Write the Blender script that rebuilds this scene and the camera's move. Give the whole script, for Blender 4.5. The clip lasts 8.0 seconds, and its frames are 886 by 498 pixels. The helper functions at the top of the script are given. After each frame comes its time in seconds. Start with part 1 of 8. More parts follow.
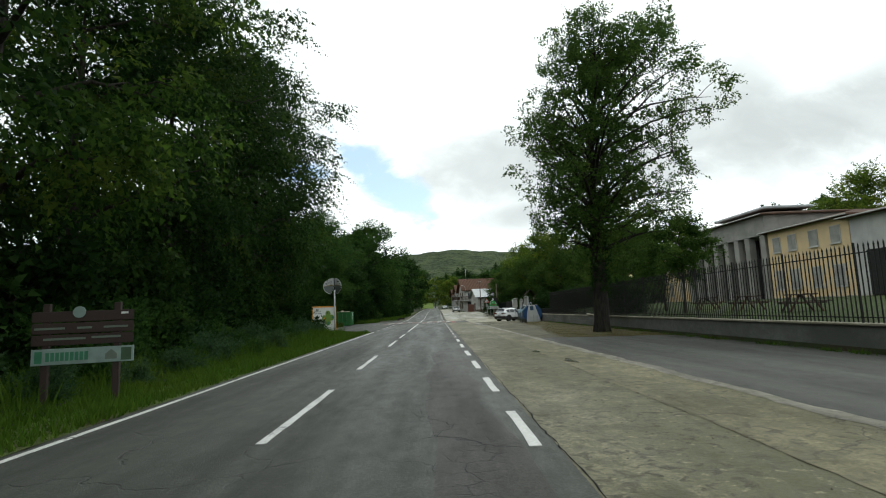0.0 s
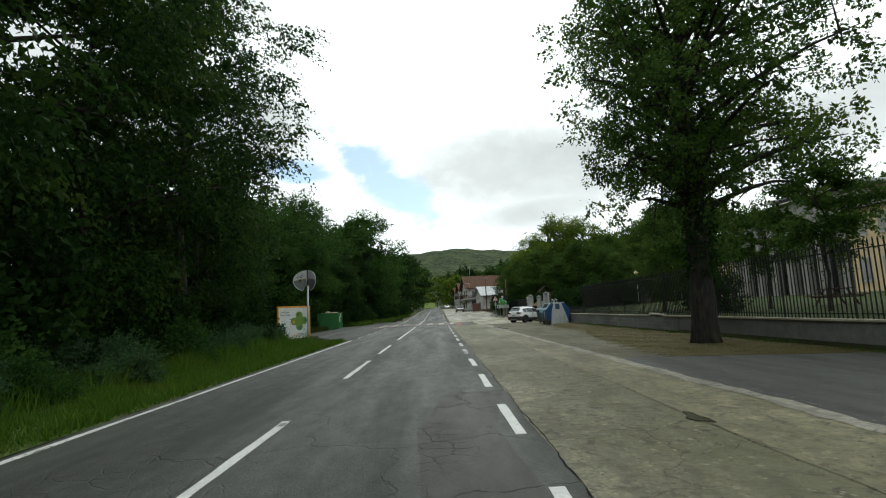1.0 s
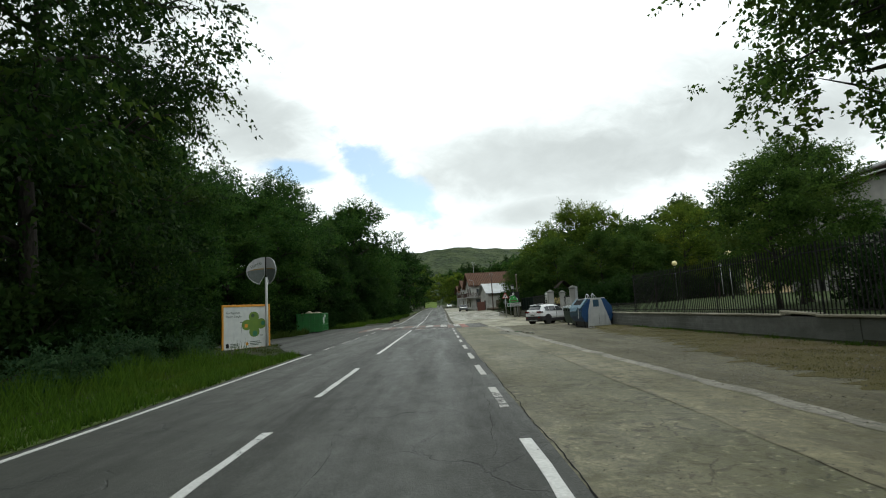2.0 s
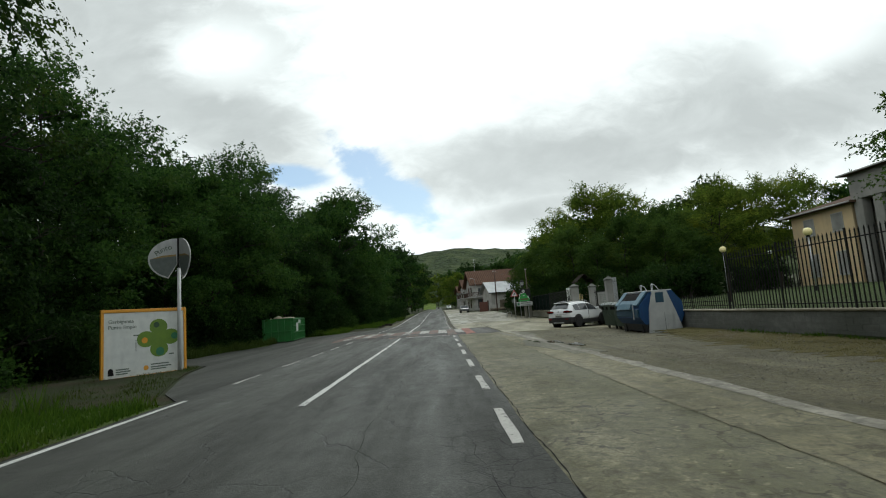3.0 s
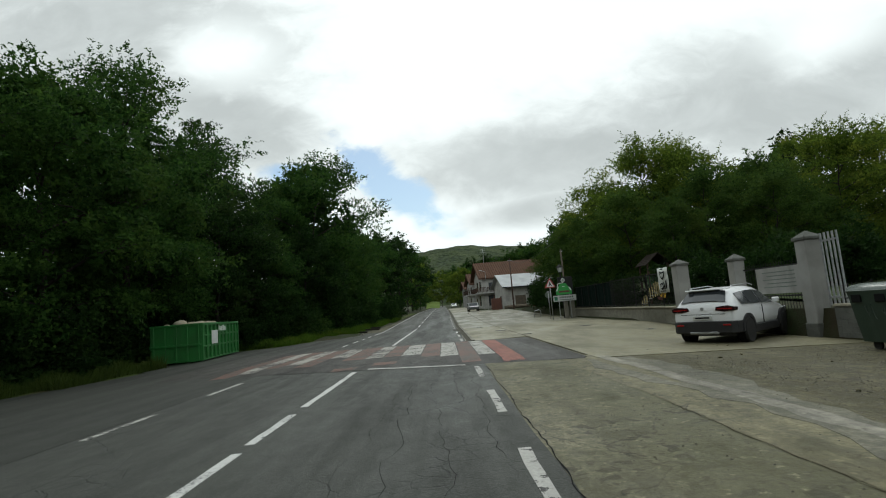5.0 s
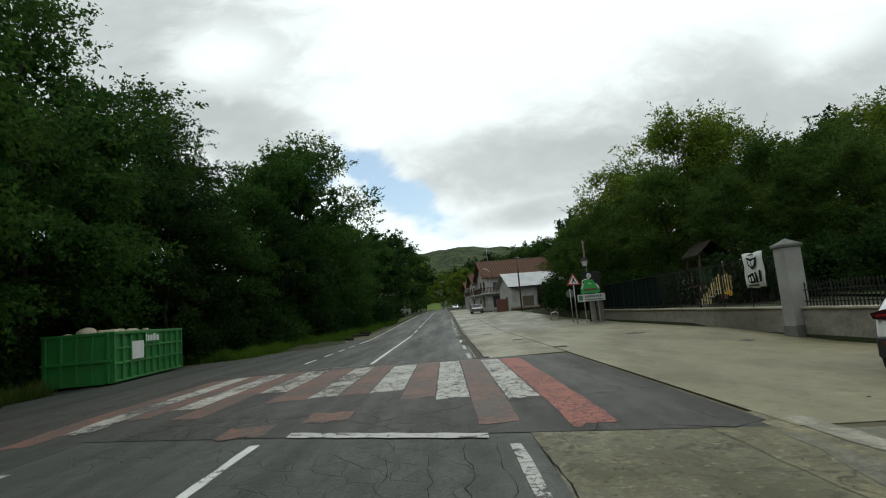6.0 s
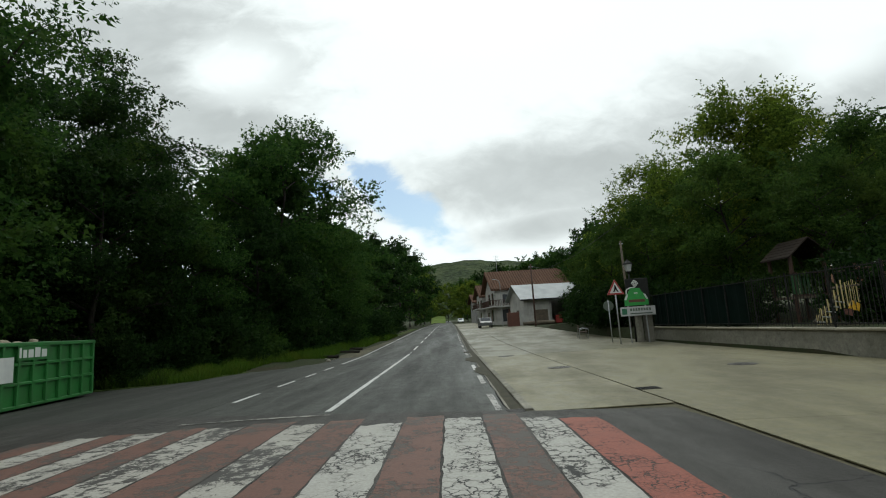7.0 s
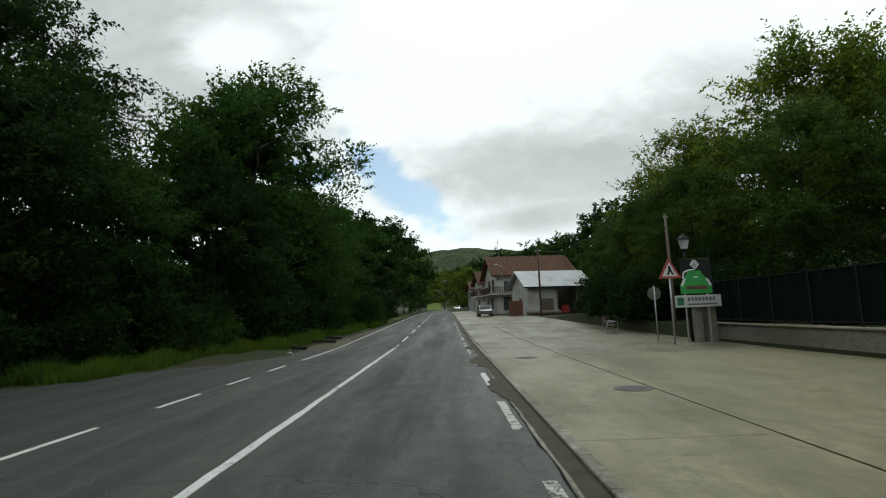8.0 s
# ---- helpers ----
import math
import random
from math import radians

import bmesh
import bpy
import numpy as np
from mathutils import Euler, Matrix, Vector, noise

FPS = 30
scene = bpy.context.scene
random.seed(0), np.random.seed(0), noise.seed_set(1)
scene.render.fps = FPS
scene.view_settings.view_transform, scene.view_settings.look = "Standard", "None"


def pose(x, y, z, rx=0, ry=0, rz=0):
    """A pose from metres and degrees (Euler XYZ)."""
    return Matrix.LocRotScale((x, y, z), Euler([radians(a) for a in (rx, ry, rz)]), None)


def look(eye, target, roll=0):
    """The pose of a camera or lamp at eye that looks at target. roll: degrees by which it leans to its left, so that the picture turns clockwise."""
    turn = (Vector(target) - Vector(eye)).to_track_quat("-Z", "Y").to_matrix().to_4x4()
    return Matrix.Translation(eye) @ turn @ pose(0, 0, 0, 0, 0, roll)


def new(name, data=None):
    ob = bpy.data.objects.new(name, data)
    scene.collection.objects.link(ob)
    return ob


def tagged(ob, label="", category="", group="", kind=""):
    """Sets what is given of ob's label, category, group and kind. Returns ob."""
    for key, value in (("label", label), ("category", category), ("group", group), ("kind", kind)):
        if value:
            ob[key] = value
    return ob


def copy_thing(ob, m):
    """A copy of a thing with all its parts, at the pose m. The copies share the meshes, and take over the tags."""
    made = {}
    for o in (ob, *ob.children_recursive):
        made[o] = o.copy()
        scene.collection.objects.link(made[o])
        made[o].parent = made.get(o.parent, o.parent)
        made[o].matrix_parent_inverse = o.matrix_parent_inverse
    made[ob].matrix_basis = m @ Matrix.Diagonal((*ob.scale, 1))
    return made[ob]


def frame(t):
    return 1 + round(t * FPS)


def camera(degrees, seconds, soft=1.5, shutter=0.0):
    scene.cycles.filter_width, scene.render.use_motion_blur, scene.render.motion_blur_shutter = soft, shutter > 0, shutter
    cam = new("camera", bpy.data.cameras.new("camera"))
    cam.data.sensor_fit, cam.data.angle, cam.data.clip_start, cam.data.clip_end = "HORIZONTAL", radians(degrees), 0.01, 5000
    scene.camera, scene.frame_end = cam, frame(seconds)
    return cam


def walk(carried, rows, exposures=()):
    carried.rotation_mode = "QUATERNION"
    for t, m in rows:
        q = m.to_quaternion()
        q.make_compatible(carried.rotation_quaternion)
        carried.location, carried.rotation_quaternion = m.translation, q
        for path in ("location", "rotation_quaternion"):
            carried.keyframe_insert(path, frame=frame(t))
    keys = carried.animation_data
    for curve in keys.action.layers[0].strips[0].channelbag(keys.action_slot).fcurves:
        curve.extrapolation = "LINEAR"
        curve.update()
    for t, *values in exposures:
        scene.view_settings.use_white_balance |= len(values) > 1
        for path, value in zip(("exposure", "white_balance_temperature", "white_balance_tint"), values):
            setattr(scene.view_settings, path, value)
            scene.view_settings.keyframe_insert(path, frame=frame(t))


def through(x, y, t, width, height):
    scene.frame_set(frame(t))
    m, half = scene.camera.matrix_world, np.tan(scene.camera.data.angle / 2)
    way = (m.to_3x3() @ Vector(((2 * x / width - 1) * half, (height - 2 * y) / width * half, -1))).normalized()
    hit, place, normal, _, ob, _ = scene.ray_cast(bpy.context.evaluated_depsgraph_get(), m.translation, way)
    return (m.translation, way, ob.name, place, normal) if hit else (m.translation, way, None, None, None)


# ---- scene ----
cam = camera(81.8, 8.0, 1.1)
PATH = [
    (0, 0.665, 1.932, 1.525, -0.79, 6.83, 2.36),
    (0.5, 0.710, 7.458, 1.514, -0.84, 6.60, 2.74),
    (1, 0.793, 12.825, 1.520, -0.53, 6.82, 2.83),
    (1.5, 0.774, 17.829, 1.507, -0.33, 6.74, 2.76),
    (3, 0.976, 32.525, 1.445, -0.36, 6.96, 4.21),
    (3.5, 0.931, 37.081, 1.451, -0.09, 7.07, 4.01),
    (4, 0.846, 41.426, 1.483, -0.18, 6.97, 3.50),
    (4.5, 0.930, 45.867, 1.440, -0.18, 6.76, 4.31),
    (6, 1.066, 57.077, 1.496, 0.26, 7.06, 4.91),
    (6.5, 1.007, 60.611, 1.468, 0.52, 6.79, 4.52),
    (6.7, 0.985, 61.994, 1.478, 0.65, 6.62, 4.27),
    (6.8, 0.976, 62.673, 1.488, 0.71, 6.50, 4.12),
    (6.9, 0.967, 63.343, 1.499, 0.74, 7.19, 3.94),
    (7, 0.957, 64.001, 1.509, 0.76, 8.57, 3.72),
    (7.1, 0.945, 64.648, 1.517, 0.76, 9.99, 3.47),
    (7.2, 0.931, 65.288, 1.522, 0.74, 10.20, 3.19),
    (7.3, 0.916, 65.925, 1.526, 0.70, 9.55, 2.92),
    (7.4, 0.902, 66.565, 1.527, 0.65, 8.72, 2.67),
    (7.5, 0.889, 67.211, 1.528, 0.58, 7.53, 2.48),
    (7.6, 0.877, 67.867, 1.527, 0.51, 6.96, 2.34),
    (8, 0.843, 70.562, 1.510, 0.26, 7.15, 2.05),
]
walk(cam, [(t, pose(x, y, z, 90 + pitch, roll, yaw)) for t, x, y, z, yaw, pitch, roll in PATH], [(0, 0.12, 6300, 2), (1.7, 0.08, 6300, 2), (3, -0.15, 6300, 2), (4.5, -0.22, 6300, 2), (8, -0.25, 6300, 2)])

# ---- world, sun ----
world = bpy.data.worlds.new("sky")
scene.world = world
world.use_nodes = True
SUN_AZ, SUN_EL = radians(8), radians(52)


def build_sky(tree):
    n, l = tree.nodes, tree.links
    n.clear()

    def math_(op, a, b=None, clamp=False):
        k = n.new("ShaderNodeMath")
        k.operation, k.use_clamp = op, clamp
        for i, v in enumerate((a, b)):
            if v is None:
                continue
            if isinstance(v, (int, float)):
                k.inputs[i].default_value = v
            else:
                l.new(v, k.inputs[i])
        return k.outputs[0]

    def ramp(x, lo, hi):
        k = n.new("ShaderNodeMapRange")
        k.interpolation_type = "SMOOTHSTEP"
        l.new(x, k.inputs[0])
        k.inputs[1].default_value, k.inputs[2].default_value = lo, hi
        return k.outputs[0]

    def mix(f, a, b):
        k = n.new("ShaderNodeMix")
        k.data_type = "RGBA"
        l.new(f, k.inputs[0])
        for v, s in ((a, k.inputs[6]), (b, k.inputs[7])):
            if isinstance(v, tuple):
                s.default_value = (*v, 1)
            else:
                l.new(v, s)
        return k.outputs[2]

    def noise_(vec, scale, detail, rough=0.55, dist=0.0):
        k = n.new("ShaderNodeTexNoise")
        l.new(vec, k.inputs["Vector"])
        k.inputs["Scale"].default_value, k.inputs["Detail"].default_value = scale, detail
        k.inputs["Roughness"].default_value, k.inputs["Distortion"].default_value = rough, dist
        return k.outputs["Fac"]

    sky = n.new("ShaderNodeTexSky")
    sky.sky_type, sky.sun_disc = "NISHITA", False
    sky.sun_elevation, sky.sun_rotation = SUN_EL, SUN_AZ
    coord = n.new("ShaderNodeTexCoord").outputs["Generated"]
    sep = n.new("ShaderNodeSeparateXYZ")
    l.new(coord, sep.inputs[0])
    x, y, z = sep.outputs
    # cloud sheet: directions laid out on a flat layer overhead
    up = math_("ADD", math_("MAXIMUM", z, 0.0), 0.3)
    flat = n.new("ShaderNodeCombineXYZ")
    l.new(math_("DIVIDE", x, up), flat.inputs[0])
    l.new(math_("DIVIDE", y, up), flat.inputs[1])
    flat.inputs[2].default_value = 3.7
    big = noise_(flat.outputs[0], 1.05, 7, 0.5, 0.3)
    fine = noise_(flat.outputs[0], 2.6, 8, 0.58, 0.3)
    around = ramp(math_("ADD", math_("MULTIPLY", big, 0.65), math_("MULTIPLY", fine, 0.35)), 0.45, 0.62)
    # down the valley: slope to the side (u) and upwards (v), torn a little by noise
    deep = math_("MAXIMUM", y, 0.05)
    u, v = math_("DIVIDE", x, deep), math_("DIVIDE", z, deep)
    front = n.new("ShaderNodeCombineXYZ")
    l.new(u, front.inputs[0])
    l.new(math_("MULTIPLY", v, 1.7), front.inputs[1])
    tear = noise_(front.outputs[0], 4.2, 9, 0.6, 0.4)
    puff = noise_(front.outputs[0], 13.0, 8, 0.6, 0.5)
    shift = math_("ADD", math_("MULTIPLY", math_("SUBTRACT", tear, 0.5), 1.5), math_("MULTIPLY", math_("SUBTRACT", puff, 0.5), 0.8))

    def cloud_bank(u0, v0, a, b, turn, soft, torn=1.0):
        """1 inside an oval of the valley's sky, with a torn, soft edge."""
        co, si = math.cos(radians(turn)), math.sin(radians(turn))
        du, dv = math_("SUBTRACT", u, u0), math_("SUBTRACT", v, v0)
        p = math_("DIVIDE", math_("ADD", math_("MULTIPLY", du, co), math_("MULTIPLY", dv, si)), a)
        q = math_("DIVIDE", math_("SUBTRACT", math_("MULTIPLY", dv, co), math_("MULTIPLY", du, si)), b)
        d = math_("SQRT", math_("ADD", math_("MULTIPLY", p, p), math_("MULTIPLY", q, q)))
        d = math_("ADD", d, math_("MULTIPLY", shift, torn))
        return math_("SUBTRACT", 1.0, ramp(d, 1.0 - soft, 1.0 + soft))

    bank = None
    for spec in ((0.30, 0.285, 0.36, 0.082, 2, 0.55), (0.74, 0.37, 0.46, 0.125, 6, 0.6), (-0.66, 0.57, 0.36, 0.22, -14, 0.5), (-0.40, 0.41, 0.20, 0.09, -24, 0.55), (0.22, 0.19, 0.14, 0.03, 8, 0.8)):
        k = cloud_bank(*spec)
        bank = k if bank is None else math_("MAXIMUM", bank, k)
    for spec in ((-0.425, 0.56, 0.10, 0.066, -10, 0.6), (0.83, 0.50, 0.10, 0.06, 20, 0.8)):
        bank = math_("MULTIPLY", bank, math_("SUBTRACT", 1.0, cloud_bank(*spec)))
    bank = math_("MULTIPLY", bank, math_("ADD", 0.45, math_("MULTIPLY", tear, 0.95)), True)
    ahead = ramp(y, 0.25, 0.55)
    grey = math_("ADD", math_("MULTIPLY", around, math_("SUBTRACT", 1.0, ahead)), math_("MULTIPLY", bank, ahead))
    # brighter towards the veiled sun
    toward = n.new("ShaderNodeVectorMath")
    toward.operation = "DOT_PRODUCT"
    l.new(coord, toward.inputs[0])
    toward.inputs[1].default_value = (math.sin(SUN_AZ) * math.cos(SUN_EL), math.cos(SUN_AZ) * math.cos(SUN_EL), math.sin(SUN_EL))
    glow = ramp(toward.outputs["Value"], 0.9, 0.995)
    cloud = mix(grey, (1.3, 1.32, 1.33), (0.70, 0.715, 0.72))
    cloud = mix(math_("MULTIPLY", glow, 0.5), cloud, (1.55, 1.56, 1.56))
    # one torn blue gap over the end of the valley, white puffs below it
    hole = math_("MAXIMUM", cloud_bank(-0.078, 0.250, 0.145, 0.037, -40, 0.35, 1.7), cloud_bank(-0.27, 0.29, 0.07, 0.022, -10, 0.4, 1.0))
    hole = math_("MULTIPLY", hole, ahead)
    blue = n.new("ShaderNodeVectorMath")
    blue.operation = "SCALE"
    l.new(sky.outputs[0], blue.inputs[0])
    blue.inputs["Scale"].default_value = 0.14
    clear = n.new("ShaderNodeVectorMath")
    clear.operation = "MULTIPLY"
    l.new(blue.outputs[0], clear.inputs[0])
    clear.inputs[1].default_value = (1.02, 1.02, 0.98)
    col = mix(hole, cloud, clear.outputs[0])
    col = mix(ramp(math_("MULTIPLY", z, -1.0), -0.02, 0.05), col, (0.16, 0.17, 0.13))
    bg = n.new("ShaderNodeBackground")
    l.new(col, bg.inputs[0])
    bg.inputs[1].default_value = SKY
    out = n.new("ShaderNodeOutputWorld")
    l.new(bg.outputs[0], out.inputs[0])


SKY = 0.95
build_sky(world.node_tree)
sun = new("sun", bpy.data.lights.new("sun", "SUN"))
sun.data.energy, sun.data.angle, sun.data.color = 0.9, radians(14), (1.0, 0.97, 0.92)
sun.matrix_world = look((0, 0, 60), (-60 * math.sin(SUN_AZ) / math.tan(SUN_EL), -60 * math.cos(SUN_AZ) / math.tan(SUN_EL), 0))

# ---- materials ----


class Nodes:
    """Short hand for one node material."""

    def __init__(self, name):
        self.m = bpy.data.materials.new(name)
        self.m.use_nodes = True
        self.n, self.l = self.m.node_tree.nodes, self.m.node_tree.links
        self.p = self.n["Principled BSDF"]
        self.pos = self.n.new("ShaderNodeNewGeometry")
        self.oc = self.n.new("ShaderNodeTexCoord").outputs["Object"]
        self.info = self.n.new("ShaderNodeObjectInfo")

    def noise(self, scale, detail=4, rough=0.55, vec=None, dist=0.0, stretch=None):
        k = self.n.new("ShaderNodeTexNoise")
        v = vec or self.pos.outputs["Position"]
        if stretch:
            s = self.n.new("ShaderNodeMapping")
            s.inputs["Scale"].default_value = stretch
            self.l.new(v, s.inputs[0])
            v = s.outputs[0]
        self.l.new(v, k.inputs["Vector"])
        k.inputs["Scale"].default_value, k.inputs["Detail"].default_value = scale, detail
        k.inputs["Roughness"].default_value, k.inputs["Distortion"].default_value = rough, dist
        return k.outputs["Fac"]

    def cracks(self, scale, width, vec=None, dist=0.35):
        """1 along thin crack lines."""
        v = vec or self.pos.outputs["Position"]
        w = self.n.new("ShaderNodeTexNoise")
        self.l.new(v, w.inputs["Vector"])
        w.inputs["Scale"].default_value = scale * 2.2
        w.inputs["Detail"].default_value = 5
        a = self.n.new("ShaderNodeVectorMath")
        a.operation = "MULTIPLY_ADD"
        self.l.new(w.outputs["Color"], a.inputs[0])
        a.inputs[1].default_value = (dist / scale,) * 3
        self.l.new(v, a.inputs[2])
        k = self.n.new("ShaderNodeTexVoronoi")
        k.feature = "DISTANCE_TO_EDGE"
        k.voronoi_dimensions = "2D"
        self.l.new(a.outputs[0], k.inputs["Vector"])
        k.inputs["Scale"].default_value = scale
        return self.ramp(k.outputs["Distance"], width * scale, width * scale * 0.45)

    def ramp(self, x, lo, hi, a=0.0, b=1.0):
        k = self.n.new("ShaderNodeMapRange")
        self.l.new(x, k.inputs[0])
        for i, v in enumerate((lo, hi, a, b)):
            k.inputs[1 + i].default_value = v
        return k.outputs[0]

    def math(self, op, a, b):
        k = self.n.new("ShaderNodeMath")
        k.operation = op
        for i, v in enumerate((a, b)):
            if isinstance(v, (int, float)):
                k.inputs[i].default_value = v
            else:
                self.l.new(v, k.inputs[i])
        return k.outputs[0]

    def mix(self, f, a, b):
        k = self.n.new("ShaderNodeMix")
        k.data_type = "RGBA"
        if isinstance(f, (int, float)):
            k.inputs[0].default_value = f
        else:
            self.l.new(f, k.inputs[0])
        for v, s in ((a, k.inputs[6]), (b, k.inputs[7])):
            if isinstance(v, tuple):
                s.default_value = (*v, 1)
            else:
                self.l.new(v, s)
        return k.outputs[2]

    def done(self, color=None, rough=None, bump=None, strength=0.3, dist=0.01, metal=0.0, spec=0.5):
        for v, key in ((color, "Base Color"), (rough, "Roughness")):
            s = self.p.inputs[key]
            if v is None:
                continue
            if isinstance(v, (int, float)):
                s.default_value = v
            elif isinstance(v, tuple):
                s.default_value = (*v, 1)
            else:
                self.l.new(v, s)
        self.p.inputs["Metallic"].default_value = metal
        self.p.inputs["Specular IOR Level"].default_value = spec
        if bump is not None:
            k = self.n.new("ShaderNodeBump")
            k.inputs["Strength"].default_value, k.inputs["Distance"].default_value = strength, dist
            self.l.new(bump, k.inputs["Height"])
            self.l.new(k.outputs[0], self.p.inputs["Normal"])
        return self.m


def plain(name, a, b=None, rough=0.6, scale=6.0, metal=0.0, bump=0.15, fine=60.0, spec=0.5, dirt=0.25):
    """A painted, plastic, metal or plaster surface: two colours in broad patches, fine grain and dirt streaks."""
    k = Nodes(name)
    b = b or tuple(c * 0.8 for c in a)
    broad, grain = k.noise(scale, 5, vec=k.oc), k.noise(fine, 3, vec=k.oc)
    c = k.mix(k.ramp(broad, 0.35, 0.65), a, b)
    streak = k.noise(scale * 1.5, 5, 0.6, vec=k.oc, stretch=(1, 1, 0.18))
    c = k.mix(k.math("MULTIPLY", k.ramp(streak, 0.55, 0.75), dirt), c, tuple(v * 0.35 + 0.01 for v in a))
    return k.done(c, k.ramp(grain, 0.3, 0.7, max(rough - 0.1, 0.02), min(rough + 0.1, 1)), grain, bump, 0.004, metal, spec)


def mat_asphalt(name, base, wet=0.5, crack=0.35, worn=0.5):
    k = Nodes(name)
    grit, chips, mid, big = k.noise(140, 3), k.noise(34, 4, 0.7), k.noise(3.2, 6, 0.66, stretch=(1, 0.5, 1)), k.noise(0.9, 6, 0.6, stretch=(1, 0.09, 1))
    lanes = k.noise(0.8, 5, 0.55, stretch=(1, 0.05, 1))
    c = k.mix(k.ramp(grit, 0.3, 0.72), tuple(v * 0.6 for v in base), tuple(min(v * 1.6, 1) for v in base))
    c = k.mix(k.ramp(chips, 0.5, 0.62, 0, 0.9), c, tuple(v * 2.6 for v in base))
    c = k.mix(k.ramp(mid, 0.4, 0.68, 0, 0.35), c, tuple(v * 0.5 for v in base))
    c = k.mix(k.ramp(lanes, 0.42, 0.62, 0, worn), c, tuple(v * 1.9 for v in base))
    c = k.mix(k.ramp(big, 0.48, 0.64, 0, 0.5), c, tuple(v * 0.5 for v in base))
    seams = k.math("MULTIPLY", k.cracks(0.55, 0.022, dist=0.6), k.ramp(k.noise(0.35, 4), 0.45, 0.54))
    fine = k.math("MULTIPLY", k.cracks(3.0, 0.014), k.ramp(k.noise(0.5, 4, stretch=(1, 0.3, 1)), 0.53, 0.6))
    dark = k.math("MULTIPLY", k.math("MAXIMUM", seams, fine), crack * 2)
    c = k.mix(dark, c, (0.008, 0.008, 0.008))
    rough = k.ramp(k.math("ADD", k.math("MULTIPLY", big, 0.7), k.math("MULTIPLY", mid, 0.3)), 0.38, 0.62, 0.4 + 0.3 * (1 - wet), 0.8)
    h = k.math("SUBTRACT", k.math("ADD", k.math("ADD", k.math("MULTIPLY", grit, 0.5), chips), mid), k.math("MULTIPLY", dark, 1.5))
    return k.done(c, rough, h, 0.6, 0.015, spec=0.35)


def mat_concrete(name, base, stain, wet=0.4, crack=0.4, gravel=0.0, band=None, flake=0.0):
    k = Nodes(name)
    grit, lump, mid, big = k.noise(110, 4), k.noise(17, 5, 0.7), k.noise(3.4, 6, 0.66), k.noise(0.42, 7, 0.66, stretch=(1, 0.4, 1))
    c = k.mix(k.ramp(mid, 0.36, 0.64), tuple(v * (0.58 if gravel else 0.76) for v in base), tuple(v * (1.3 if gravel else 1.14) for v in base))
    c = k.mix(k.ramp(big, 0.43, 0.6), c, stain)
    c = k.mix(k.ramp(lump, 0.5, 0.66, 0, 0.3 + 0.6 * gravel), c, tuple(v * 0.34 for v in base))
    c = k.mix(k.ramp(grit, 0.4, 0.8, 0, 0.35), c, tuple(v * 0.5 for v in base))
    if crack > 0.2 or gravel:
        streak = k.noise(1.5, 7, 0.7, stretch=(1, 0.16, 1), dist=0.6)
        c = k.mix(k.ramp(streak, 0.5, 0.64, 0, 0.75), c, tuple(v * 0.62 for v in stain))
        damp = k.noise(1.7, 7, 0.72, stretch=(1, 0.55, 1), dist=0.7)
        c = k.mix(k.ramp(damp, 0.53, 0.6, 0, 0.55), c, tuple(v * 0.72 for v in stain))
        pale = k.noise(0.9, 7, 0.7, stretch=(1, 0.25, 1), dist=0.4)
        c = k.mix(k.ramp(pale, 0.56, 0.7, 0, 0.6), c, tuple(v * 1.35 for v in base))
    if band:  # a dirt stain washed along a joint, with ragged sides
        sep = k.n.new("ShaderNodeSeparateXYZ")
        k.l.new(k.pos.outputs["Position"], sep.inputs[0])
        side = k.math("ADD", sep.outputs[0], k.math("MULTIPLY", k.noise(0.7, 7, 0.7, stretch=(1, 0.3, 1)), 2.2))
        dirt = k.math("MULTIPLY", k.ramp(side, band[0] + 0.9, band[0] + 1.5), k.ramp(k.noise(0.25, 5, 0.6, stretch=(1, 0.5, 1)), 0.36, 0.54, 0.25, 0.9))
        c = k.mix(dirt, c, band[1])
    if flake:  # scaled-off skin, moss in the hollows, pale rubbed spots
        bits, where = k.noise(5.5, 4, 0.6, dist=0.8), k.ramp(k.noise(0.6, 4, 0.5), 0.36, 0.6, 0.3, 1.0)
        c = k.mix(k.math("MULTIPLY", k.math("MULTIPLY", k.ramp(bits, 0.54, 0.62), where), flake), c, tuple(v * 0.17 for v in base))
        c = k.mix(k.math("MULTIPLY", k.ramp(k.noise(8, 4, 0.6), 0.6, 0.68), flake * 0.6), c, tuple(v * 1.6 for v in base))
        c = k.mix(k.math("MULTIPLY", k.ramp(k.noise(1.3, 7, 0.7, dist=0.5), 0.52, 0.62), flake * 0.7), c, (0.062, 0.062, 0.03))
    if gravel:
        stones = k.n.new("ShaderNodeTexVoronoi")
        k.l.new(k.pos.outputs["Position"], stones.inputs["Vector"])
        stones.inputs["Scale"].default_value = 30
        c = k.mix(k.ramp(stones.outputs["Color"], 0.35, 0.9, 0, gravel), c, tuple(v * 0.4 for v in base))
        c = k.mix(k.ramp(k.noise(1.1, 6, 0.68), 0.55, 0.68, 0, gravel), c, (0.05, 0.052, 0.024))
    lines = k.math("MULTIPLY", k.cracks(0.5, 0.018, dist=0.6), k.ramp(k.noise(0.3, 3), 0.45, 0.55))
    lines = k.math("MULTIPLY", lines, crack * 2)
    c = k.mix(lines, c, (0.02, 0.018, 0.014))
    rough = k.ramp(k.math("ADD", k.math("MULTIPLY", big, 0.7), k.math("MULTIPLY", mid, 0.3)), 0.4, 0.62, 0.26 + 0.56 * (1 - wet), 0.95 - 0.25 * wet)
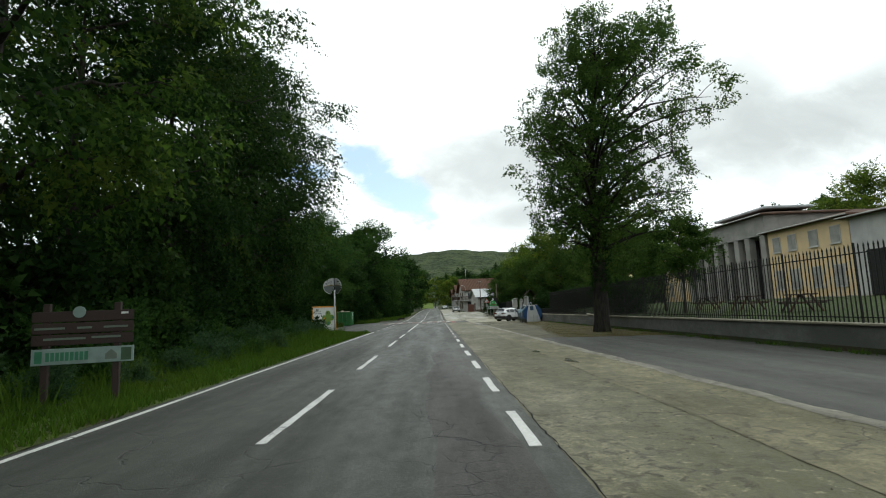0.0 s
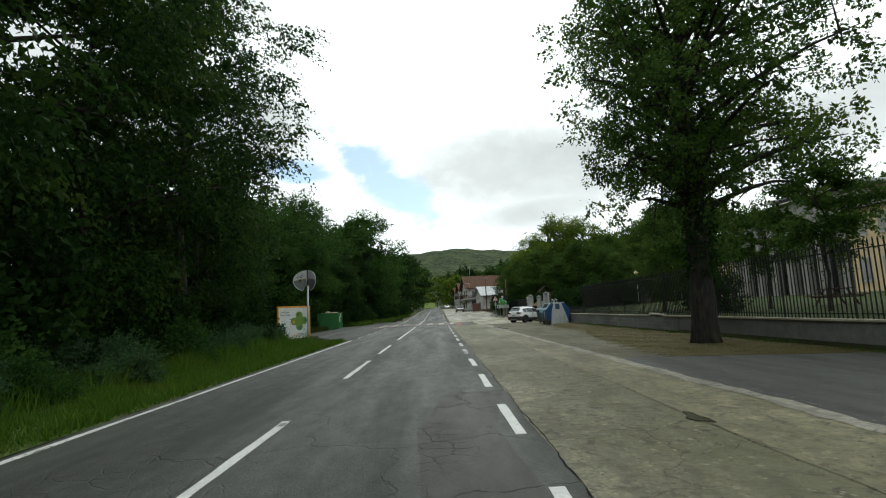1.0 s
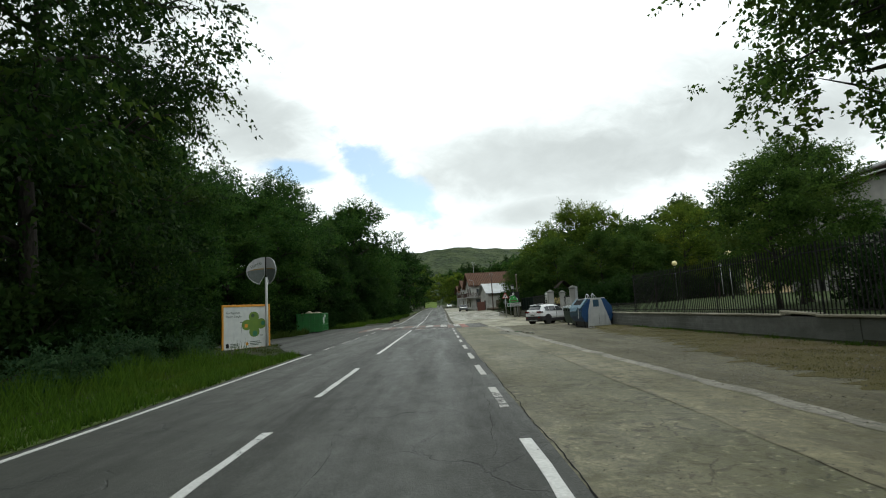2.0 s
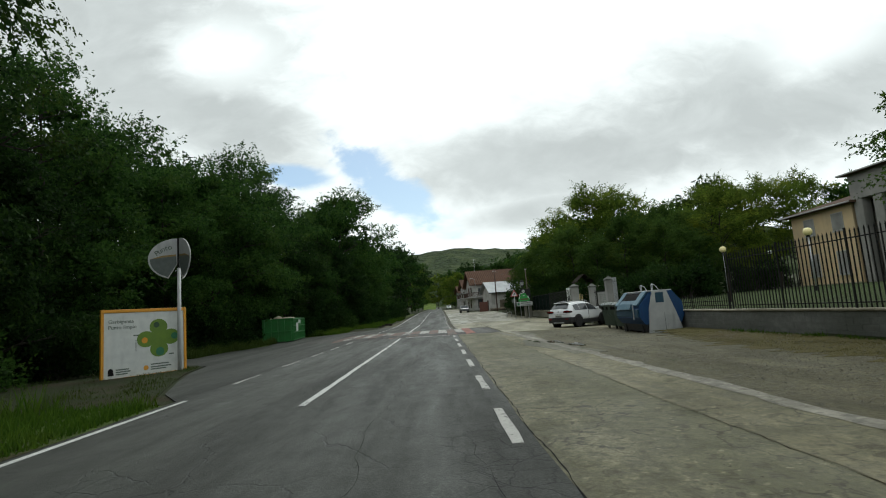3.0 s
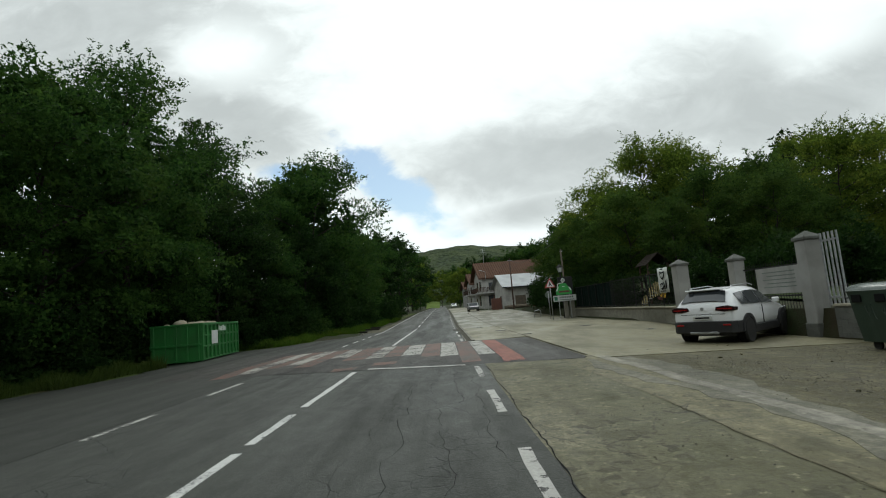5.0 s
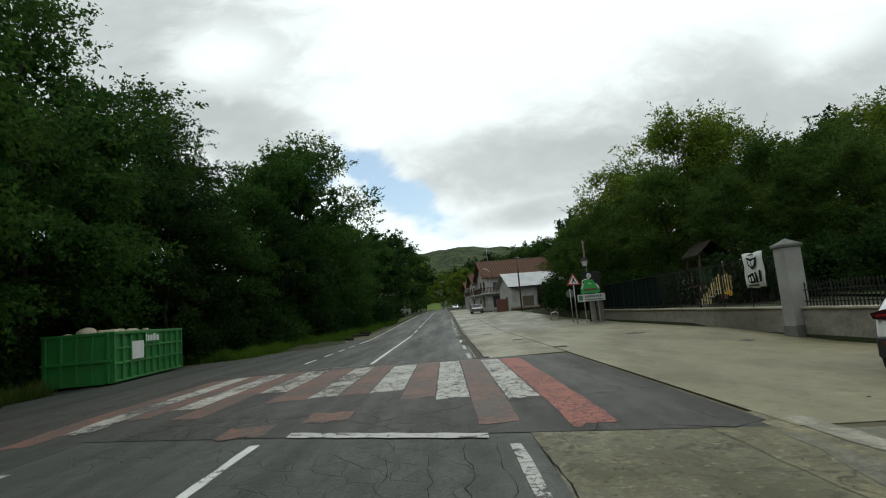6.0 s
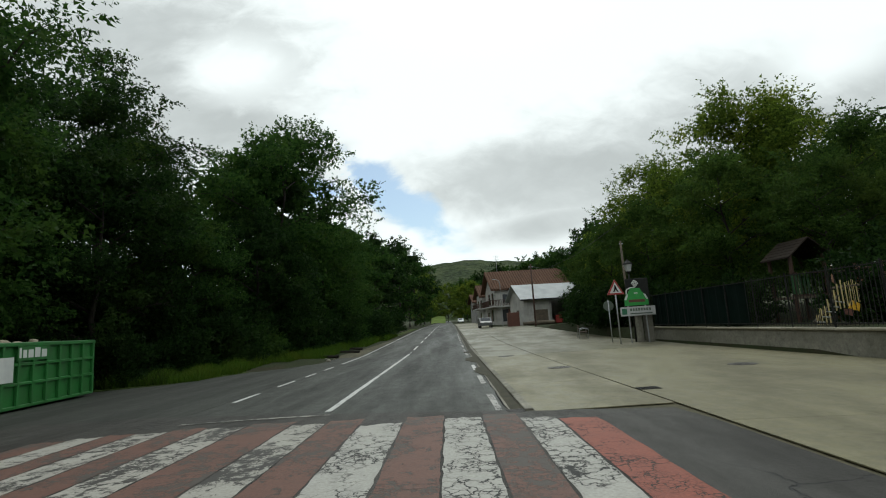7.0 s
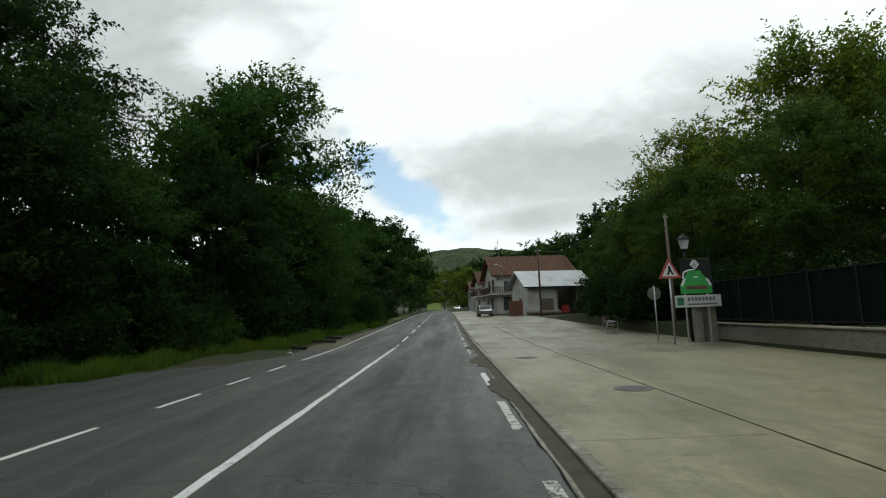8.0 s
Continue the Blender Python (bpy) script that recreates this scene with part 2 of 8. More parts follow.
    h = k.math("ADD", k.math("ADD", mid, lump), k.math("MULTIPLY", grit, 0.5))
    return k.done(c, rough, h, 0.35 + 0.5 * gravel, 0.02, spec=0.3)


def mat_grass_ground(name, a, b, soil):
    k = Nodes(name)
    big, mid, fine = k.noise(0.35, 5), k.noise(4, 6, 0.65), k.noise(45, 4)
    c = k.mix(k.ramp(mid, 0.32, 0.66), a, b)
    c = k.mix(k.ramp(big, 0.5, 0.68), c, soil)
    c = k.mix(k.ramp(fine, 0.35, 0.75, 0, 0.5), c, tuple(v * 0.5 for v in a))
    return k.done(c, 0.95, k.math("ADD", mid, fine), 0.8, 0.05, spec=0.2)


def mat_far_wood(name):
    """Tree crowns seen from far off: shade between rounded tops painted as dark gaps."""
    k = Nodes(name)
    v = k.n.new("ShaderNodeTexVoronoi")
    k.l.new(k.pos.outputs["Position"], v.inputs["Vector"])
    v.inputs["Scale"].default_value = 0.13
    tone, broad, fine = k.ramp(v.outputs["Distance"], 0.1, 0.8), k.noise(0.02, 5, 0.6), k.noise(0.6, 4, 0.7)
    # shade between crowns and a little grey haze are put into these greens
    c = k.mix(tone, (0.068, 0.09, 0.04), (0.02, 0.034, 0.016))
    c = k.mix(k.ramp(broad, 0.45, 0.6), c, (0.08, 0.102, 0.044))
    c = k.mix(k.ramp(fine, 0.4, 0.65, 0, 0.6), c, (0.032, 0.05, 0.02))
    return k.done(c, 0.95, k.math("SUBTRACT", fine, k.math("MULTIPLY", v.outputs["Distance"], 2.0)), 1.0, 3.0, spec=0.1)


def mat_leaf(name, dark, light, through=0.35, tip=(0.10, 0.13, 0.02)):
    k = Nodes(name)
    r = k.pos.outputs["Random Per Island"]
    patch = k.noise(0.45, 3)
    c = k.mix(r, dark, light)
    c = k.mix(k.ramp(patch, 0.52, 0.7, 0, 0.5), c, tip)
    c = k.mix(k.math("MULTIPLY", k.info.outputs["Random"], 0.3), c, dark)
    k.done(c, 0.65, spec=0.06)
    t = k.n.new("ShaderNodeBsdfTranslucent")
    k.l.new(c, t.inputs[0])
    s = k.n.new("ShaderNodeMixShader")
    s.inputs[0].default_value = through
    k.l.new(k.p.outputs[0], s.inputs[1])
    k.l.new(t.outputs[0], s.inputs[2])
    k.l.new(s.outputs[0], k.n["Material Output"].inputs[0])
    return k.m


def mat_bark(name, a, b):
    k = Nodes(name)
    ridge = k.noise(5, 6, 0.6, vec=k.oc, stretch=(3, 3, 0.5))
    moss = k.noise(1.3, 4, vec=k.oc)
    c = k.mix(k.ramp(ridge, 0.35, 0.65), a, b)
    c = k.mix(k.ramp(moss, 0.55, 0.7, 0, 0.6), c, (0.05, 0.06, 0.025))
    return k.done(c, 0.9, ridge, 0.9, 0.05, spec=0.2)


def mat_paint(name, base, under, wear, cell=3.6, width=0.024, spread=0.36):
    """Road paint, crazed and rubbed through to what lies below it."""
    k = Nodes(name)
    worn = k.noise(7, 7, 0.72)
    broad = k.noise(0.9, 3)
    net = k.cracks(cell, width, dist=1.1)
    hair = k.math("MULTIPLY", k.cracks(cell * 2.3, width * 0.5, dist=0.5), k.ramp(k.noise(1.7, 4), 0.46, 0.54))
    gone = k.ramp(k.math("ADD", worn, k.math("MULTIPLY", broad, 0.5)), wear, wear + 0.04)
    gone = k.math("MAXIMUM", gone, k.math("MULTIPLY", k.math("MAXIMUM", net, hair), k.ramp(broad, spread, spread + 0.06)))
    c = k.mix(k.ramp(k.noise(30, 4), 0.3, 0.7), base, tuple(v * 0.7 for v in base))
    c = k.mix(k.ramp(k.noise(2.4, 6, 0.7), 0.45, 0.68, 0, 0.5), c, tuple(v * 0.55 + 0.01 for v in base))
    c = k.mix(gone, c, under)
    return k.done(c, 0.65, k.math("SUBTRACT", worn, gone), 0.6, 0.008, spec=0.3)


def mat_tiles(name, a, b):
    k = Nodes(name)
    c = k.mix(k.ramp(k.noise(2.2, 5, vec=k.oc), 0.35, 0.65), a, b)
    c = k.mix(k.math("MULTIPLY", k.pos.outputs["Random Per Island"], 0.5), c, tuple(v * 0.5 for v in a))
    return k.done(c, 0.9, k.noise(30, 3, vec=k.oc), 0.3, 0.01, spec=0.1)


def mat_glass(name, tint=(0.03, 0.035, 0.04)):
    k = Nodes(name)
    return k.done(tint, k.ramp(k.noise(3, 3, vec=k.oc), 0.3, 0.7, 0.04, 0.1), spec=0.6)


M = {
    "asphalt": mat_asphalt("asphalt", (0.0275, 0.0295, 0.0245), 0.6, 0.3, 0.3),
    "asphalt_lot": mat_asphalt("asphalt_lot", (0.0205, 0.0225, 0.018), 0.3, 0.1, 0.3),
    "asphalt_park": mat_asphalt("asphalt_park", (0.037, 0.0365, 0.031), 0.3, 0.2, 0.5),
    "asphalt_patch": mat_asphalt("asphalt_patch", (0.0225, 0.021, 0.0175), 0.4, 0.8, 0.6),
    "gravel": mat_concrete("gravel_ground", (0.13, 0.115, 0.061), (0.082, 0.075, 0.04), 0.2, 0.0, 0.8, flake=0.7),
    "concrete_old": mat_concrete("concrete_old", (0.208, 0.194, 0.124), (0.118, 0.111, 0.066), 0.3, 0.25, 0.65, (2.85, (0.098, 0.095, 0.05)), 0.95),
    "concrete_lane": mat_concrete("concrete_lane", (0.205, 0.186, 0.11), (0.125, 0.114, 0.066), 0.3, 0.3, 0.4, flake=0.75),
    "concrete_new": mat_concrete("concrete_new", (0.205, 0.187, 0.108), (0.127, 0.115, 0.068), 0.75, 0.12, 0.0, flake=0.3),
    "concrete_wet": mat_concrete("concrete_wet", (0.182, 0.17, 0.108), (0.112, 0.105, 0.068), 0.95, 0.1, 0.0, flake=0.15),
    "concrete_strip": mat_concrete("concrete_strip", (0.28, 0.262, 0.212), (0.16, 0.15, 0.12), 0.3, 0.3, 0.1, flake=0.6),
    "concrete_patch": mat_concrete("concrete_patch", (0.188, 0.178, 0.13), (0.11, 0.106, 0.08), 0.3, 0.25, 0.4, flake=0.5),
    "wall": mat_concrete("block_wall", (0.15, 0.152, 0.14), (0.078, 0.083, 0.07), 0.2, 0.0),
    "wall_render": mat_concrete("wall_render", (0.25, 0.24, 0.2), (0.14, 0.135, 0.105), 0.2, 0.0, flake=0.3),
    "cap": mat_concrete("wall_cap", (0.36, 0.335, 0.26), (0.2, 0.185, 0.13), 0.2, 0.0),
    "grass": mat_grass_ground("grass_ground", (0.06, 0.10, 0.02), (0.10, 0.135, 0.03), (0.07, 0.06, 0.03)),
    "lawn": mat_grass_ground("lawn_ground", (0.03, 0.052, 0.012), (0.05, 0.072, 0.017), (0.042, 0.05, 0.018)),
    "dirt": mat_grass_ground("dirt_ground", (0.1, 0.083, 0.03), (0.078, 0.072, 0.02), (0.10, 0.078, 0.038)),
    "litter": mat_grass_ground("forest_floor", (0.035, 0.035, 0.016), (0.03, 0.05, 0.015), (0.045, 0.035, 0.02)),
    "leaf": mat_leaf("leaf_oak", (0.014, 0.04, 0.009), (0.056, 0.118, 0.022), 0.5, (0.09, 0.14, 0.022)),
    # near-black greens: the crown's inner shade is put into the leaf colour
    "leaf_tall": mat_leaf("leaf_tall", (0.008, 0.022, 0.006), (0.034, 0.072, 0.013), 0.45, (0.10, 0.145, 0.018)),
    "leaf_mid": mat_leaf("leaf_mid", (0.014, 0.037, 0.008), (0.068, 0.128, 0.019), 0.62, (0.22, 0.27, 0.03)),
    "leaf_shrub": mat_leaf("leaf_shrub", (0.024, 0.058, 0.026), (0.07, 0.125, 0.05), 0.45, (0.085, 0.135, 0.045)),
    "leaf_plane": mat_leaf("leaf_plane", (0.02, 0.046, 0.010), (0.08, 0.14, 0.026), 0.58),
    # bright yellow-green tip: sunlit crown tops painted into the leaf colour
    "leaf_light": mat_leaf("leaf_light", (0.03, 0.06, 0.009), (0.14, 0.2, 0.026), 0.65, (0.3, 0.32, 0.035)),
    # leaf green darkened to stand for deep shade in the woods
    "leaf_shaded": mat_leaf("leaf_shaded", (0.007, 0.02, 0.005), (0.027, 0.06, 0.012), 0.45, (0.055, 0.09, 0.018)),
    "blade": mat_leaf("grass_blade", (0.035, 0.08, 0.008), (0.085, 0.15, 0.016), 0.35, (0.12, 0.13, 0.02)),
    "blade_dull": mat_leaf("dull_blade", (0.03, 0.05, 0.01), (0.06, 0.09, 0.016), 0.3, (0.08, 0.085, 0.02)),
    "blade_dry": mat_leaf("dry_blade", (0.06, 0.058, 0.014), (0.098, 0.088, 0.026), 0.35, (0.11, 0.095, 0.034)),
    "bark_dark": mat_bark("bark_dark", (0.010, 0.009, 0.008), (0.03, 0.027, 0.022)),
    "bark": mat_bark("bark", (0.016, 0.014, 0.011), (0.042, 0.037, 0.03)),
    "paint_white": mat_paint("road_paint", (0.62, 0.62, 0.6), (0.06, 0.06, 0.06), 0.88, 3.6, 0.012, 0.56),
    "paint_worn": mat_paint("road_paint_worn", (0.46, 0.45, 0.42), (0.045, 0.044, 0.042), 0.79, 3.6, 0.014, 0.5),
    "tile": mat_tiles("roof_tile", (0.14, 0.078, 0.052), (0.088, 0.054, 0.04)),
    "yellow": plain("yellow_render", (0.58, 0.44, 0.25), (0.5, 0.39, 0.24), 0.9, 0.8),
    "grey_render": plain("grey_render", (0.42, 0.42, 0.4), (0.34, 0.34, 0.33), 0.9, 0.7),
    "white_render": plain("white_render", (0.3, 0.297, 0.28), (0.2, 0.197, 0.185), 0.9, 0.9, dirt=0.7),
    "lime_wall": plain("lime_wall", (0.46, 0.45, 0.42), (0.33, 0.325, 0.3), 0.9, 0.9, dirt=0.8),
    "metal_roof": plain("metal_roof", (0.4, 0.42, 0.43), (0.3, 0.32, 0.33), 0.6, 0.6),
    "iron": plain("black_iron", (0.013, 0.014, 0.013), (0.02, 0.02, 0.018), 0.7, 5.0, spec=0.2),
    "steel": plain("galvanised", (0.45, 0.46, 0.47), (0.34, 0.35, 0.36), 0.45, 8.0, 0.7),
    "green_net": plain("green_mesh", (0.004, 0.011, 0.009), (0.003, 0.008, 0.006), 1.0, 2.0, spec=0.05),
    "green_skip": plain("skip_green", (0.018, 0.15, 0.026), (0.022, 0.12, 0.024), 0.5, 1.6, dirt=0.45),
    "bin_green": plain("bin_green", (0.02, 0.04, 0.025), (0.03, 0.05, 0.033), 0.55, 3.0, dirt=0.5),
    "blue": plain("blue_plastic", (0.006, 0.05, 0.16), (0.009, 0.06, 0.165), 0.5, 2.0, dirt=0.35),
    "blue_light": plain("light_blue_plastic", (0.014, 0.055, 0.1), (0.022, 0.07, 0.11), 0.5, 2.5, dirt=0.6),
    "white_panel": plain("white_panel", (0.5, 0.51, 0.5), (0.4, 0.41, 0.41), 0.55, 2.0, dirt=0.45),
    "white": plain("white_sheet", (0.58, 0.6, 0.57), (0.5, 0.52, 0.5), 0.5, 3.0, dirt=0.2),
    "orange": plain("orange_frame", (0.62, 0.28, 0.015), (0.55, 0.25, 0.02), 0.5, 2.0),
    "clover": plain("clover_green", (0.13, 0.22, 0.02), (0.10, 0.18, 0.02), 0.5, 2.0),
    "clover_dark": plain("clover_dark", (0.03, 0.07, 0.03), None, 0.5),
    "teal": plain("clover_teal", (0.03, 0.16, 0.08), None, 0.5),
    "print_grey": plain("print_grey", (0.11, 0.14, 0.11), None, 0.6),
    "black": plain("black_print", (0.012, 0.012, 0.012), None, 0.9, spec=0.1),
    "rubber": plain("rubber", (0.009, 0.009, 0.009), (0.016, 0.016, 0.015), 0.8, 8.0),
    "sign_red": plain("sign_red", (0.32, 0.035, 0.03), None, 0.4),
    "sign_green": plain("sign_green", (0.03, 0.3, 0.05), None, 0.5),
    "brown_wood": plain("brown_wood", (0.06, 0.028, 0.016), (0.045, 0.022, 0.014), 0.75, 3.0),
    "grey_wood": plain("grey_wood", (0.14, 0.11, 0.075), (0.09, 0.075, 0.055), 0.8, 3.0),
    "car_white": plain("car_white", (0.74, 0.75, 0.76), (0.72, 0.73, 0.74), 0.18, 1.0, dirt=0.06, bump=0.02),
    "car_black": plain("car_cladding", (0.02, 0.02, 0.021), None, 0.55),
    "glass": mat_glass("dark_glass"),
    "rim": plain("rim", (0.14, 0.14, 0.145), None, 0.3, 4.0, 0.9),
    "tail_red": plain("tail_red", (0.3, 0.012, 0.012), None, 0.2, dirt=0.0),
    "tail": plain("tail_lamp", (0.03, 0.008, 0.009), None, 0.15, dirt=0.0),
    "pole": plain("pole_concrete", (0.22, 0.21, 0.19), (0.16, 0.155, 0.14), 0.9, 3.0),
    "globe": plain("lamp_globe", (0.85, 0.74, 0.36), (0.8, 0.68, 0.32), 0.3, 3.0, dirt=0.1),
    "yellow_paint": plain("slide_yellow", (0.7, 0.4, 0.02), None, 0.4),
    "stone": mat_concrete("rubble_stone", (0.3, 0.27, 0.22), (0.2, 0.18, 0.15), 0.3, 0.0),
    "rust": plain("rusty_brown", (0.12, 0.045, 0.028), (0.09, 0.035, 0.025), 0.7, 3.0),
    "manhole": plain("cast_iron", (0.05, 0.046, 0.04), (0.035, 0.032, 0.03), 0.6, 6.0),
    "bin_lid": plain("bin_lid", (0.035, 0.055, 0.042), (0.055, 0.072, 0.06), 0.3, 3.0),
    "dark_wood": plain("dark_wood", (0.03, 0.022, 0.016), (0.022, 0.017, 0.013), 0.9, 3.0, spec=0.15),
    "hill": mat_far_wood("far_wood"),
}

# ---- mesh helpers ----


def box(bm, x0, x1, y0, y1, z0, z1, bevel=0.0):
    """An axis-aligned block, edges rounded by bevel."""
    got = bmesh.ops.create_cube(bm, size=1.0)["verts"]
    for v in got:
        v.co = Vector((x0 if v.co.x < 0 else x1, y0 if v.co.y < 0 else y1, z0 if v.co.z < 0 else z1))
    if bevel:
        edges = list({e for v in got for e in v.link_edges})
        bmesh.ops.bevel(bm, geom=edges, offset=bevel, segments=1, affect="EDGES")
    return bm


def tube(bm, a, b, r0, r1=None, n=8, caps=True):
    """A tapered round bar from a to b."""
    a, b = Vector(a), Vector(b)
    r1 = r0 if r1 is None else r1
    q = (b - a).to_track_quat("Z", "Y")
    rings = [[bm.verts.new(p + q @ Vector((r * math.cos(6.2832 * i / n), r * math.sin(6.2832 * i / n), 0))) for i in range(n)] for p, r in ((a, r0), (b, r1))]
    for i in range(n):
        bm.faces.new((rings[0][i], rings[0][(i + 1) % n], rings[1][(i + 1) % n], rings[1][i]))
    if caps:
        bm.faces.new(rings[0][::-1])
        bm.faces.new(rings[1])
    return bm


def bent(bm, pts, radii, n=7):
    """A tapered limb along a list of points."""
    rings = []
    for i, p in enumerate(pts):
        d = Vector(pts[min(i + 1, len(pts) - 1)]) - Vector(pts[max(i - 1, 0)])
        q = d.to_track_quat("Z", "Y")
        rings.append([bm.verts.new(Vector(p) + q @ Vector((radii[i] * math.cos(6.2832 * k / n), radii[i] * math.sin(6.2832 * k / n), 0))) for k in range(n)])
    for a, b in zip(rings, rings[1:]):
        for k in range(n):
            bm.faces.new((a[k], a[(k + 1) % n], b[(k + 1) % n], b[k]))
    bm.faces.new(rings[-1])
    return bm


def slab(bm, outline, z0, z1, axis="z"):
    """A flat plate: a closed outline of 2D points, drawn out between two levels along an axis."""
    def at(p, h):
        return {"z": (p[0], p[1], h), "y": (p[0], h, p[1]), "x": (h, p[0], p[1])}[axis]
    lo, hi = ([bm.verts.new(at(p, h)) for p in outline] for h in (z0, z1))
    n = len(outline)
    bm.faces.new(lo[::-1])
    bm.faces.new(hi)
    for i in range(n):
        bm.faces.new((lo[i], lo[(i + 1) % n], hi[(i + 1) % n], hi[i]))
    return bm


def lathe(bm, profile, n=20, at=(0, 0, 0)):
    """A turned shape: (radius, height) pairs round the z axis."""
    rings = [[bm.verts.new((at[0] + r * math.cos(6.2832 * i / n), at[1] + r * math.sin(6.2832 * i / n), at[2] + h)) for i in range(n)] for r, h in profile]
    for a, b in zip(rings, rings[1:]):
        for i in range(n):
            bm.faces.new((a[i], a[(i + 1) % n], b[(i + 1) % n], b[i]))
    bm.faces.new(rings[0][::-1])
    bm.faces.new(rings[-1])
    return bm


def circle(r, n=28, cx=0.0, cy=0.0, squash=1.0):
    return [(cx + r * math.cos(6.2832 * i / n), cy + squash * r * math.sin(6.2832 * i / n)) for i in range(n)]


def finish(bm, name, smooth=False):
    bmesh.ops.recalc_face_normals(bm, faces=bm.faces)
    me = bpy.data.meshes.new(name)
    bm.to_mesh(me)
    bm.free()
    if smooth:
        me.shade_smooth()
    return me


def part(name, bm, material, parent=None, label="", smooth=False):
    """One mesh object under a thing or a part."""
    ob = new(name, finish(bm, name, smooth))
    ob.data.materials.append(M[material])
    ob.parent = parent
    return tagged(ob, label)


def thing(name, m, label, category, group="", kind=""):
    ob = new(name)
    ob.empty_display_size = 0.2
    ob.matrix_world = m
    return tagged(ob, label, category, group, kind)


def solid(name, bm, material, label, category, kind="structure", m=None, group="", smooth=False):
    """A thing of one mesh."""
    ob = part(name, bm, material, None, label, smooth)
    if m is not None:
        ob.matrix_world = m
    return tagged(ob, label, category, group, kind)


def B():
    return bmesh.new()


def words(text, size, material, parent, m, depth=0.004, name="lettering"):
    """Lettering in the built-in font, turned into a mesh."""
    cu = bpy.data.curves.new("words", "FONT")
    cu.body, cu.size, cu.extrude, cu.resolution_u = text, size, depth, 2
    ob = bpy.data.objects.new("words", cu)
    scene.collection.objects.link(ob)
    deps = bpy.context.evaluated_depsgraph_get()
    me = bpy.data.meshes.new_from_object(ob.evaluated_get(deps))
    bpy.data.objects.remove(ob)
    me.materials.clear()
    me.materials.append(M[material])
    got = new(name, me)
    got.parent = parent
    got.matrix_local = m
    return got


def rise(y):
    """The valley floor: level, then a gentle climb."""
    return 0.0 if y < 95 else 0.02 * (y - 95) if y < 160 else 1.3 + 0.012 * (y - 160)


def dip(x, y):
    """The yard before the gate falls a little towards the wall."""
    along = max(0.0, min(1.0, (y - 51) / 4, (76.6 - y) / 5.4))
    return 0.19 * along * max(0.0, min(1.0, (x - 4.62) / 6.98))


def sink(bm):
    for v in bm.verts:
        v.co.z -= dip(v.co.x, v.co.y)
    return bm


def strip(bm, x0, x1, ys, z, wobble=0.0, seed=0):
    """A lane-like sheet that follows the valley floor, its long edges slightly uneven."""
    rnd = random.Random(seed)
    rows = []
    for y in ys:
        a, b = (x0(y) if callable(x0) else x0), (x1(y) if callable(x1) else x1)
        a, b = a + rnd.uniform(-wobble, wobble), b + rnd.uniform(-wobble, wobble)
        rows.append([bm.verts.new((a + (b - a) * k / 4, y, rise(y) + z)) for k in range(5)])
    for p, q in zip(rows, rows[1:]):
        for k in range(4):
            bm.faces.new((p[k], p[k + 1], q[k + 1], q[k]))
    return bm


def span(a, b, step):
    n = max(1, round((b - a) / step))
    return [a + (b - a) * i / n for i in range(n + 1)]


# ---- ground ----
XL, XC, XR, WALL = -4.38, -1.52, 1.73, 11.6


def lay_by(y):
    """1 along the lay-by, easing to 0 past its ends."""
    return min(1.0, max(0.0, (y - 43) / 6)) * min(1.0, max(0.0, (93 - y) / 6))


def side_fall(x):
    """How far the lay-by falls away from the road."""
    return 0.024 * max(0.0, -5.0 - x) if x > -16 else 0.264


def settle(bm):
    for v in bm.verts:
        v.co.z += rise(v.co.y) - lay_by(v.co.y) * side_fall(v.co.x)
    return bm


def ground_height(x, y):
    z = rise(y) - 0.03
    if 4 < x < WALL + 0.1 and 49 < y < 79:
        z -= 0.24
    if x < -5.2:
        bank = min(1.0, max(0.0, (-5.2 - x) / 6))
        lay = lay_by(y)
        z += bank * 0.25 * (1 - lay) - lay * side_fall(x) + 0.05 * noise.noise(Vector((x * 0.4, y * 0.4, 0))) * bank
        if x < -16:
            z += 0.05 * (-16 - x) if x > -60 else 2.2
    if x > WALL + 0.1:
        z += min(1.15, 0.65 + 0.02 * (x - WALL)) * max(0.0, min(1.0, (124 - y) / 8))
        if x > 45:
            z += 0.04 * (min(x, 200) - 45)
    return z


bm = B()
gx = [-3000, -900, -300, -120, -60, -40, -30, -24, -20, -16, -14, -12, -10.5, -9, -8, -7, -6.2, -5.6, -5.2, -4.6, 0, 5, 8, 11.55, 11.75, 15, 20, 26, 33, 40, 48, 60, 90, 150, 300, 900, 3000]
gy = [-600, -200, -80] + span(-40, 130, 3) + span(140, 300, 10) + [340, 400, 500, 700, 1000, 1600, 3500]
grid = [[bm.verts.new((x, y, ground_height(x, y))) for x in gx] for y in gy]
for j in range(len(gy) - 1):
    for i in range(len(gx) - 1):
        bm.faces.new((grid[j][i], grid[j][i + 1], grid[j + 1][i + 1], grid[j + 1][i]))
solid("ground", bm, "litter", "dark leafy forest floor and soil along the road", "ground")


LEFT_EDGE = XL - 0.22

# grass verges
bm = strip(B(), -9.2, LEFT_EDGE, span(-30, 43, 1.5), 0.004, 0.05, 3)
solid("grass_verge", bm, "grass", "strip of green grass along the road edge", "grass")
bm = slab(B(), [(-4.7, 43), (-5.6, 44.6), (-7.0, 48.0), (-8.2, 51.2), (-8.9, 54), (-11, 55.6), (-15, 56.5), (-18, 56), (-18, 43)], -0.02, 0.03)
settle(bm)
solid("grass_verge", bm, "litter", "trodden grass corner below the information board", "grass")
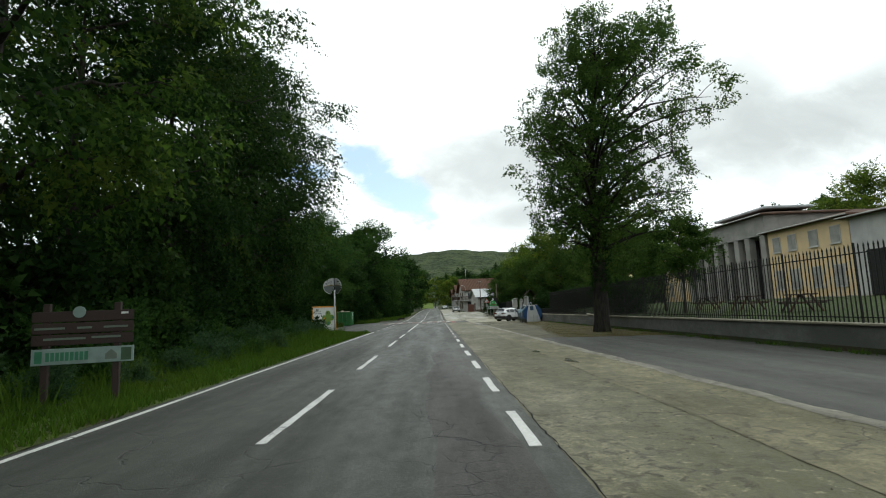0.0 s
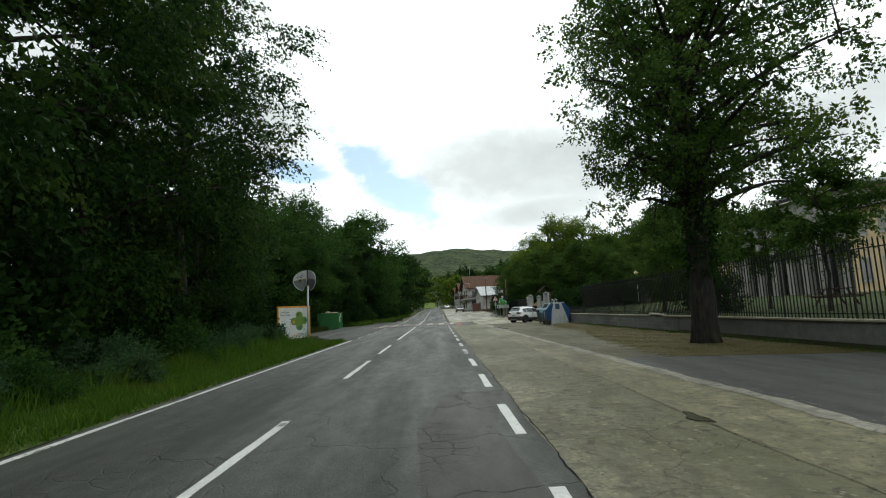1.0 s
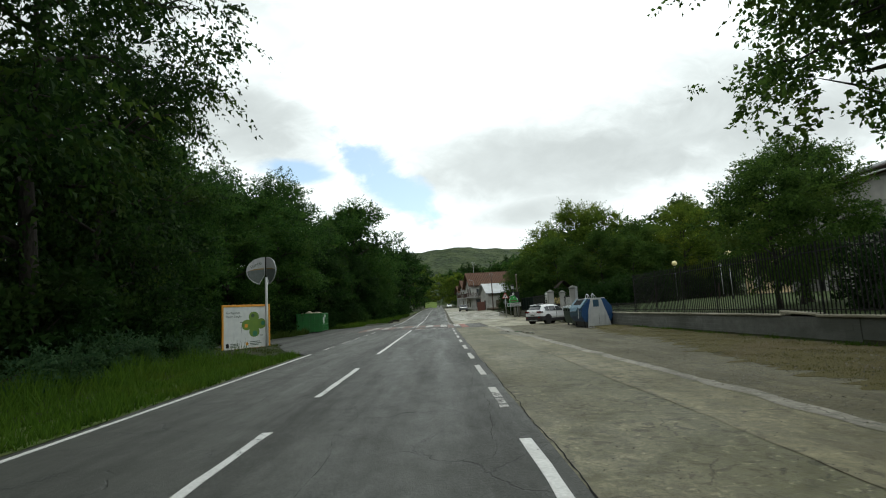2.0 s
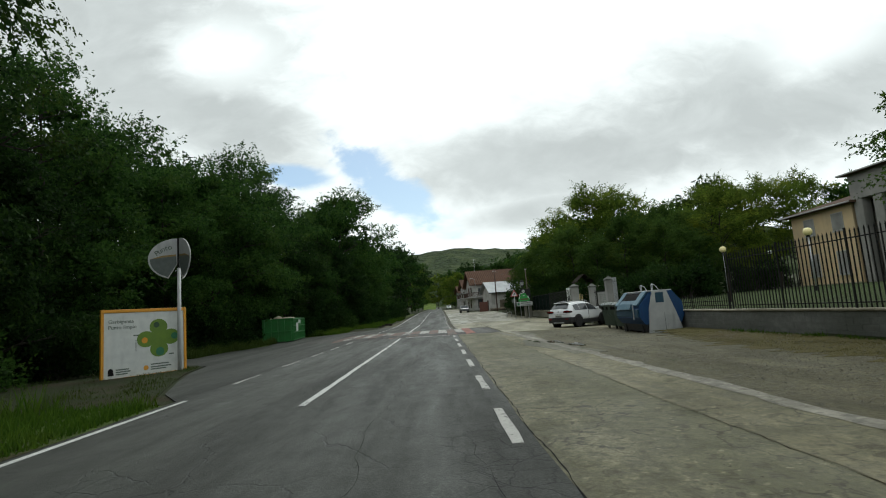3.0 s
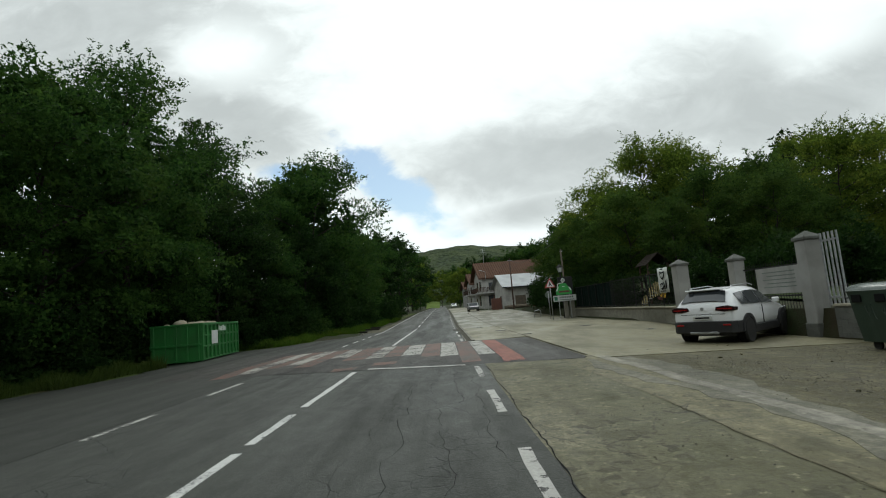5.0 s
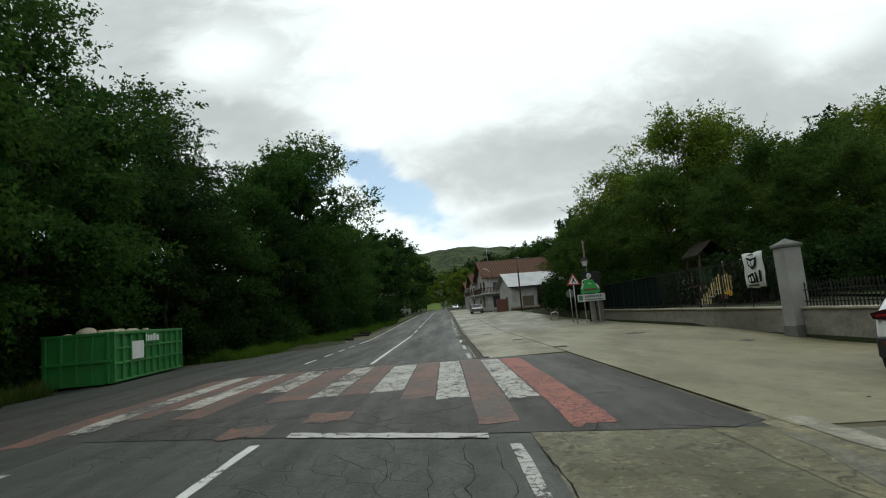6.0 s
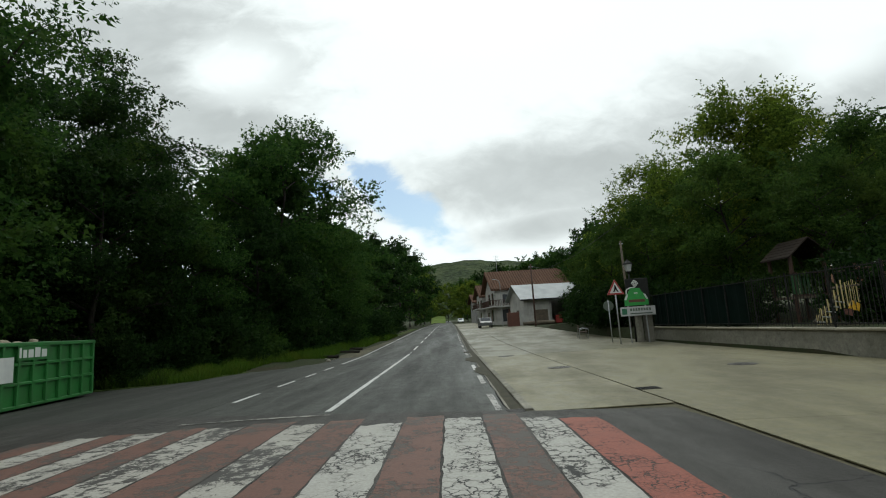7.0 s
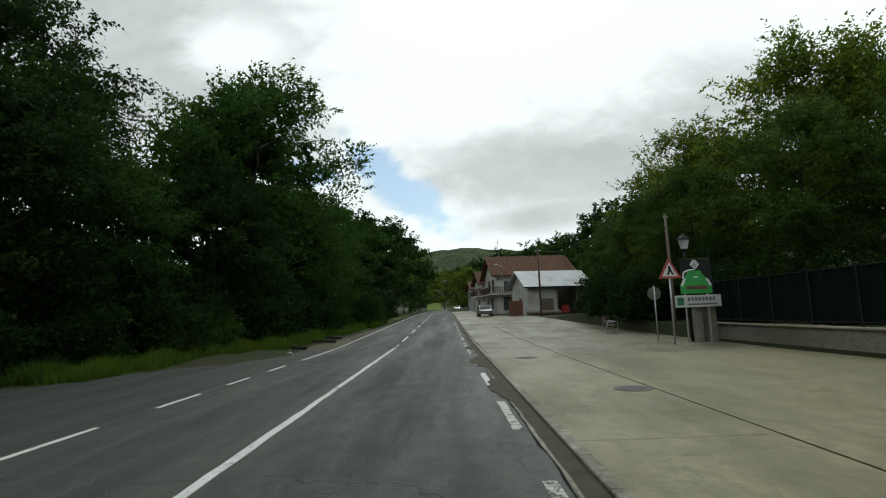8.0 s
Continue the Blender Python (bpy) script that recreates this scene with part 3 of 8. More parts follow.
bm = slab(B(), [(-19, 59), (-15.2, 62), (-12.9, 68), (-12.1, 72), (-14.8, 75.4), (-14.9, 85), (-10.9, 85.5), (-8.9, 88.5), (-6.9, 104), (-5.5, 126), (-5.0, 160), (-9, 160), (-16, 120), (-19, 90)], -0.02, 0.02)
settle(bm)
solid("grass_verge", bm, "grass", "long grass between lay-by and woods", "grass")

# carriageway
bm = strip(B(), LEFT_EDGE, XR + 0.22, span(-40, 64, 2), 0.004, 0.02, 1)
road = solid("road", bm, "asphalt", "worn grey asphalt two-lane road, damp and cracked", "road")
bm = strip(B(), LEFT_EDGE, XR + 0.2, span(64, 180, 2) + span(190, 420, 10), 0.004, 0.015, 2)
road_far = solid("road", bm, "asphalt", "damp asphalt road running on past the crossing", "road")
bm = slab(B(), [(XL - 0.2, 43.4), (-5.6, 44.9), (-6.9, 48.1), (-8.1, 51.4), (-8.8, 54.2), (-15, 56.8), (-16.5, 59), (-15.0, 62.2), (-12.7, 68), (-11.9, 72.2), (-14.6, 75.6), (-14.7, 84.8), (-10.7, 85.3), (-8.7, 88.3), (-6.7, 95), (XL - 0.2, 95)], -0.02, 0.008)
settle(bm)
solid("lay_by", bm, "asphalt_lot", "dark asphalt lay-by beside the road", "pavement")
bm = slab(B(), [(XL - 0.2, 95), (-6.5, 95), (-5.5, 104), (-4.9, 118), (XL - 0.2, 122)], -0.02, 0.008)
for v in bm.verts:
    v.co.z += rise(v.co.y)
solid("lay_by", bm, "gravel", "gravel shoulder with dead leaves and fallen branches", "pavement")

# dark patched area in the driving lane
rnd = random.Random(5)
ring = [(0.55, 4), (0.62, 8), (0.42, 10.5), (0.5, 12.5), (0.36, 14), (0.6, 17), (0.45, 19.5), (0.8, 22), (0.95, 22.5)]
ring += [(x + 0.95 + rnd.uniform(-0.08, 0.1), y) for x, y in reversed(ring)]
bm = slab(B(), ring, 0.0, 0.007)
part("tar_patch", bm, "asphalt_patch", road, "dark bitumen repair patch")



def ribbon(bm, pts, w, z, seed):
    """A thin wandering sheet of uneven width, for cracks."""
    rnd = random.Random(seed)
    rows = []
    for i, (x, y) in enumerate(pts):
        h = w * 0.55 * rnd.uniform(0.2, 1.0) * (0.3 if i in (0, len(pts) - 1) else 1)
        x += rnd.uniform(-0.6, 0.6) * w
        rows.append((bm.verts.new((x - h, y, rise(y) + z)), bm.verts.new((x + h, y, rise(y) + z))))
    for a, b in zip(rows, rows[1:]):
        bm.faces.new((a[0], a[1], b[1], b[0]))
    return bm


M["crack"] = plain("crack_dark", (0.012, 0.012, 0.012), None, 1.0, spec=0.1)
bm = B()
rnd = random.Random(8)
for x0, y0, y1, w in ((0.15, 36, 50, 0.014), (0.45, 44, 61, 0.018), (0.05, 47, 60, 0.012), (0.62, 6, 16, 0.012), (-0.6, 20, 34, 0.01), (-2.6, 30, 52, 0.012), (0.3, 76, 92, 0.012), (1.25, 28, 45, 0.01), (0.8, 52, 63, 0.014), (1.5, 55, 63, 0.016), (1.15, 58, 63.2, 0.02), (0.2, 59, 63.4, 0.016), (-3.2, 52, 63, 0.012)):
    pts, x = [], x0
    y = y0
    while y < y1:
        pts.append((x, y))
        x += rnd.uniform(-0.07, 0.07) + (x0 - x) * 0.1
        y += rnd.uniform(0.12, 0.35)
    ribbon(bm, pts, w * 0.6, 0.0065, int(y0 * 10))
    for k in range(int((y1 - y0) / 3)):
        bx, by = rnd.choice(pts)
        s_ = rnd.choice((-1, 1))
        ribbon(bm, [(bx + s_ * 0.09 * i, by + 0.05 * i + rnd.uniform(-0.05, 0.08)) for i in range(5)], w * 0.45, 0.0066, k)
ribbon(bm, [(1.95 + 0.018 * math.sin(i * 0.31) + rnd.uniform(-0.01, 0.01), -6 + i * 0.15) for i in range(459)], 0.022, 0.009, 3)
tagged(part("crack", bm, "crack", road, "dark open cracks in the asphalt"), kind="stuff")

# pavement on the far side
def strip_x(y):
    return 5.62 - 0.0155 * (y - 4) + 0.03 * math.sin(y * 1.9)


def joint_x(y):
    return 4.02 - 0.008 * max(0, y - 38) + 0.025 * math.sin(y * 0.9)


bm = sink(strip(B(), XR + 0.2, lambda y: joint_x(y) + 0.08, span(-40, 63.5, 1.5), 0.006, 0.02, 4))
solid("forecourt", bm, "concrete_old", "old stained concrete forecourt beside the road", "pavement")
bm = sink(strip(B(), lambda y: joint_x(y), lambda y: strip_x(y) + 0.12, span(-40, 63.4, 0.3), 0.0105, 0.022, 14))
solid("forecourt_lane", bm, "concrete_lane", "paler worn concrete lane along the edge of the forecourt", "pavement")
M["joint_dirt"] = plain("joint_dirt", (0.034, 0.029, 0.018), (0.05, 0.042, 0.026), 1.0, 5.0, spec=0.1)
bm = B()
rnd = random.Random(31)
for ya, yb in ((-20, 3), (5, 11), (12.5, 16), (18.5, 22), (24, 28), (29.5, 33), (35, 39), (40, 42.5), (44, 49), (50.5, 57)):
    ribbon(bm, [(joint_x(y) - 0.02 + rnd.uniform(-0.02, 0.02), y) for y in span(ya, yb, 0.16)], 0.012, 0.0112, ya)
tagged(part("joint_gap", bm, "joint_dirt", bpy.data.objects["forecourt_lane"], "dark open joint between two concrete lanes"), kind="stuff")
bm = sink(strip(B(), lambda y: strip_x(y), lambda y: strip_x(y) + 0.3, span(-40, 63, 0.35), 0.0155, 0.05, 5))
solid("drain_strip", bm, "concrete_strip", "pale worn concrete strip across the forecourt", "pavement")
rnd = random.Random(17)
ring = [(4.35 + 0.25 * math.sin(y * 0.7) + rnd.uniform(-0.12, 0.12), y) for y in span(47, 62.4, 0.55)]
ring += [(5.35 + 0.3 * math.sin(y * 0.45) + rnd.uniform(-0.12, 0.12), y) for y in reversed(span(47, 62.4, 0.55))]
bm = sink(slab(B(), ring, 0.0, 0.0138))
solid("forecourt_patch", bm, "concrete_patch", "washed-out pale concrete patch before the gate", "pavement")
bm = strip(B(), lambda y: strip_x(y) + 0.17, WALL + 0.1, span(-40, 27, 2), 0.0, 0.03, 6)
solid("car_park", bm, "asphalt_park", "plain grey asphalt parking ground along the wall", "pavement")
bm = sink(strip(B(), lambda y: strip_x(y) + 0.17, WALL + 0.1, span(27, 63.5, 1.0), 0.002, 0.03, 7))
solid("gravel_yard", bm, "gravel", "grey gravel ground in front of the recycling bins", "pavement")
corners = [(7.6, 26.3), (6.9, 27.2), (7.2, 30.5), (7.4, 34), (8.0, 38), (8.9, 42), (8.6, 46), (8.9, 49.5), (9.6, 52.2), (10.2, 54.2)]
rnd = random.Random(71)
ring = [(11.65, 54.6), (11.65, 25.2)]
for (xa, ya), (xb, yb) in zip(corners, corners[1:]):
    for i in range(24):
        s_ = (i + 0.5) / 24
        x, y = xa + (xb - xa) * s_, ya + (yb - ya) * s_
        ring.append((x + 0.22 * math.sin(y * 5.1) + 0.15 * math.sin(y * 11.7 + 1) + rnd.uniform(-0.3, 0.3), y))
bm = slab(B(), ring, -0.01, 0.007)
solid("dirt_verge", bm, "dirt", "brown trodden earth and dry grass under the tree", "ground")

# shallow puddles left in the forecourt
M["puddle"] = plain("puddle_water", (0.05, 0.046, 0.03), (0.066, 0.06, 0.04), 0.14, 2.0, spec=0.5)
rnd = random.Random(44)
for cx, cy, a, b in ((4.64, 52.7, 0.09, 0.5), (5.2, 51.9, 0.24, 0.75), (4.55, 53.7, 0.08, 0.16), (5.55, 50.2, 0.2, 0.6), (4.3, 16.2, 0.12, 0.5), (4.0, 19.5, 0.1, 0.3)):
    ring = []
    for k in range(22):
        t_ = k / 22 * 2 * math.pi
        f = 1 + 0.3 * math.sin(3 * t_ + cx) + rnd.uniform(-0.12, 0.12)
        ring.append((cx + a * f * math.cos(t_), cy + b * f * math.sin(t_)))
    solid("puddle", sink(slab(B(), ring, 0.0, 0.0215)), "puddle", "shallow brown rain puddle in the worn concrete", "puddle", "")

# clean slabs past the crossing
SLABS_X = [2.28, 4.62, WALL + 0.05]
yard = solid("slab_pavement", sink(strip(B(), 2.2, WALL + 0.05, span(62.5, 138.6, 0.9), -0.012, 0.0, 9)), "gravel", "bed of the wet concrete slab pavement", "pavement")
slab_ys = [62.6, 71.2, 76.6, 87.5, 98.5, 104, 110, 116, 122, 128, 133.3, 138.6]
rnd = random.Random(12)
for xa, xb in zip(SLABS_X, SLABS_X[1:]):
    for ya, yb in zip(slab_ys, slab_ys[1:]):
        bm = B()
        g = 0.012
        za, zb = rise(ya), rise(yb)
        x0, x1 = xa + g, xb - g - 0.02
        g = 0.004
        if xa < 4:
            ya, yb = (72.8, 76.6) if 71 < ya < 72 else (ya, yb)
            if ya < 72:
                continue
        dz = rnd.uniform(0, 0.006)
        vs = [bm.verts.new(p) for p in ((x0, ya + g, za), (x1, ya + g, za), (x1, yb - g, zb), (x0, yb - g, zb), (x0, ya + g, za + 0.012 + dz), (x1, ya + g, za + 0.012 + dz), (x1, yb - g, zb + 0.012 + dz), (x0, yb - g, zb + 0.012 + dz))]
        sink(bm)
        for f in ((4, 5, 6, 7), (0, 1, 5, 4), (1, 2, 6, 5), (2, 3, 7, 6), (3, 0, 4, 7)):
            bm.faces.new([vs[i] for i in f])
        part("slab", bm, "concrete_new" if ya < 87 else "concrete_wet", yard)
bm = strip(B(), 2.2, 7.3, span(138.6, 200, 2), 0.006, 0.0, 13)
solid("slab_pavement", bm, "concrete_new", "wet concrete pavement running on past the houses", "pavement")
# kerb with its gutter
kerb = thing("kerb", pose(0, 0, 0), "low concrete kerb between road and pavement", "kerb", kind="structure")
y = 72.9
while y < 170:
    bm = box(B(), 2.12, 2.27, y + 0.006, y + 0.994, rise(y) - 0.05, rise(y) + 0.055, 0.012)
    part("kerb_stone", bm, "concrete_strip", kerb)
    y += 1.0
M["mud_wet"] = plain("wet_mud", (0.034, 0.032, 0.02), (0.055, 0.05, 0.03), 0.75, 3.0, spec=0.12)
bm = strip(B(), XR + 0.13, 1.92, span(72.9, 170, 1), 0.009, 0.02, 10)
solid("gutter", bm, "concrete_strip", "narrow worn concrete gutter beside the kerb", "pavement")
bm = strip(B(), 1.91, 2.125, span(72.9, 170, 0.5), 0.011, 0.015, 18)
solid("gutter_channel", bm, "mud_wet", "dark wet mud lying in the gutter channel", "pavement")
rnd = random.Random(23)
for y0, y1, inner in ((79.2, 82.6, 1.62), (84.6, 88.6, 1.5), (91.5, 93.5, 1.6)):
    ring = [(2.0, y0), (2.0, y1)] + [(2.0 - (2.0 - inner) * math.sin(math.pi * k / 12) ** 0.7 * rnd.uniform(0.75, 1.1), y1 + (y0 - y1) * k / 12) for k in range(1, 12)]
    solid("mud_patch", slab(B(), ring, 0.0, 0.0165), "mud_wet", "muddy hollow where the asphalt edge has broken away", "mud")
# crack beside the gutter, and the grate at its end
bm = ribbon(B(), [(1.85 + 0.012 * math.sin(y * 2.1), y) for y in span(72.9, 110, 0.3)], 0.03, 0.0125, 41)
tagged(part("crack", bm, "crack", road_far, "open joint between asphalt and gutter"), kind="stuff")
grate = thing("drain_grate", pose(2.0, 72.85, 0.012), "small cast-iron drain grate at the end of the gutter", "drain")
part("rim", box(B(), -0.17, 0.12, -0.3, 0.3, -0.01, 0.004), "black", grate)
for k in range(7):
    part("bar", box(B(), -0.17, 0.12, -0.29 + k * 0.085, -0.25 + k * 0.085, 0.004, 0.014), "manhole", grate)

# raised crossing: a low table across both lanes
TABLE_Z = 0.055


def skew(x):
    return -0.34 * (x - 1.0)


def table_height(x, y):
    v = y - skew(x) * 0.8
    return float(np.interp(v, [63.6, 64.9, 72.0, 73.3], [0.006, TABLE_Z, TABLE_Z, 0.006])) - side_fall(x)


bm = B()
xs = span(-8.4, 4.4, 0.8)
prof = [(63.6, 0.006), (64.9, TABLE_Z), (72.0, TABLE_Z), (73.3, 0.006)]
rows = [[bm.verts.new((-8.42, y + skew(-8.4) * 0.8, -0.16))] + [bm.verts.new((x, y + skew(x) * 0.8, z + 0.006 - side_fall(x))) for x in xs] for y, z in prof]
for a, b in zip(rows, rows[1:]):
    for i in range(len(xs)):
        bm.faces.new((a[i], a[i + 1], b[i + 1], b[i]))
table = solid("raised_crossing", bm, "asphalt_patch", "raised asphalt pedestrian crossing with broken red and white stripes", "crossing")
bm = slab(B(), [(3.3, 63.2), (4.05, 62.75), (4.5, 62.95), (4.48, 66.5), (4.4, 71.4), (3.2, 72.6)], 0.0, 0.02)
part("apron", bm, "asphalt_patch", table, "dark asphalt patch joining the crossing to the pavement")
M["stripe_white"] = mat_paint("crossing_white", (0.43, 0.42, 0.38), (0.014, 0.014, 0.013), 0.84, 3.6, 0.015, 0.40)
M["stripe_white_worn"] = mat_paint("crossing_white_worn", (0.40, 0.385, 0.34), (0.05, 0.047, 0.043), 0.76, 4.4, 0.012, 0.46)
M["stripe_red"] = mat_paint("crossing_red", (0.27, 0.082, 0.054), (0.02, 0.014, 0.012), 0.86, 5.5, 0.010, 0.38)
M["stripe_red_worn"] = mat_paint("crossing_red_worn", (0.155, 0.078, 0.058), (0.07, 0.06, 0.052), 0.77, 5.0, 0.010, 0.44)
STRIPES = [(-6.0, -5.44, 65.2, 71.9, "red_worn"), (-5.41, -4.88, 65.7, 72.0, "white_worn"), (-4.85, -4.40, 66.5, 72.1, "red_worn"), (-4.37, -3.83, 67.2, 72.0, "white_worn"), (-3.80, -3.24, 66.1, 72.2, "red_worn"),
           (-3.21, -2.55, 68.6, 72.1, "white_worn"), (-2.52, -1.76, 67.2, 72.3, "red_worn"), (-1.73, -1.17, 67.3, 71.9, "white_worn"), (-1.14, -0.57, 67.3, 72.2, "red_worn"), (-0.54, 0.12, 67.3, 71.5, "white"),
           (0.15, 0.76, 66.2, 72.1, "red_worn"), (0.79, 1.35, 65.9, 71.7, "white"), (1.38, 1.91, 63.9, 71.9, "red_worn"), (1.94, 2.44, 65.4, 71.3, "white"), (2.47, 3.02, 63.4, 71.1, "red"), (-1.2, -0.5, 64.9, 65.5, "red_worn"), (-2.3, -1.6, 64.4, 65.0, "red_worn")]
rnd = random.Random(31)
for a, b, lo, hi, look_ in STRIPES:
    bm = B()
    cols = [a + (b - a) * k / 6 for k in range(7)]
    rag = 0.09
    lows = [lo + rnd.uniform(-rag, rag) for c in cols]
    highs = [hi + (0.75 if hi > 70 else 0.0) + rnd.uniform(-0.07, 0.07) for c in cols]
    rows = []
    for i in range(33):
        e1, e2 = rnd.uniform(-0.012, 0.012), rnd.uniform(-0.012, 0.012)
        row = []
        for k, c in enumerate(cols):
            x = c + (e1 if k == 0 else e2 if k == 6 else 0)
            row.append(bm.verts.new((x, lows[k] + (highs[k] - lows[k]) * i / 32, 0)))
        rows.append(row)
    for p, q in zip(rows, rows[1:]):
        for k in range(6):
            bm.faces.new((p[k], p[k + 1], q[k + 1], q[k]))
    for v in bm.verts:
        v.co.z = table_height(v.co.x, v.co.y) + 0.011
    part("stripe", bm, "stripe_" + look_, table, {"white": "cracked white stripe", "white_worn": "half worn-off white stripe", "red": "cracked red stripe", "red_worn": "faded brownish red stripe"}[look_])


def mark(x0, x1, y0, y1, parent, material="paint_white", seed=0):
    """One painted dash: a thin plate with ragged long edges."""
    bm = B()
    rnd = random.Random(seed * 7 + int(y0 * 13))
    ys = span(y0, y1, 0.5) if y1 - y0 < 30 else span(y0, y1, 2)
    rows = []
    for y in ys:
        a, b = x0 + rnd.uniform(-0.012, 0.012), x1 + rnd.uniform(-0.012, 0.012)
        z = rise(y) + 0.004
        rows.append([bm.verts.new(p) for p in ((a, y, z), (a, y, z + 0.006), (b, y, z + 0.006), (b, y, z))])
    for p, q in zip(rows, rows[1:]):
        for k in range(3):
            bm.faces.new((p[k], p[k + 1], q[k + 1], q[k]))
    bm.faces.new(rows[0][::-1])
    bm.faces.new(rows[-1])
    return part("lane_mark", bm, material, parent)


for y0, y1 in ((-16.5, -12.3), (-8.2, -4.0), (0.1, 4.3), (8.4, 12.67), (16.3, 20.65), (25.4, 29.75), (32.5, 37.2), (41.6, 53.8), (54.05, 56.05), (56.45, 58.3), (58.95, 63.9)):
    mark(XC - 0.06, XC + 0.06, y0, y1, road)
mark(XL - 0.05, XL + 0.05, -40, 43.4, road)
for k in range(-8, 15):
    y = 7.75 + 3.8 * k
    mark(XR - 0.09, XR + 0.045, y, y + 1.95, road, "paint_white" if k < 6 else "paint_worn")
for y in (45.9, 50.1, 53.9, 57.6, 61.6):
    mark(XL - 0.05, XL + 0.05, y, y + 1.9, road, "paint_worn")
bm = B()
rows = []
for i in range(12):
    x = -1.2 + 2.65 * i / 11
    y, h = 63.25 - 0.36 * (x - 1.67), 0.12 + 0.02 * math.sin(i * 2.3)
    rows.append([bm.verts.new((x, y + d, table_height(x, y + d) + 0.013)) for d in (-h, h)])
for a, b in zip(rows, rows[1:]):
    bm.faces.new((a[0], b[0], b[1], a[1]))
part("stop_line", bm, "paint_worn", road, "worn white stop line before the ramp")
bm = B()
rows = []
for i in range(14):
    x = -4.0 + 2.65 * i / 13
    y = 73.75 - 0.5 * (1 - i / 13) ** 2 * 0.6
    h = 0.07 + 0.02 * math.sin(i * 1.9)
    rows.append((bm.verts.new((x, y - h, table_height(x, y - h) + 0.016)), bm.verts.new((x, y + h, table_height(x, y + h) + 0.016))))
for a, b in zip(rows, rows[1:]):
    bm.faces.new((a[0], b[0], b[1], a[1]))
part("edge_line", bm, "stripe_white_worn", table, "curved worn white line along the ramp")
mark(XC - 0.06, XC + 0.06, 74.3, 96.0, road_far)
for k in range(14):
    mark(XC - 0.06, XC + 0.06, 98.5 + 8 * k, 102.5 + 8 * k, road_far)
for k in range(12):
    mark(XR - 0.08, XR + 0.05, 73.2 + 4.1 * k, 75.3 + 4.1 * k, road_far, "paint_worn" if k != 2 else "paint_white")
for y0, y1 in ((76.7, 78.4), (80.0, 81.6), (83.0, 84.3), (85.8, 87.4), (89.4, 240)):
    mark(XL - 0.05, XL + 0.05, y0, y1, road_far)

# manholes and the grated drain
def manhole(x, y, r, square=False):
    t = thing("manhole_cover", pose(x, y, rise(y) + 0.016 - dip(x, y)), "round cast-iron manhole cover set in concrete" if not square else "square cast-iron drain grate set in concrete", "manhole cover", "covers in the pavement")
    bm = B()
    if square:
        box(bm, -r, r, -r * 0.8, r * 0.8, 0, 0.008)
        part("rim", bm, "iron", t)
        for i in range(9):
            x0 = -r * 0.9 + i * r * 0.2
            part("bar", box(B(), x0, x0 + r * 0.1, -r * 0.7, r * 0.7, 0.008, 0.016), "iron", t)
    else:
        part("rim", slab(bm, circle(r), 0.0, 0.006), "manhole", t)
        bm = slab(B(), circle(r * 0.86), 0.006, 0.01)
        for i in range(-3, 4):
            for j in range(-3, 4):
                if i * i + j * j < 10:
                    box(bm, i * r * 0.22 - 0.02, i * r * 0.22 + 0.02, j * r * 0.22 - 0.02, j * r * 0.22 + 0.02, 0.01, 0.014)
        part("lid", bm, "manhole", t)
    return t


for x, y in ((5.8, 72.0), (4.24, 80.2), (3.35, 87.1), (3.2, 90.5), (8.6, 77.9), (9.8, 72.6), (7.6, 92.5)):
    manhole(x, y, 0.36)
manhole(4.85, 74.6, 0.22, True)

# ---- wall and fences ----


def block_wall(name, y0, y1, label):
    """A low block wall with a cap; blocks are laid in four courses."""
    w = thing(name, pose(0, 0, 0), label, "wall", kind="structure")
    part("core", box(B(), WALL + 0.02, WALL + 0.2, y0, y1, -0.3, 0.68), "wall", w)
    rnd = random.Random(int(y0))
    mesh = None
    for c in range(-1, 4):
        y = y0 + (0.0 if c % 2 else -0.25)
        while y < y1:
            a, b = max(y, y0), min(y + 0.5, y1)
            if b - a > 0.1:
                if mesh is None or b - a < 0.49:
                    ob = part("block", box(B(), 0, 0.05, 0.003, b - a - 0.003, 0.002, 0.17, 0.003), "wall", w)
                    if b - a > 0.49:
                        mesh = ob.data
                else:
                    ob = new("block", mesh)
                    ob.parent = w
                ob.location = (WALL - 0.02 + rnd.uniform(-0.0015, 0.0015), a, 0.0 + 0.172 * c)
            y += 0.5
    y = y0
    while y < y1:
        b = min(y + 1.5, y1)
        ob = part("coping", box(B(), WALL - 0.07, WALL + 0.28, y + 0.006, b - 0.006, 0.69, 0.755 + rnd.uniform(0, 0.01), 0.015), "cap", w)
        if 37.2 < y < 38.8:  # a stone that has come loose and tips up
            ob.matrix_local = Matrix.Translation((WALL, y, 0.7)) @ pose(0.03, 0, 0.03, 3.2, 0, 2.5) @ Matrix.Translation((-WALL, -y, -0.7))
        y += 1.5
    return w


def plain_wall(name, y0, y1, label, surface="wall"):
    w = thing(name, pose(0, 0, 0), label, "wall", kind="structure")
    part("core", box(B(), WALL, WALL + 0.22, y0, y1, -0.3, 0.68), surface, w)
    y = y0
    rnd = random.Random(3)
    while y < y1:
        b = min(y + 1.8, y1)
        part("coping", box(B(), WALL - 0.07, WALL + 0.28, y + 0.006, b - 0.006, 0.69, 0.755 + rnd.uniform(0, 0.01), 0.015), "cap", w)
        y += 1.8
    return w


plain_wall("wall_garden", -30, 36, "low grey rendered garden wall with pale coping")
block_wall("wall_garden", 36, 63.9, "low grey concrete-block wall with pale coping")
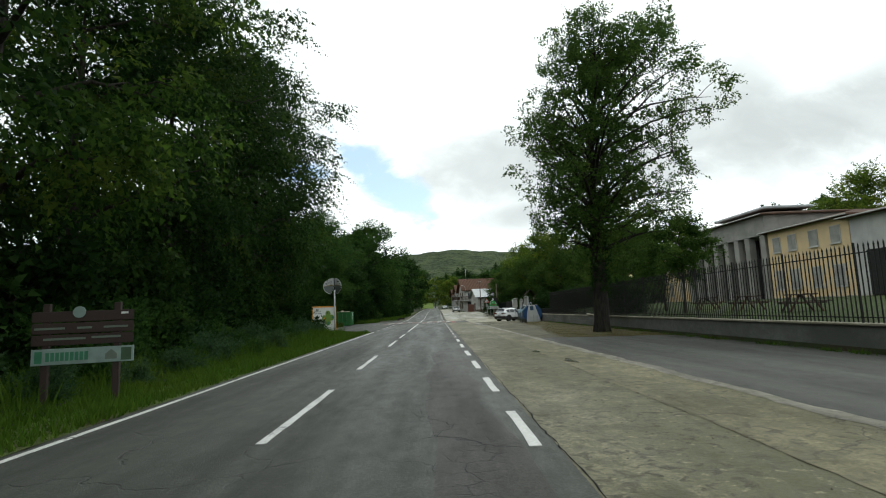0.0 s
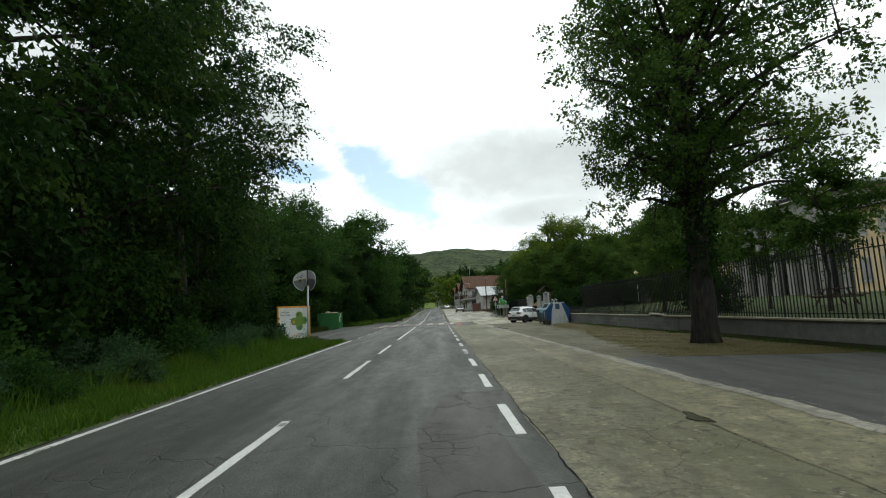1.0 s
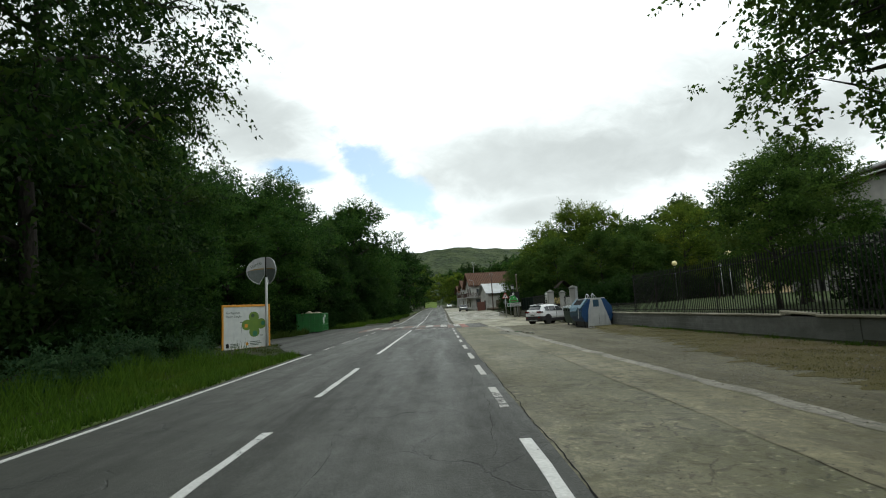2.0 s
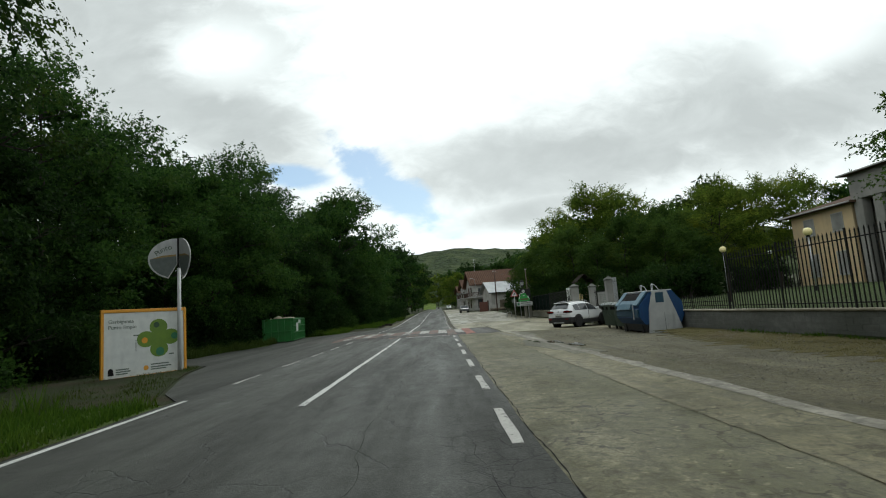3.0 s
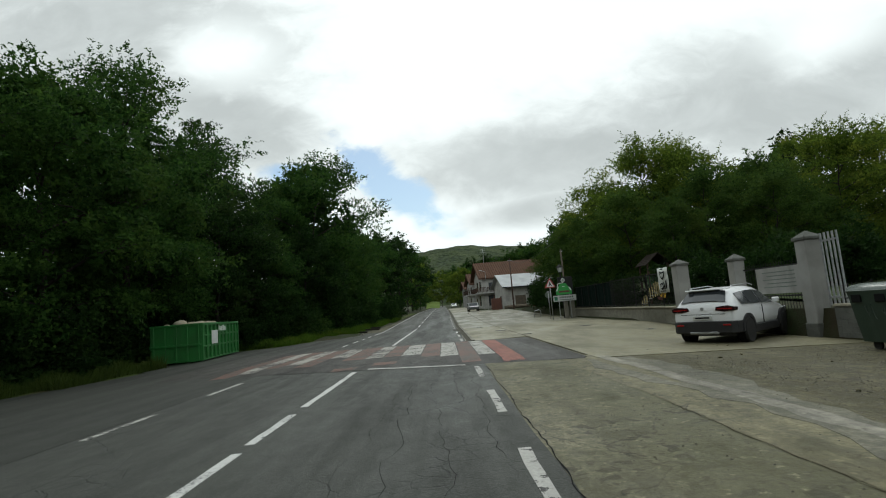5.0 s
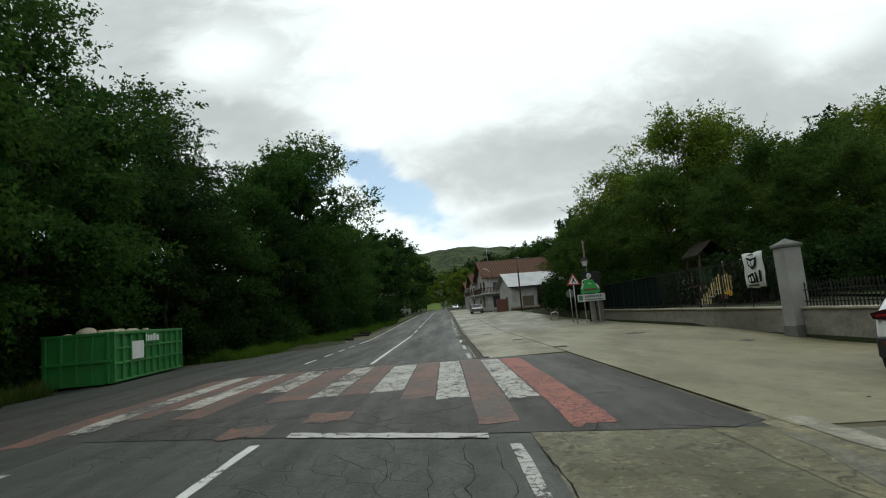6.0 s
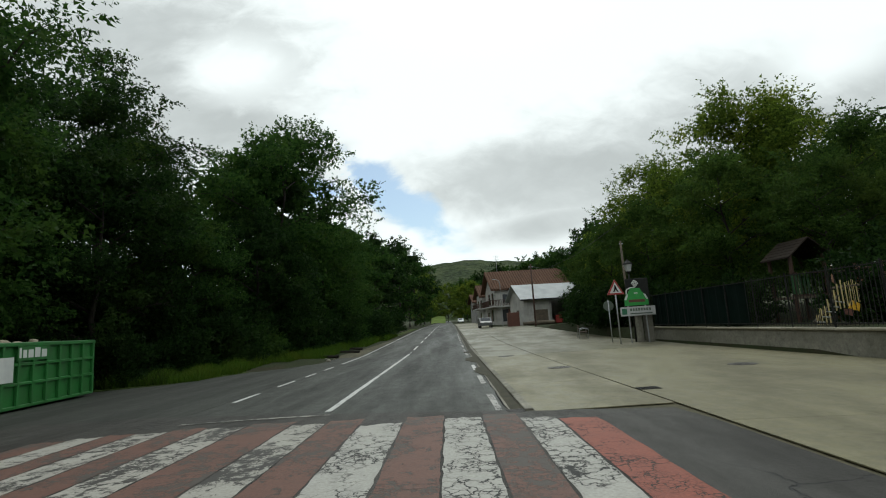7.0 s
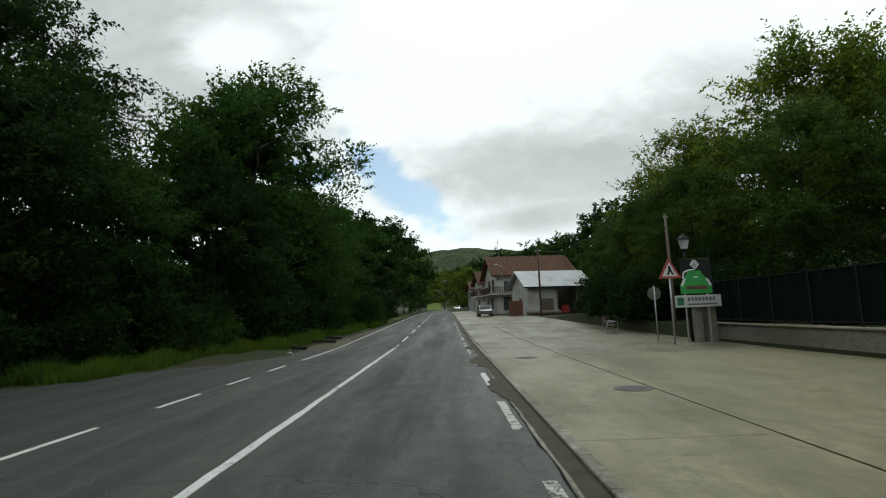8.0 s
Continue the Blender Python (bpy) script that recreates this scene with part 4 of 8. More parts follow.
plain_wall("wall_playground", 73.0, 91.6, "low rendered wall below the playground fence", "wall_render")


def bar_fence(y0, y1, z0, z1, step, label, spear=True):
    """An iron fence of upright bars on the wall."""
    f = thing("iron_fence", pose(WALL + 0.12, y0, z0), label, "fence")
    n = round((y1 - y0) / step)
    bm = B()
    h = z1 - z0
    tube(bm, (0, 0, 0), (0, 0, h - 0.1), 0.019, n=6)
    if spear:
        tube(bm, (0, 0, h - 0.1), (0, 0, h), 0.026, 0.002, n=6)
    first = part("bar", bm, "iron", f)
    for i in range(1, n + 1):
        o = new("bar", first.data)
        o.parent = f
        o.location = (0, i * step, 0)
        o.rotation_euler = (random.Random(i).uniform(-0.008, 0.008), 0, 0)
    for z in (0.12, h - 0.28):
        part("rail", box(B(), -0.015, 0.015, -0.05, y1 - y0 + 0.05, z, z + 0.03), "iron", f)
    k = 0
    while k <= n:
        bm = box(B(), -0.022, 0.022, k * step - 0.022, k * step + 0.022, -0.03, h + 0.02)
        part("post", bm, "iron", f)
        k += 18
    return f


bar_fence(4.0, 26.0, 0.76, 2.83, 0.155, "tall black iron bar fence with spear tips on the wall")
bar_fence(26.2, 51.4, 0.76, 2.83, 0.155, "tall black iron bar fence running on along the wall")
bar_fence(51.55, 63.6, 0.76, 1.32, 0.155, "low black iron bar fence on the block wall")
bar_fence(-20, 3.9, 0.76, 2.83, 0.31, "tall black iron fence beside the road behind", True)


def pillar(x, y, h, w=0.62):
    p = thing("gate_pillar", pose(x, y, 0), "whitewashed masonry gate pillar with a pyramid cap", "pillar", "gate pillars")
    bm = box(B(), -w / 2, w / 2, -w / 2, w / 2, 0, h - 0.28, 0.02)
    part("shaft", bm, "white_render", p)
    part("plinth", box(B(), -w / 2 - 0.03, w / 2 + 0.03, -w / 2 - 0.03, w / 2 + 0.03, -0.25, 0.22, 0.02), "wall", p)
    bm = box(B(), -w / 2 - 0.045, w / 2 + 0.045, -w / 2 - 0.045, w / 2 + 0.045, h - 0.28, h - 0.19, 0.015)
    base = [bm.verts.new((sx * (w / 2 + 0.035), sy * (w / 2 + 0.035), h - 0.19)) for sx, sy in ((-1, -1), (1, -1), (1, 1), (-1, 1))]
    top = bm.verts.new((0, 0, h))
    for i in range(4):
        bm.faces.new((base[i], base[(i + 1) % 4], top))
    part("cap", bm, "wall", p)
    return p


pillar(11.75, 64.75, 2.9, 0.46)
pillar(11.8, 68.6, 2.64, 0.41)
pillar(11.62, 72.65, 2.84, 0.53)


def gate(y0, y1, label, plate=False):
    g = thing("iron_gate", pose(11.85, y0, 0), label, "gate")
    w = y1 - y0
    for z in (-0.02, 1.0, 1.95):
        part("rail", box(B(), -0.02, 0.02, 0, w, z, z + 0.05), "iron", g)
    n = int(w / 0.13)
    bar = part("bar", tube(B(), (0, 0.06, -0.02), (0, 0.06, 2.12), 0.011, n=6), "iron", g)
    for i in range(1, n):
        o = new("bar", bar.data)
        o.parent = g
        o.location = (0, i * w / n, 0)
    if plate:
        p = part("plate", box(B(), -0.05, -0.03, 0.15, w * 0.45 + 0.95, 1.1, 1.95, 0.004), "white_render", g, "white notice plate with unreadable lines")
        for k in range(5):
            part("line", box(B(), -0.054, -0.051, 0.4, w * 0.45 + 0.6 - 0.2 * (k % 2), 1.3 + 0.12 * k, 1.33 + 0.12 * k), "print_grey", p)
    return g


gate(65.15, 68.25, "black iron pedestrian gate with a white notice plate", True)
plain_wall("wall_playground", 68.84, 72.35, "low rendered wall between two whitewashed pillars", "wall_render")
bar_fence(68.9, 72.3, 0.76, 1.5, 0.13, "low black iron bar fence on the wall between pillars")
# tall slatted panel beside the first pillar
f = thing("iron_fence", pose(11.85, 63.7, 0), "short tall section of grey iron bars beside the pillar", "fence")
for i in range(5):
    part("bar", box(B(), -0.015, 0.015, i * 0.15, i * 0.15 + 0.05, 0.7, 2.75), "steel", f)
part("rail", box(B(), -0.02, 0.02, 0, 0.66, 0.9, 0.95), "steel", f)
part("rail", box(B(), -0.02, 0.02, 0, 0.66, 2.5, 2.55), "steel", f)

# playground fence with its dark green privacy net
f = thing("mesh_fence", pose(WALL + 0.12, 73.1, 0.76), "iron fence hung with dark green privacy net", "fence")
n = 10
for i in range(n + 1):
    part("post", tube(B(), (0, i * 1.83, -0.02), (0, i * 1.83, 1.72), 0.025, n=8), "iron", f)
for z in (0.1, 1.6):
    part("rail", box(B(), -0.015, 0.015, 0, 18.3, z, z + 0.03), "iron", f)
bm = B()
rows = []
for i in range(60):
    y = 9.6 + i * 8.7 / 59
    wv = 0.02 * math.sin(i * 1.3) + 0.012 * math.sin(i * 3.1)
    rows.append([bm.verts.new((0.03 + wv + d, y, z)) for d, z in ((0, 0.08), (0.01, 0.8), (0, 1.62 + 0.02 * math.sin(i * 2.1)), (0.012, 1.62 + 0.02 * math.sin(i * 2.1)), (0.022, 0.8), (0.012, 0.08))])
for a, b in zip(rows, rows[1:]):
    for k in range(5):
        bm.faces.new((a[k], a[k + 1], b[k + 1], b[k]))
part("net", bm, "green_net", f, "dark green privacy net")
bar0 = part("bar", tube(B(), (0, 0.15, 0.05), (0, 0.15, 1.68), 0.011, n=6), "iron", f)
for i in range(1, 64):
    o = new("bar", bar0.data)
    o.parent = f
    o.location = (0, i * 0.15, 0)

# banner tied to the fence
b = thing("banner", pose(WALL - 0.06, 73.75, 1.42, 0, 0, 0), "creased white cloth banner with black print tied to the fence", "banner")
bm = B()
rows = []
for i in range(12):
    y = i * 0.1
    d = 0.02 * math.sin(i * 1.7)
    rows.append([bm.verts.new((d * (1 - k * 0.15) + e, y + 0.03 * math.sin(k * 2 + i), k * 0.235 + 0.02 * math.sin(i * 0.9))) for k in range(6) for e in (0.0,)])
for p, q in zip(rows, rows[1:]):
    for k in range(5):
        bm.faces.new((p[k], p[k + 1], q[k + 1], q[k]))
cloth = part("cloth", bm, "white", b, "creased white cloth", True)
cloth.modifiers.new("thick", "SOLIDIFY").thickness = 0.006


def flat_shape(outline, name, material, parent, x, label=""):
    return part(name, slab(B(), outline, x - 0.004, x, "x"), material, parent, label)


for ring, tone, x in (([(0.30, 1.02), (0.38, 0.74), (0.58, 0.60), (0.80, 0.76), (0.84, 1.04), (0.60, 0.97)], "black", -0.026), ([(0.42, 0.94), (0.45, 0.80), (0.58, 0.70), (0.60, 0.90)], "white", -0.031), ([(0.64, 0.90), (0.63, 0.72), (0.74, 0.80), (0.77, 0.95)], "white", -0.031),
                      ([(0.16, 0.20), (0.28, 0.18), (0.28, 0.56), (0.16, 0.58)], "black", -0.026), ([(0.34, 0.16), (0.44, 0.52), (0.52, 0.52), (0.44, 0.16)], "black", -0.026), ([(0.48, 0.18), (0.60, 0.50), (0.92, 0.42), (0.88, 0.20), (0.70, 0.14)], "black", -0.026),
                      ([(0.58, 0.24), (0.66, 0.42), (0.72, 0.38), (0.66, 0.22)], "white", -0.031), ([(0.74, 0.22), (0.78, 0.38), (0.86, 0.34), (0.82, 0.22)], "white", -0.031)):
    flat_shape(ring, "print_shape", tone, b, x)
for y0, z0, y1, z1 in ((0.42, 1.09, 0.74, 1.13), (0.30, 0.06, 0.92, 0.10)):
    flat_shape([(y0, z0), (y1, z0), (y1, z1), (y0, z1)], "print_bar", "black", b, -0.028)

# ---- trees ----


def unit(a):
    return a / (np.linalg.norm(a, axis=1)[:, None] + 1e-6)


def leaf_mesh(name, clumps, leaves, size, seed, droop=0.2, core=0.1, sprays=0, length=0.8, sag=0.3, fourth=False):
    """Many small leaves, each with its own place and tilt: some in clumps, some in rows along thin sprays that reach out of the crown."""
    g = np.random.default_rng(seed)
    cs = np.array([c[:3] for c in clumps], float)
    rs = np.array([c[3:] for c in clumps], float)
    mid_ = cs.mean(0)
    span_ = np.abs(cs - mid_).max(0) + 1e-6
    vol = rs[:, 0] * rs[:, 1] * rs[:, 2]
    vol = vol ** (2 / 3)
    which = np.repeat(np.arange(len(clumps)), np.maximum(4, (leaves * vol / vol.sum()).astype(int)))
    n = len(which)
    d = unit(g.normal(size=(n, 3)))
    p = cs[which] + d * rs[which] * (g.uniform(0.25, 1.0, n) ** 0.6 * g.uniform(0.8, 1.2, n) + (g.random(n) < 0.15) * g.uniform(0, 0.7, n))[:, None]
    out = d + g.normal(scale=0.7, size=(n, 3))
    out[:, 2] -= droop
    big = np.ones(n)
    if sprays:
        # sprays start in the outer clumps and run away from the middle of the crown
        far = np.linalg.norm((cs - mid_) / span_, axis=1)
        pick = g.choice(len(clumps), sprays, p=far ** 2 / (far ** 2).sum())
        row = 14
        way = unit(unit((cs[pick] - mid_) / span_) + g.normal(scale=0.45, size=(sprays, 3)))
        run = length * g.uniform(0.5, 1.3, sprays)
        f = np.tile((np.arange(row) + 0.5) / row, sprays)
        w = np.repeat(way, row, 0)
        r_ = np.repeat(run, row)
        q = np.repeat(cs[pick] + way * rs[pick] * 0.7, row, 0) + w * (r_ * f)[:, None]
        q[:, 2] -= sag * r_ * f ** 2
        side = unit(np.cross(w, g.normal(scale=0.35, size=(sprays * row, 3)) + np.array([0, 0, 1.0]))) * np.where(np.arange(sprays * row) % 2, 1, -1)[:, None]
        q += side * size * 0.4 + g.normal(scale=size * 0.25, size=q.shape)
        o = side + w * 0.7 + g.normal(scale=0.3, size=q.shape)
        o[:, 2] -= droop + sag * f
        p, out, big = np.concatenate([p, q]), np.concatenate([out, o]), np.concatenate([big, 1.1 - 0.35 * f])
    if core:
        # larger leaves deep inside close the crown
        m = int(n * core)
        inner = np.argsort(np.linalg.norm((cs - mid_) / span_, axis=1))[: max(3, int(len(clumps) * 0.45))]
        w = g.choice(inner, m)
        q = cs[w] + unit(g.normal(size=(m, 3))) * rs[w] * g.uniform(0, 0.9, m)[:, None]
        q[:, :2] = mid_[:2] + (q[:, :2] - mid_[:2]) * 0.8
        p, out, big = np.concatenate([p, q]), np.concatenate([out, g.normal(size=(m, 3))]), np.concatenate([big, g.uniform(1.4, 2.2, m)])
    n = len(p)
    out = unit(out)
    side = unit(np.cross(out, g.normal(size=(n, 3))))
    s = (size * big * g.uniform(0.6, 1.35, n))[:, None]
    lift = np.cross(out, side) * s * 0.12
    ring = [p - out * s * 0.5, p + side * s * 0.34 + lift, p + out * s * 0.6, p - side * s * 0.34 + lift] if fourth else [p + side * s * 0.36 - out * s * 0.35, p + out * s * 0.7 + lift, p - side * s * 0.36 - out * s * 0.35]
    k = len(ring)
    me = bpy.data.meshes.new(name)
    me.vertices.add(k * n)
    me.vertices.foreach_set("co", np.stack(ring, 1).reshape(-1, 3).ravel())
    me.loops.add(k * n)
    me.loops.foreach_set("vertex_index", np.arange(k * n))
    me.polygons.add(n)
    me.polygons.foreach_set("loop_start", np.arange(0, k * n, k))
    me.update()
    return me


def make_tree(h, r, base, seed, leaves, size, leaf, trunk_r=0.22, lean=0.03, gaps=0.0, label="", limbs=11, droop=0.2, core=0.1, split=1, sprays=0, length=0.8, sag=0.3, fourth=False):
    """A trunk with limbs that fork, and leaf clumps round their ends."""
    rnd = random.Random(seed)
    t = thing("tree", pose(0, 0, 0), label, "tree")
    bm = B()
    wob = [(0, 0, -0.25)]
    steps = 7
    for i in range(1, steps + 1):
        z = h * 0.9 * i / steps
        wob.append((lean * z + rnd.uniform(-0.12, 0.12) * i * 0.5, rnd.uniform(-0.12, 0.12) * i * 0.5, z))
    radii = [trunk_r * 1.5] + [max(0.03, trunk_r * (1 - 0.92 * i / steps)) for i in range(1, steps + 1)]
    bent(bm, wob, radii, 9)
    clumps = []

    def trunk_at(z):
        f = max(0.0, min(steps - 1e-3, z / (h * 0.9) * steps))
        i = int(f)
        a, b = Vector(wob[i]), Vector(wob[i + 1])
        return a.lerp(b, f - i)

    def width(z):
        u = (z - base) / (h - base)
        return r * math.sqrt(max(0.03, 1 - (2 * u - 0.92) ** 2)) if u < 0.98 else r * 0.2

    for i in range(limbs):
        u = (i + 0.5) / limbs
        z0 = base * 0.75 + (h * 0.88 - base * 0.75) * u
        ang = i * 2.4 + rnd.uniform(-0.4, 0.4)
        p0 = trunk_at(z0)
        reach = width(min(h * 0.95, z0 + 0.12 * h)) * rnd.uniform(0.75, 1.08)
        d = Vector((math.cos(ang), math.sin(ang), 0))
        pts = [p0, p0 + d * reach * 0.45 + Vector((0, 0, reach * 0.25)), p0 + d * reach * 0.85 + Vector((0, 0, reach * 0.4 - droop * reach * 0.4))]
        tr = max(0.03, trunk_r * 0.5 * (1 - 0.6 * u))
        bent(bm, pts, [tr, tr * 0.6, tr * 0.22], 5)
        for k in range(3):
            a2 = ang + rnd.uniform(-1.0, 1.0)
            q = pts[1].lerp(pts[2], rnd.uniform(0.0, 1.0))
            e = q + Vector((math.cos(a2), math.sin(a2), rnd.uniform(-0.1, 0.7))) * reach * rnd.uniform(0.2, 0.4)
            bent(bm, [q, q.lerp(e, 0.5) + Vector((0, 0, 0.06 * reach)), e], [tr * 0.4, tr * 0.25, 0.01], 4)
            if rnd.random() > gaps:
                c = rnd.uniform(0.16, 0.3) * r
                clumps.append((*e, c * rnd.uniform(0.9, 1.4), c * rnd.uniform(0.9, 1.4), c * rnd.uniform(0.6, 0.95)))
        if rnd.random() > gaps * 0.6:
            c = rnd.uniform(0.2, 0.34) * r
            clumps.append((*pts[2], c * 1.2, c * 1.2, c * 0.8))
        if rnd.random() > gaps:
            q = pts[1] + Vector((rnd.uniform(-0.3, 0.3), rnd.uniform(-0.3, 0.3), rnd.uniform(0.2, 0.8))) * 0.3 * r
            c = rnd.uniform(0.2, 0.34) * r
            clumps.append((*q, c * 1.1, c * 1.1, c * 0.8))
    for k in range(int(limbs * 1.4)):
        z = base + (h - base) * rnd.random() ** 0.9
        a = rnd.uniform(0, 6.28)
        w = width(z) * rnd.uniform(0.55, 0.98)
        o = trunk_at(min(z, h * 0.88))
        c = rnd.uniform(0.12, 0.24) * r
        if rnd.random() > gaps:
            clumps.append((o.x + w * math.cos(a), o.y + w * math.sin(a), z, c * 1.2, c * 1.2, c * 0.8))
    top = trunk_at(h * 0.89)
    clumps.append((top.x, top.y, h - 0.14 * r, 0.22 * r, 0.22 * r, 0.2 * r))
    if split > 1:
        finer = []
        for x, y, z, a, b, c in clumps:
            for k in range(split):
                d = Vector((rnd.gauss(0, 1), rnd.gauss(0, 1), rnd.gauss(0, 1))).normalized() * rnd.uniform(0.35, 1.15)
                f = rnd.uniform(0.26, 0.5)
                finer.append((x + d.x * a, y + d.y * b, z + d.z * c, a * f * 1.1, b * f * 1.1, c * f))
        clumps = finer
    part("trunk", bm, "bark", t, "dark furrowed trunk and limbs", True)
    me = leaf_mesh("crown", clumps, leaves, size, seed, droop, core, sprays, length, sag, fourth)
    me.materials.append(M[leaf])
    c = new("crown", me)
    c.parent = t
    return t


def make_bush(h, r, seed, leaves, size, leaf, label):
    rnd = random.Random(seed)
    t = thing("shrub", pose(0, 0, 0), label, "shrub")
    bm = B()
    clumps = []
    for i in range(9):
        a, w = rnd.uniform(0, 6.28), r * rnd.uniform(0.1, 0.8)
        e = (w * math.cos(a), w * math.sin(a), h * rnd.uniform(0.35, 0.85) * (1 - 0.3 * w / r))
        bent(bm, [(0.1 * math.cos(a), 0.1 * math.sin(a), -0.1), (e[0] * 0.5, e[1] * 0.5, e[2] * 0.6), e], [0.035, 0.025, 0.01], 5)
        c = r * rnd.uniform(0.3, 0.5)
        clumps.append((e[0], e[1], e[2], c, c, c * 0.8))
        clumps.append((e[0] * 1.1, e[1] * 1.1, e[2] * 0.4, c, c, c * 0.6))
    part("stem", bm, "bark", t)
    me = leaf_mesh("crown", clumps, leaves, size, seed, -0.2, 0.12, leaves // 60, 0.5, 0.2)
    me.materials.append(M[leaf])
    c = new("crown", me)
    c.parent = t
    return t


TALL = "tall broadleaf tree at the edge of dense woods, leaves darkened for shade"
MID = "dark green oak-like tree standing in dense woods"
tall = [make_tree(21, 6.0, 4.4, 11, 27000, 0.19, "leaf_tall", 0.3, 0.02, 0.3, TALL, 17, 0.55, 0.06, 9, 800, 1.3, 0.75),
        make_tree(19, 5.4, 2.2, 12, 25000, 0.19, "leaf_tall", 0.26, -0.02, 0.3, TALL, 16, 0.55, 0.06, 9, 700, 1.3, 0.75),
        make_tree(20, 5.6, 4.0, 13, 24000, 0.17, "leaf_mid", 0.26, -0.02, 0.3, "tall tree with lighter leaves hanging over the road edge", 16, 0.45, 0.03, 9, 700, 1.2, 0.6)]
mid = [make_tree(13.5, 5.0, 1.4, 21, 22000, 0.17, "leaf", 0.2, 0.02, 0.05, MID, 14, core=0.2, split=9, sprays=420, length=0.7, sag=0.1),
       make_tree(12.0, 4.4, 1.0, 22, 20000, 0.17, "leaf_shaded", 0.18, -0.03, 0.05, MID, 13, core=0.2, split=9, sprays=380, length=0.7, sag=0.1),
       make_tree(16.5, 5.0, 1.8, 23, 24000, 0.17, "leaf", 0.22, 0.0, 0.06, MID, 15, core=0.2, split=9, sprays=440, length=0.8, sag=0.1)]
back = [make_tree(16.5, 5.4, 1.0, 24, 5000, 0.38, "leaf_shaded", 0.22, 0.0, 0.0, "tree deep in the woods, leaves darkened as if shaded", 13, core=0.2, split=3, sprays=60, length=1.0),
        make_tree(14.5, 5.2, 1.0, 25, 4800, 0.38, "leaf", 0.2, 0.0, 0.0, "dark green tree further off in the woods", 12, core=0.2, split=3, sprays=60, length=1.0),
        # light leaves here stand for haze over the distant trees
        make_tree(14.0, 5.2, 1.0, 26, 5600, 0.36, "leaf_light", 0.2, 0.0, 0.05, "tree at the far end of the road, green lightened for haze", 12, core=0.1, split=3, sprays=60, length=1.0)]
light = [make_tree(14.5, 5.6, 3.0, 31, 20000, 0.19, "leaf_light", 0.2, 0.03, 0.14, "light green broadleaf tree behind the playground fence", 14, core=0.03, split=8, sprays=520, length=1.0, sag=0.1),
         make_tree(12.5, 4.8, 2.0, 32, 17000, 0.19, "leaf_plane", 0.18, -0.02, 0.1, "green broadleaf tree behind the playground fence", 13, core=0.04, split=8, sprays=420, length=0.9, sag=0.1)]
bush = [make_bush(2.4, 1.6, 41, 3400, 0.13, "leaf", "dense dark green roadside shrub"),
        make_bush(1.5, 1.3, 42, 3200, 0.10, "leaf_shrub", "low dull green roadside shrub"),
        make_bush(3.6, 2.2, 43, 4200, 0.165, "leaf_shaded", "tall shrub in the woodland edge, shade put into its leaf colour")]
used = set()


def plant(kinds, x, y, s=1.0, pick=None, group="", z=None):
    k = kinds[pick if pick is not None else int(abs(x * 7 + y * 3)) % len(kinds)]
    m = pose(x, y, (ground_height(x, y) if z is None else z), 0, 0, (x * 53 + y * 31) % 360) @ Matrix.Scale(s, 4)
    if k.name in used:
        k = copy_thing(k, Matrix.Identity(4))
        k.matrix_basis = m
    else:
        used.add(k.name)
        k.matrix_world = m
    if group:
        k["group"] = group
    return k


W_L, W_R = "woods along the road", "trees behind the playground"
# front of the woods beside the first stretch
for x, y, s, k in ((-12.3, 39.4, 1.04, 0), (-13.4, 33.5, 1.05, 1), (-12.4, 27.5, 1.0, 0), (-13.0, 21.5, 1.05, 1), (-11.6, 15.5, 1.05, 2), (-12.9, 9.5, 1.05, 1),
                   (-14.8, 46.2, 0.86, 1)):
    plant(tall, x, y, s, k, W_L)
for x, y, s, k in ((-11.5, 3.5, 1.15, 0), (-12, -3.5, 1.15, 1), (-18, 37, 0.62, 0), (-19, 30, 0.6, 1), (-19, 22, 0.56, 0), (-18, 13, 0.55, 1), (-20, 5, 0.55, 0), (-24, 41, 0.66, 0), (-11.5, -11, 1.2, 1), (-18, -5, 1.0, 0), (-26, 30, 0.62, 0), (-26, 18, 0.6, 1), (-27, 8, 0.6, 0), (-20.5, 48.5, 0.95, 0), (-17.8, 43, 0.8, 0)):
    plant(back, x, y, s, k, W_L)
# lower woods round the lay-by
for x, y, s, k in ((-15.8, 51.0, 0.85, 1), (-18.3, 57.5, 0.98, 2), (-20.5, 63.5, 0.93, 2), (-17.6, 67.5, 0.83, 2), (-16.6, 72.5, 1.1, 0), (-16.7, 78.5, 1.08, 2), (-18.0, 83.5, 0.95, 0), (-15.6, 88.0, 0.98, 1), (-14.8, 93.0, 0.74, 0),
                   (-12.0, 99, 0.85, 1), (-13.0, 108, 1.52, 0), (-11.2, 113, 0.85, 0), (-11.2, 119, 0.88, 0), (-11.8, 126, 0.74, 2)):
    plant(mid, x, y, s, k, W_L)
for x, y, s, k in ((-22, 88, 0.9, 1), (-22.5, 101, 0.86, 0), (-20.0, 94.5, 0.98, 1)):
    plant(tall, x, y, s, k, W_L)
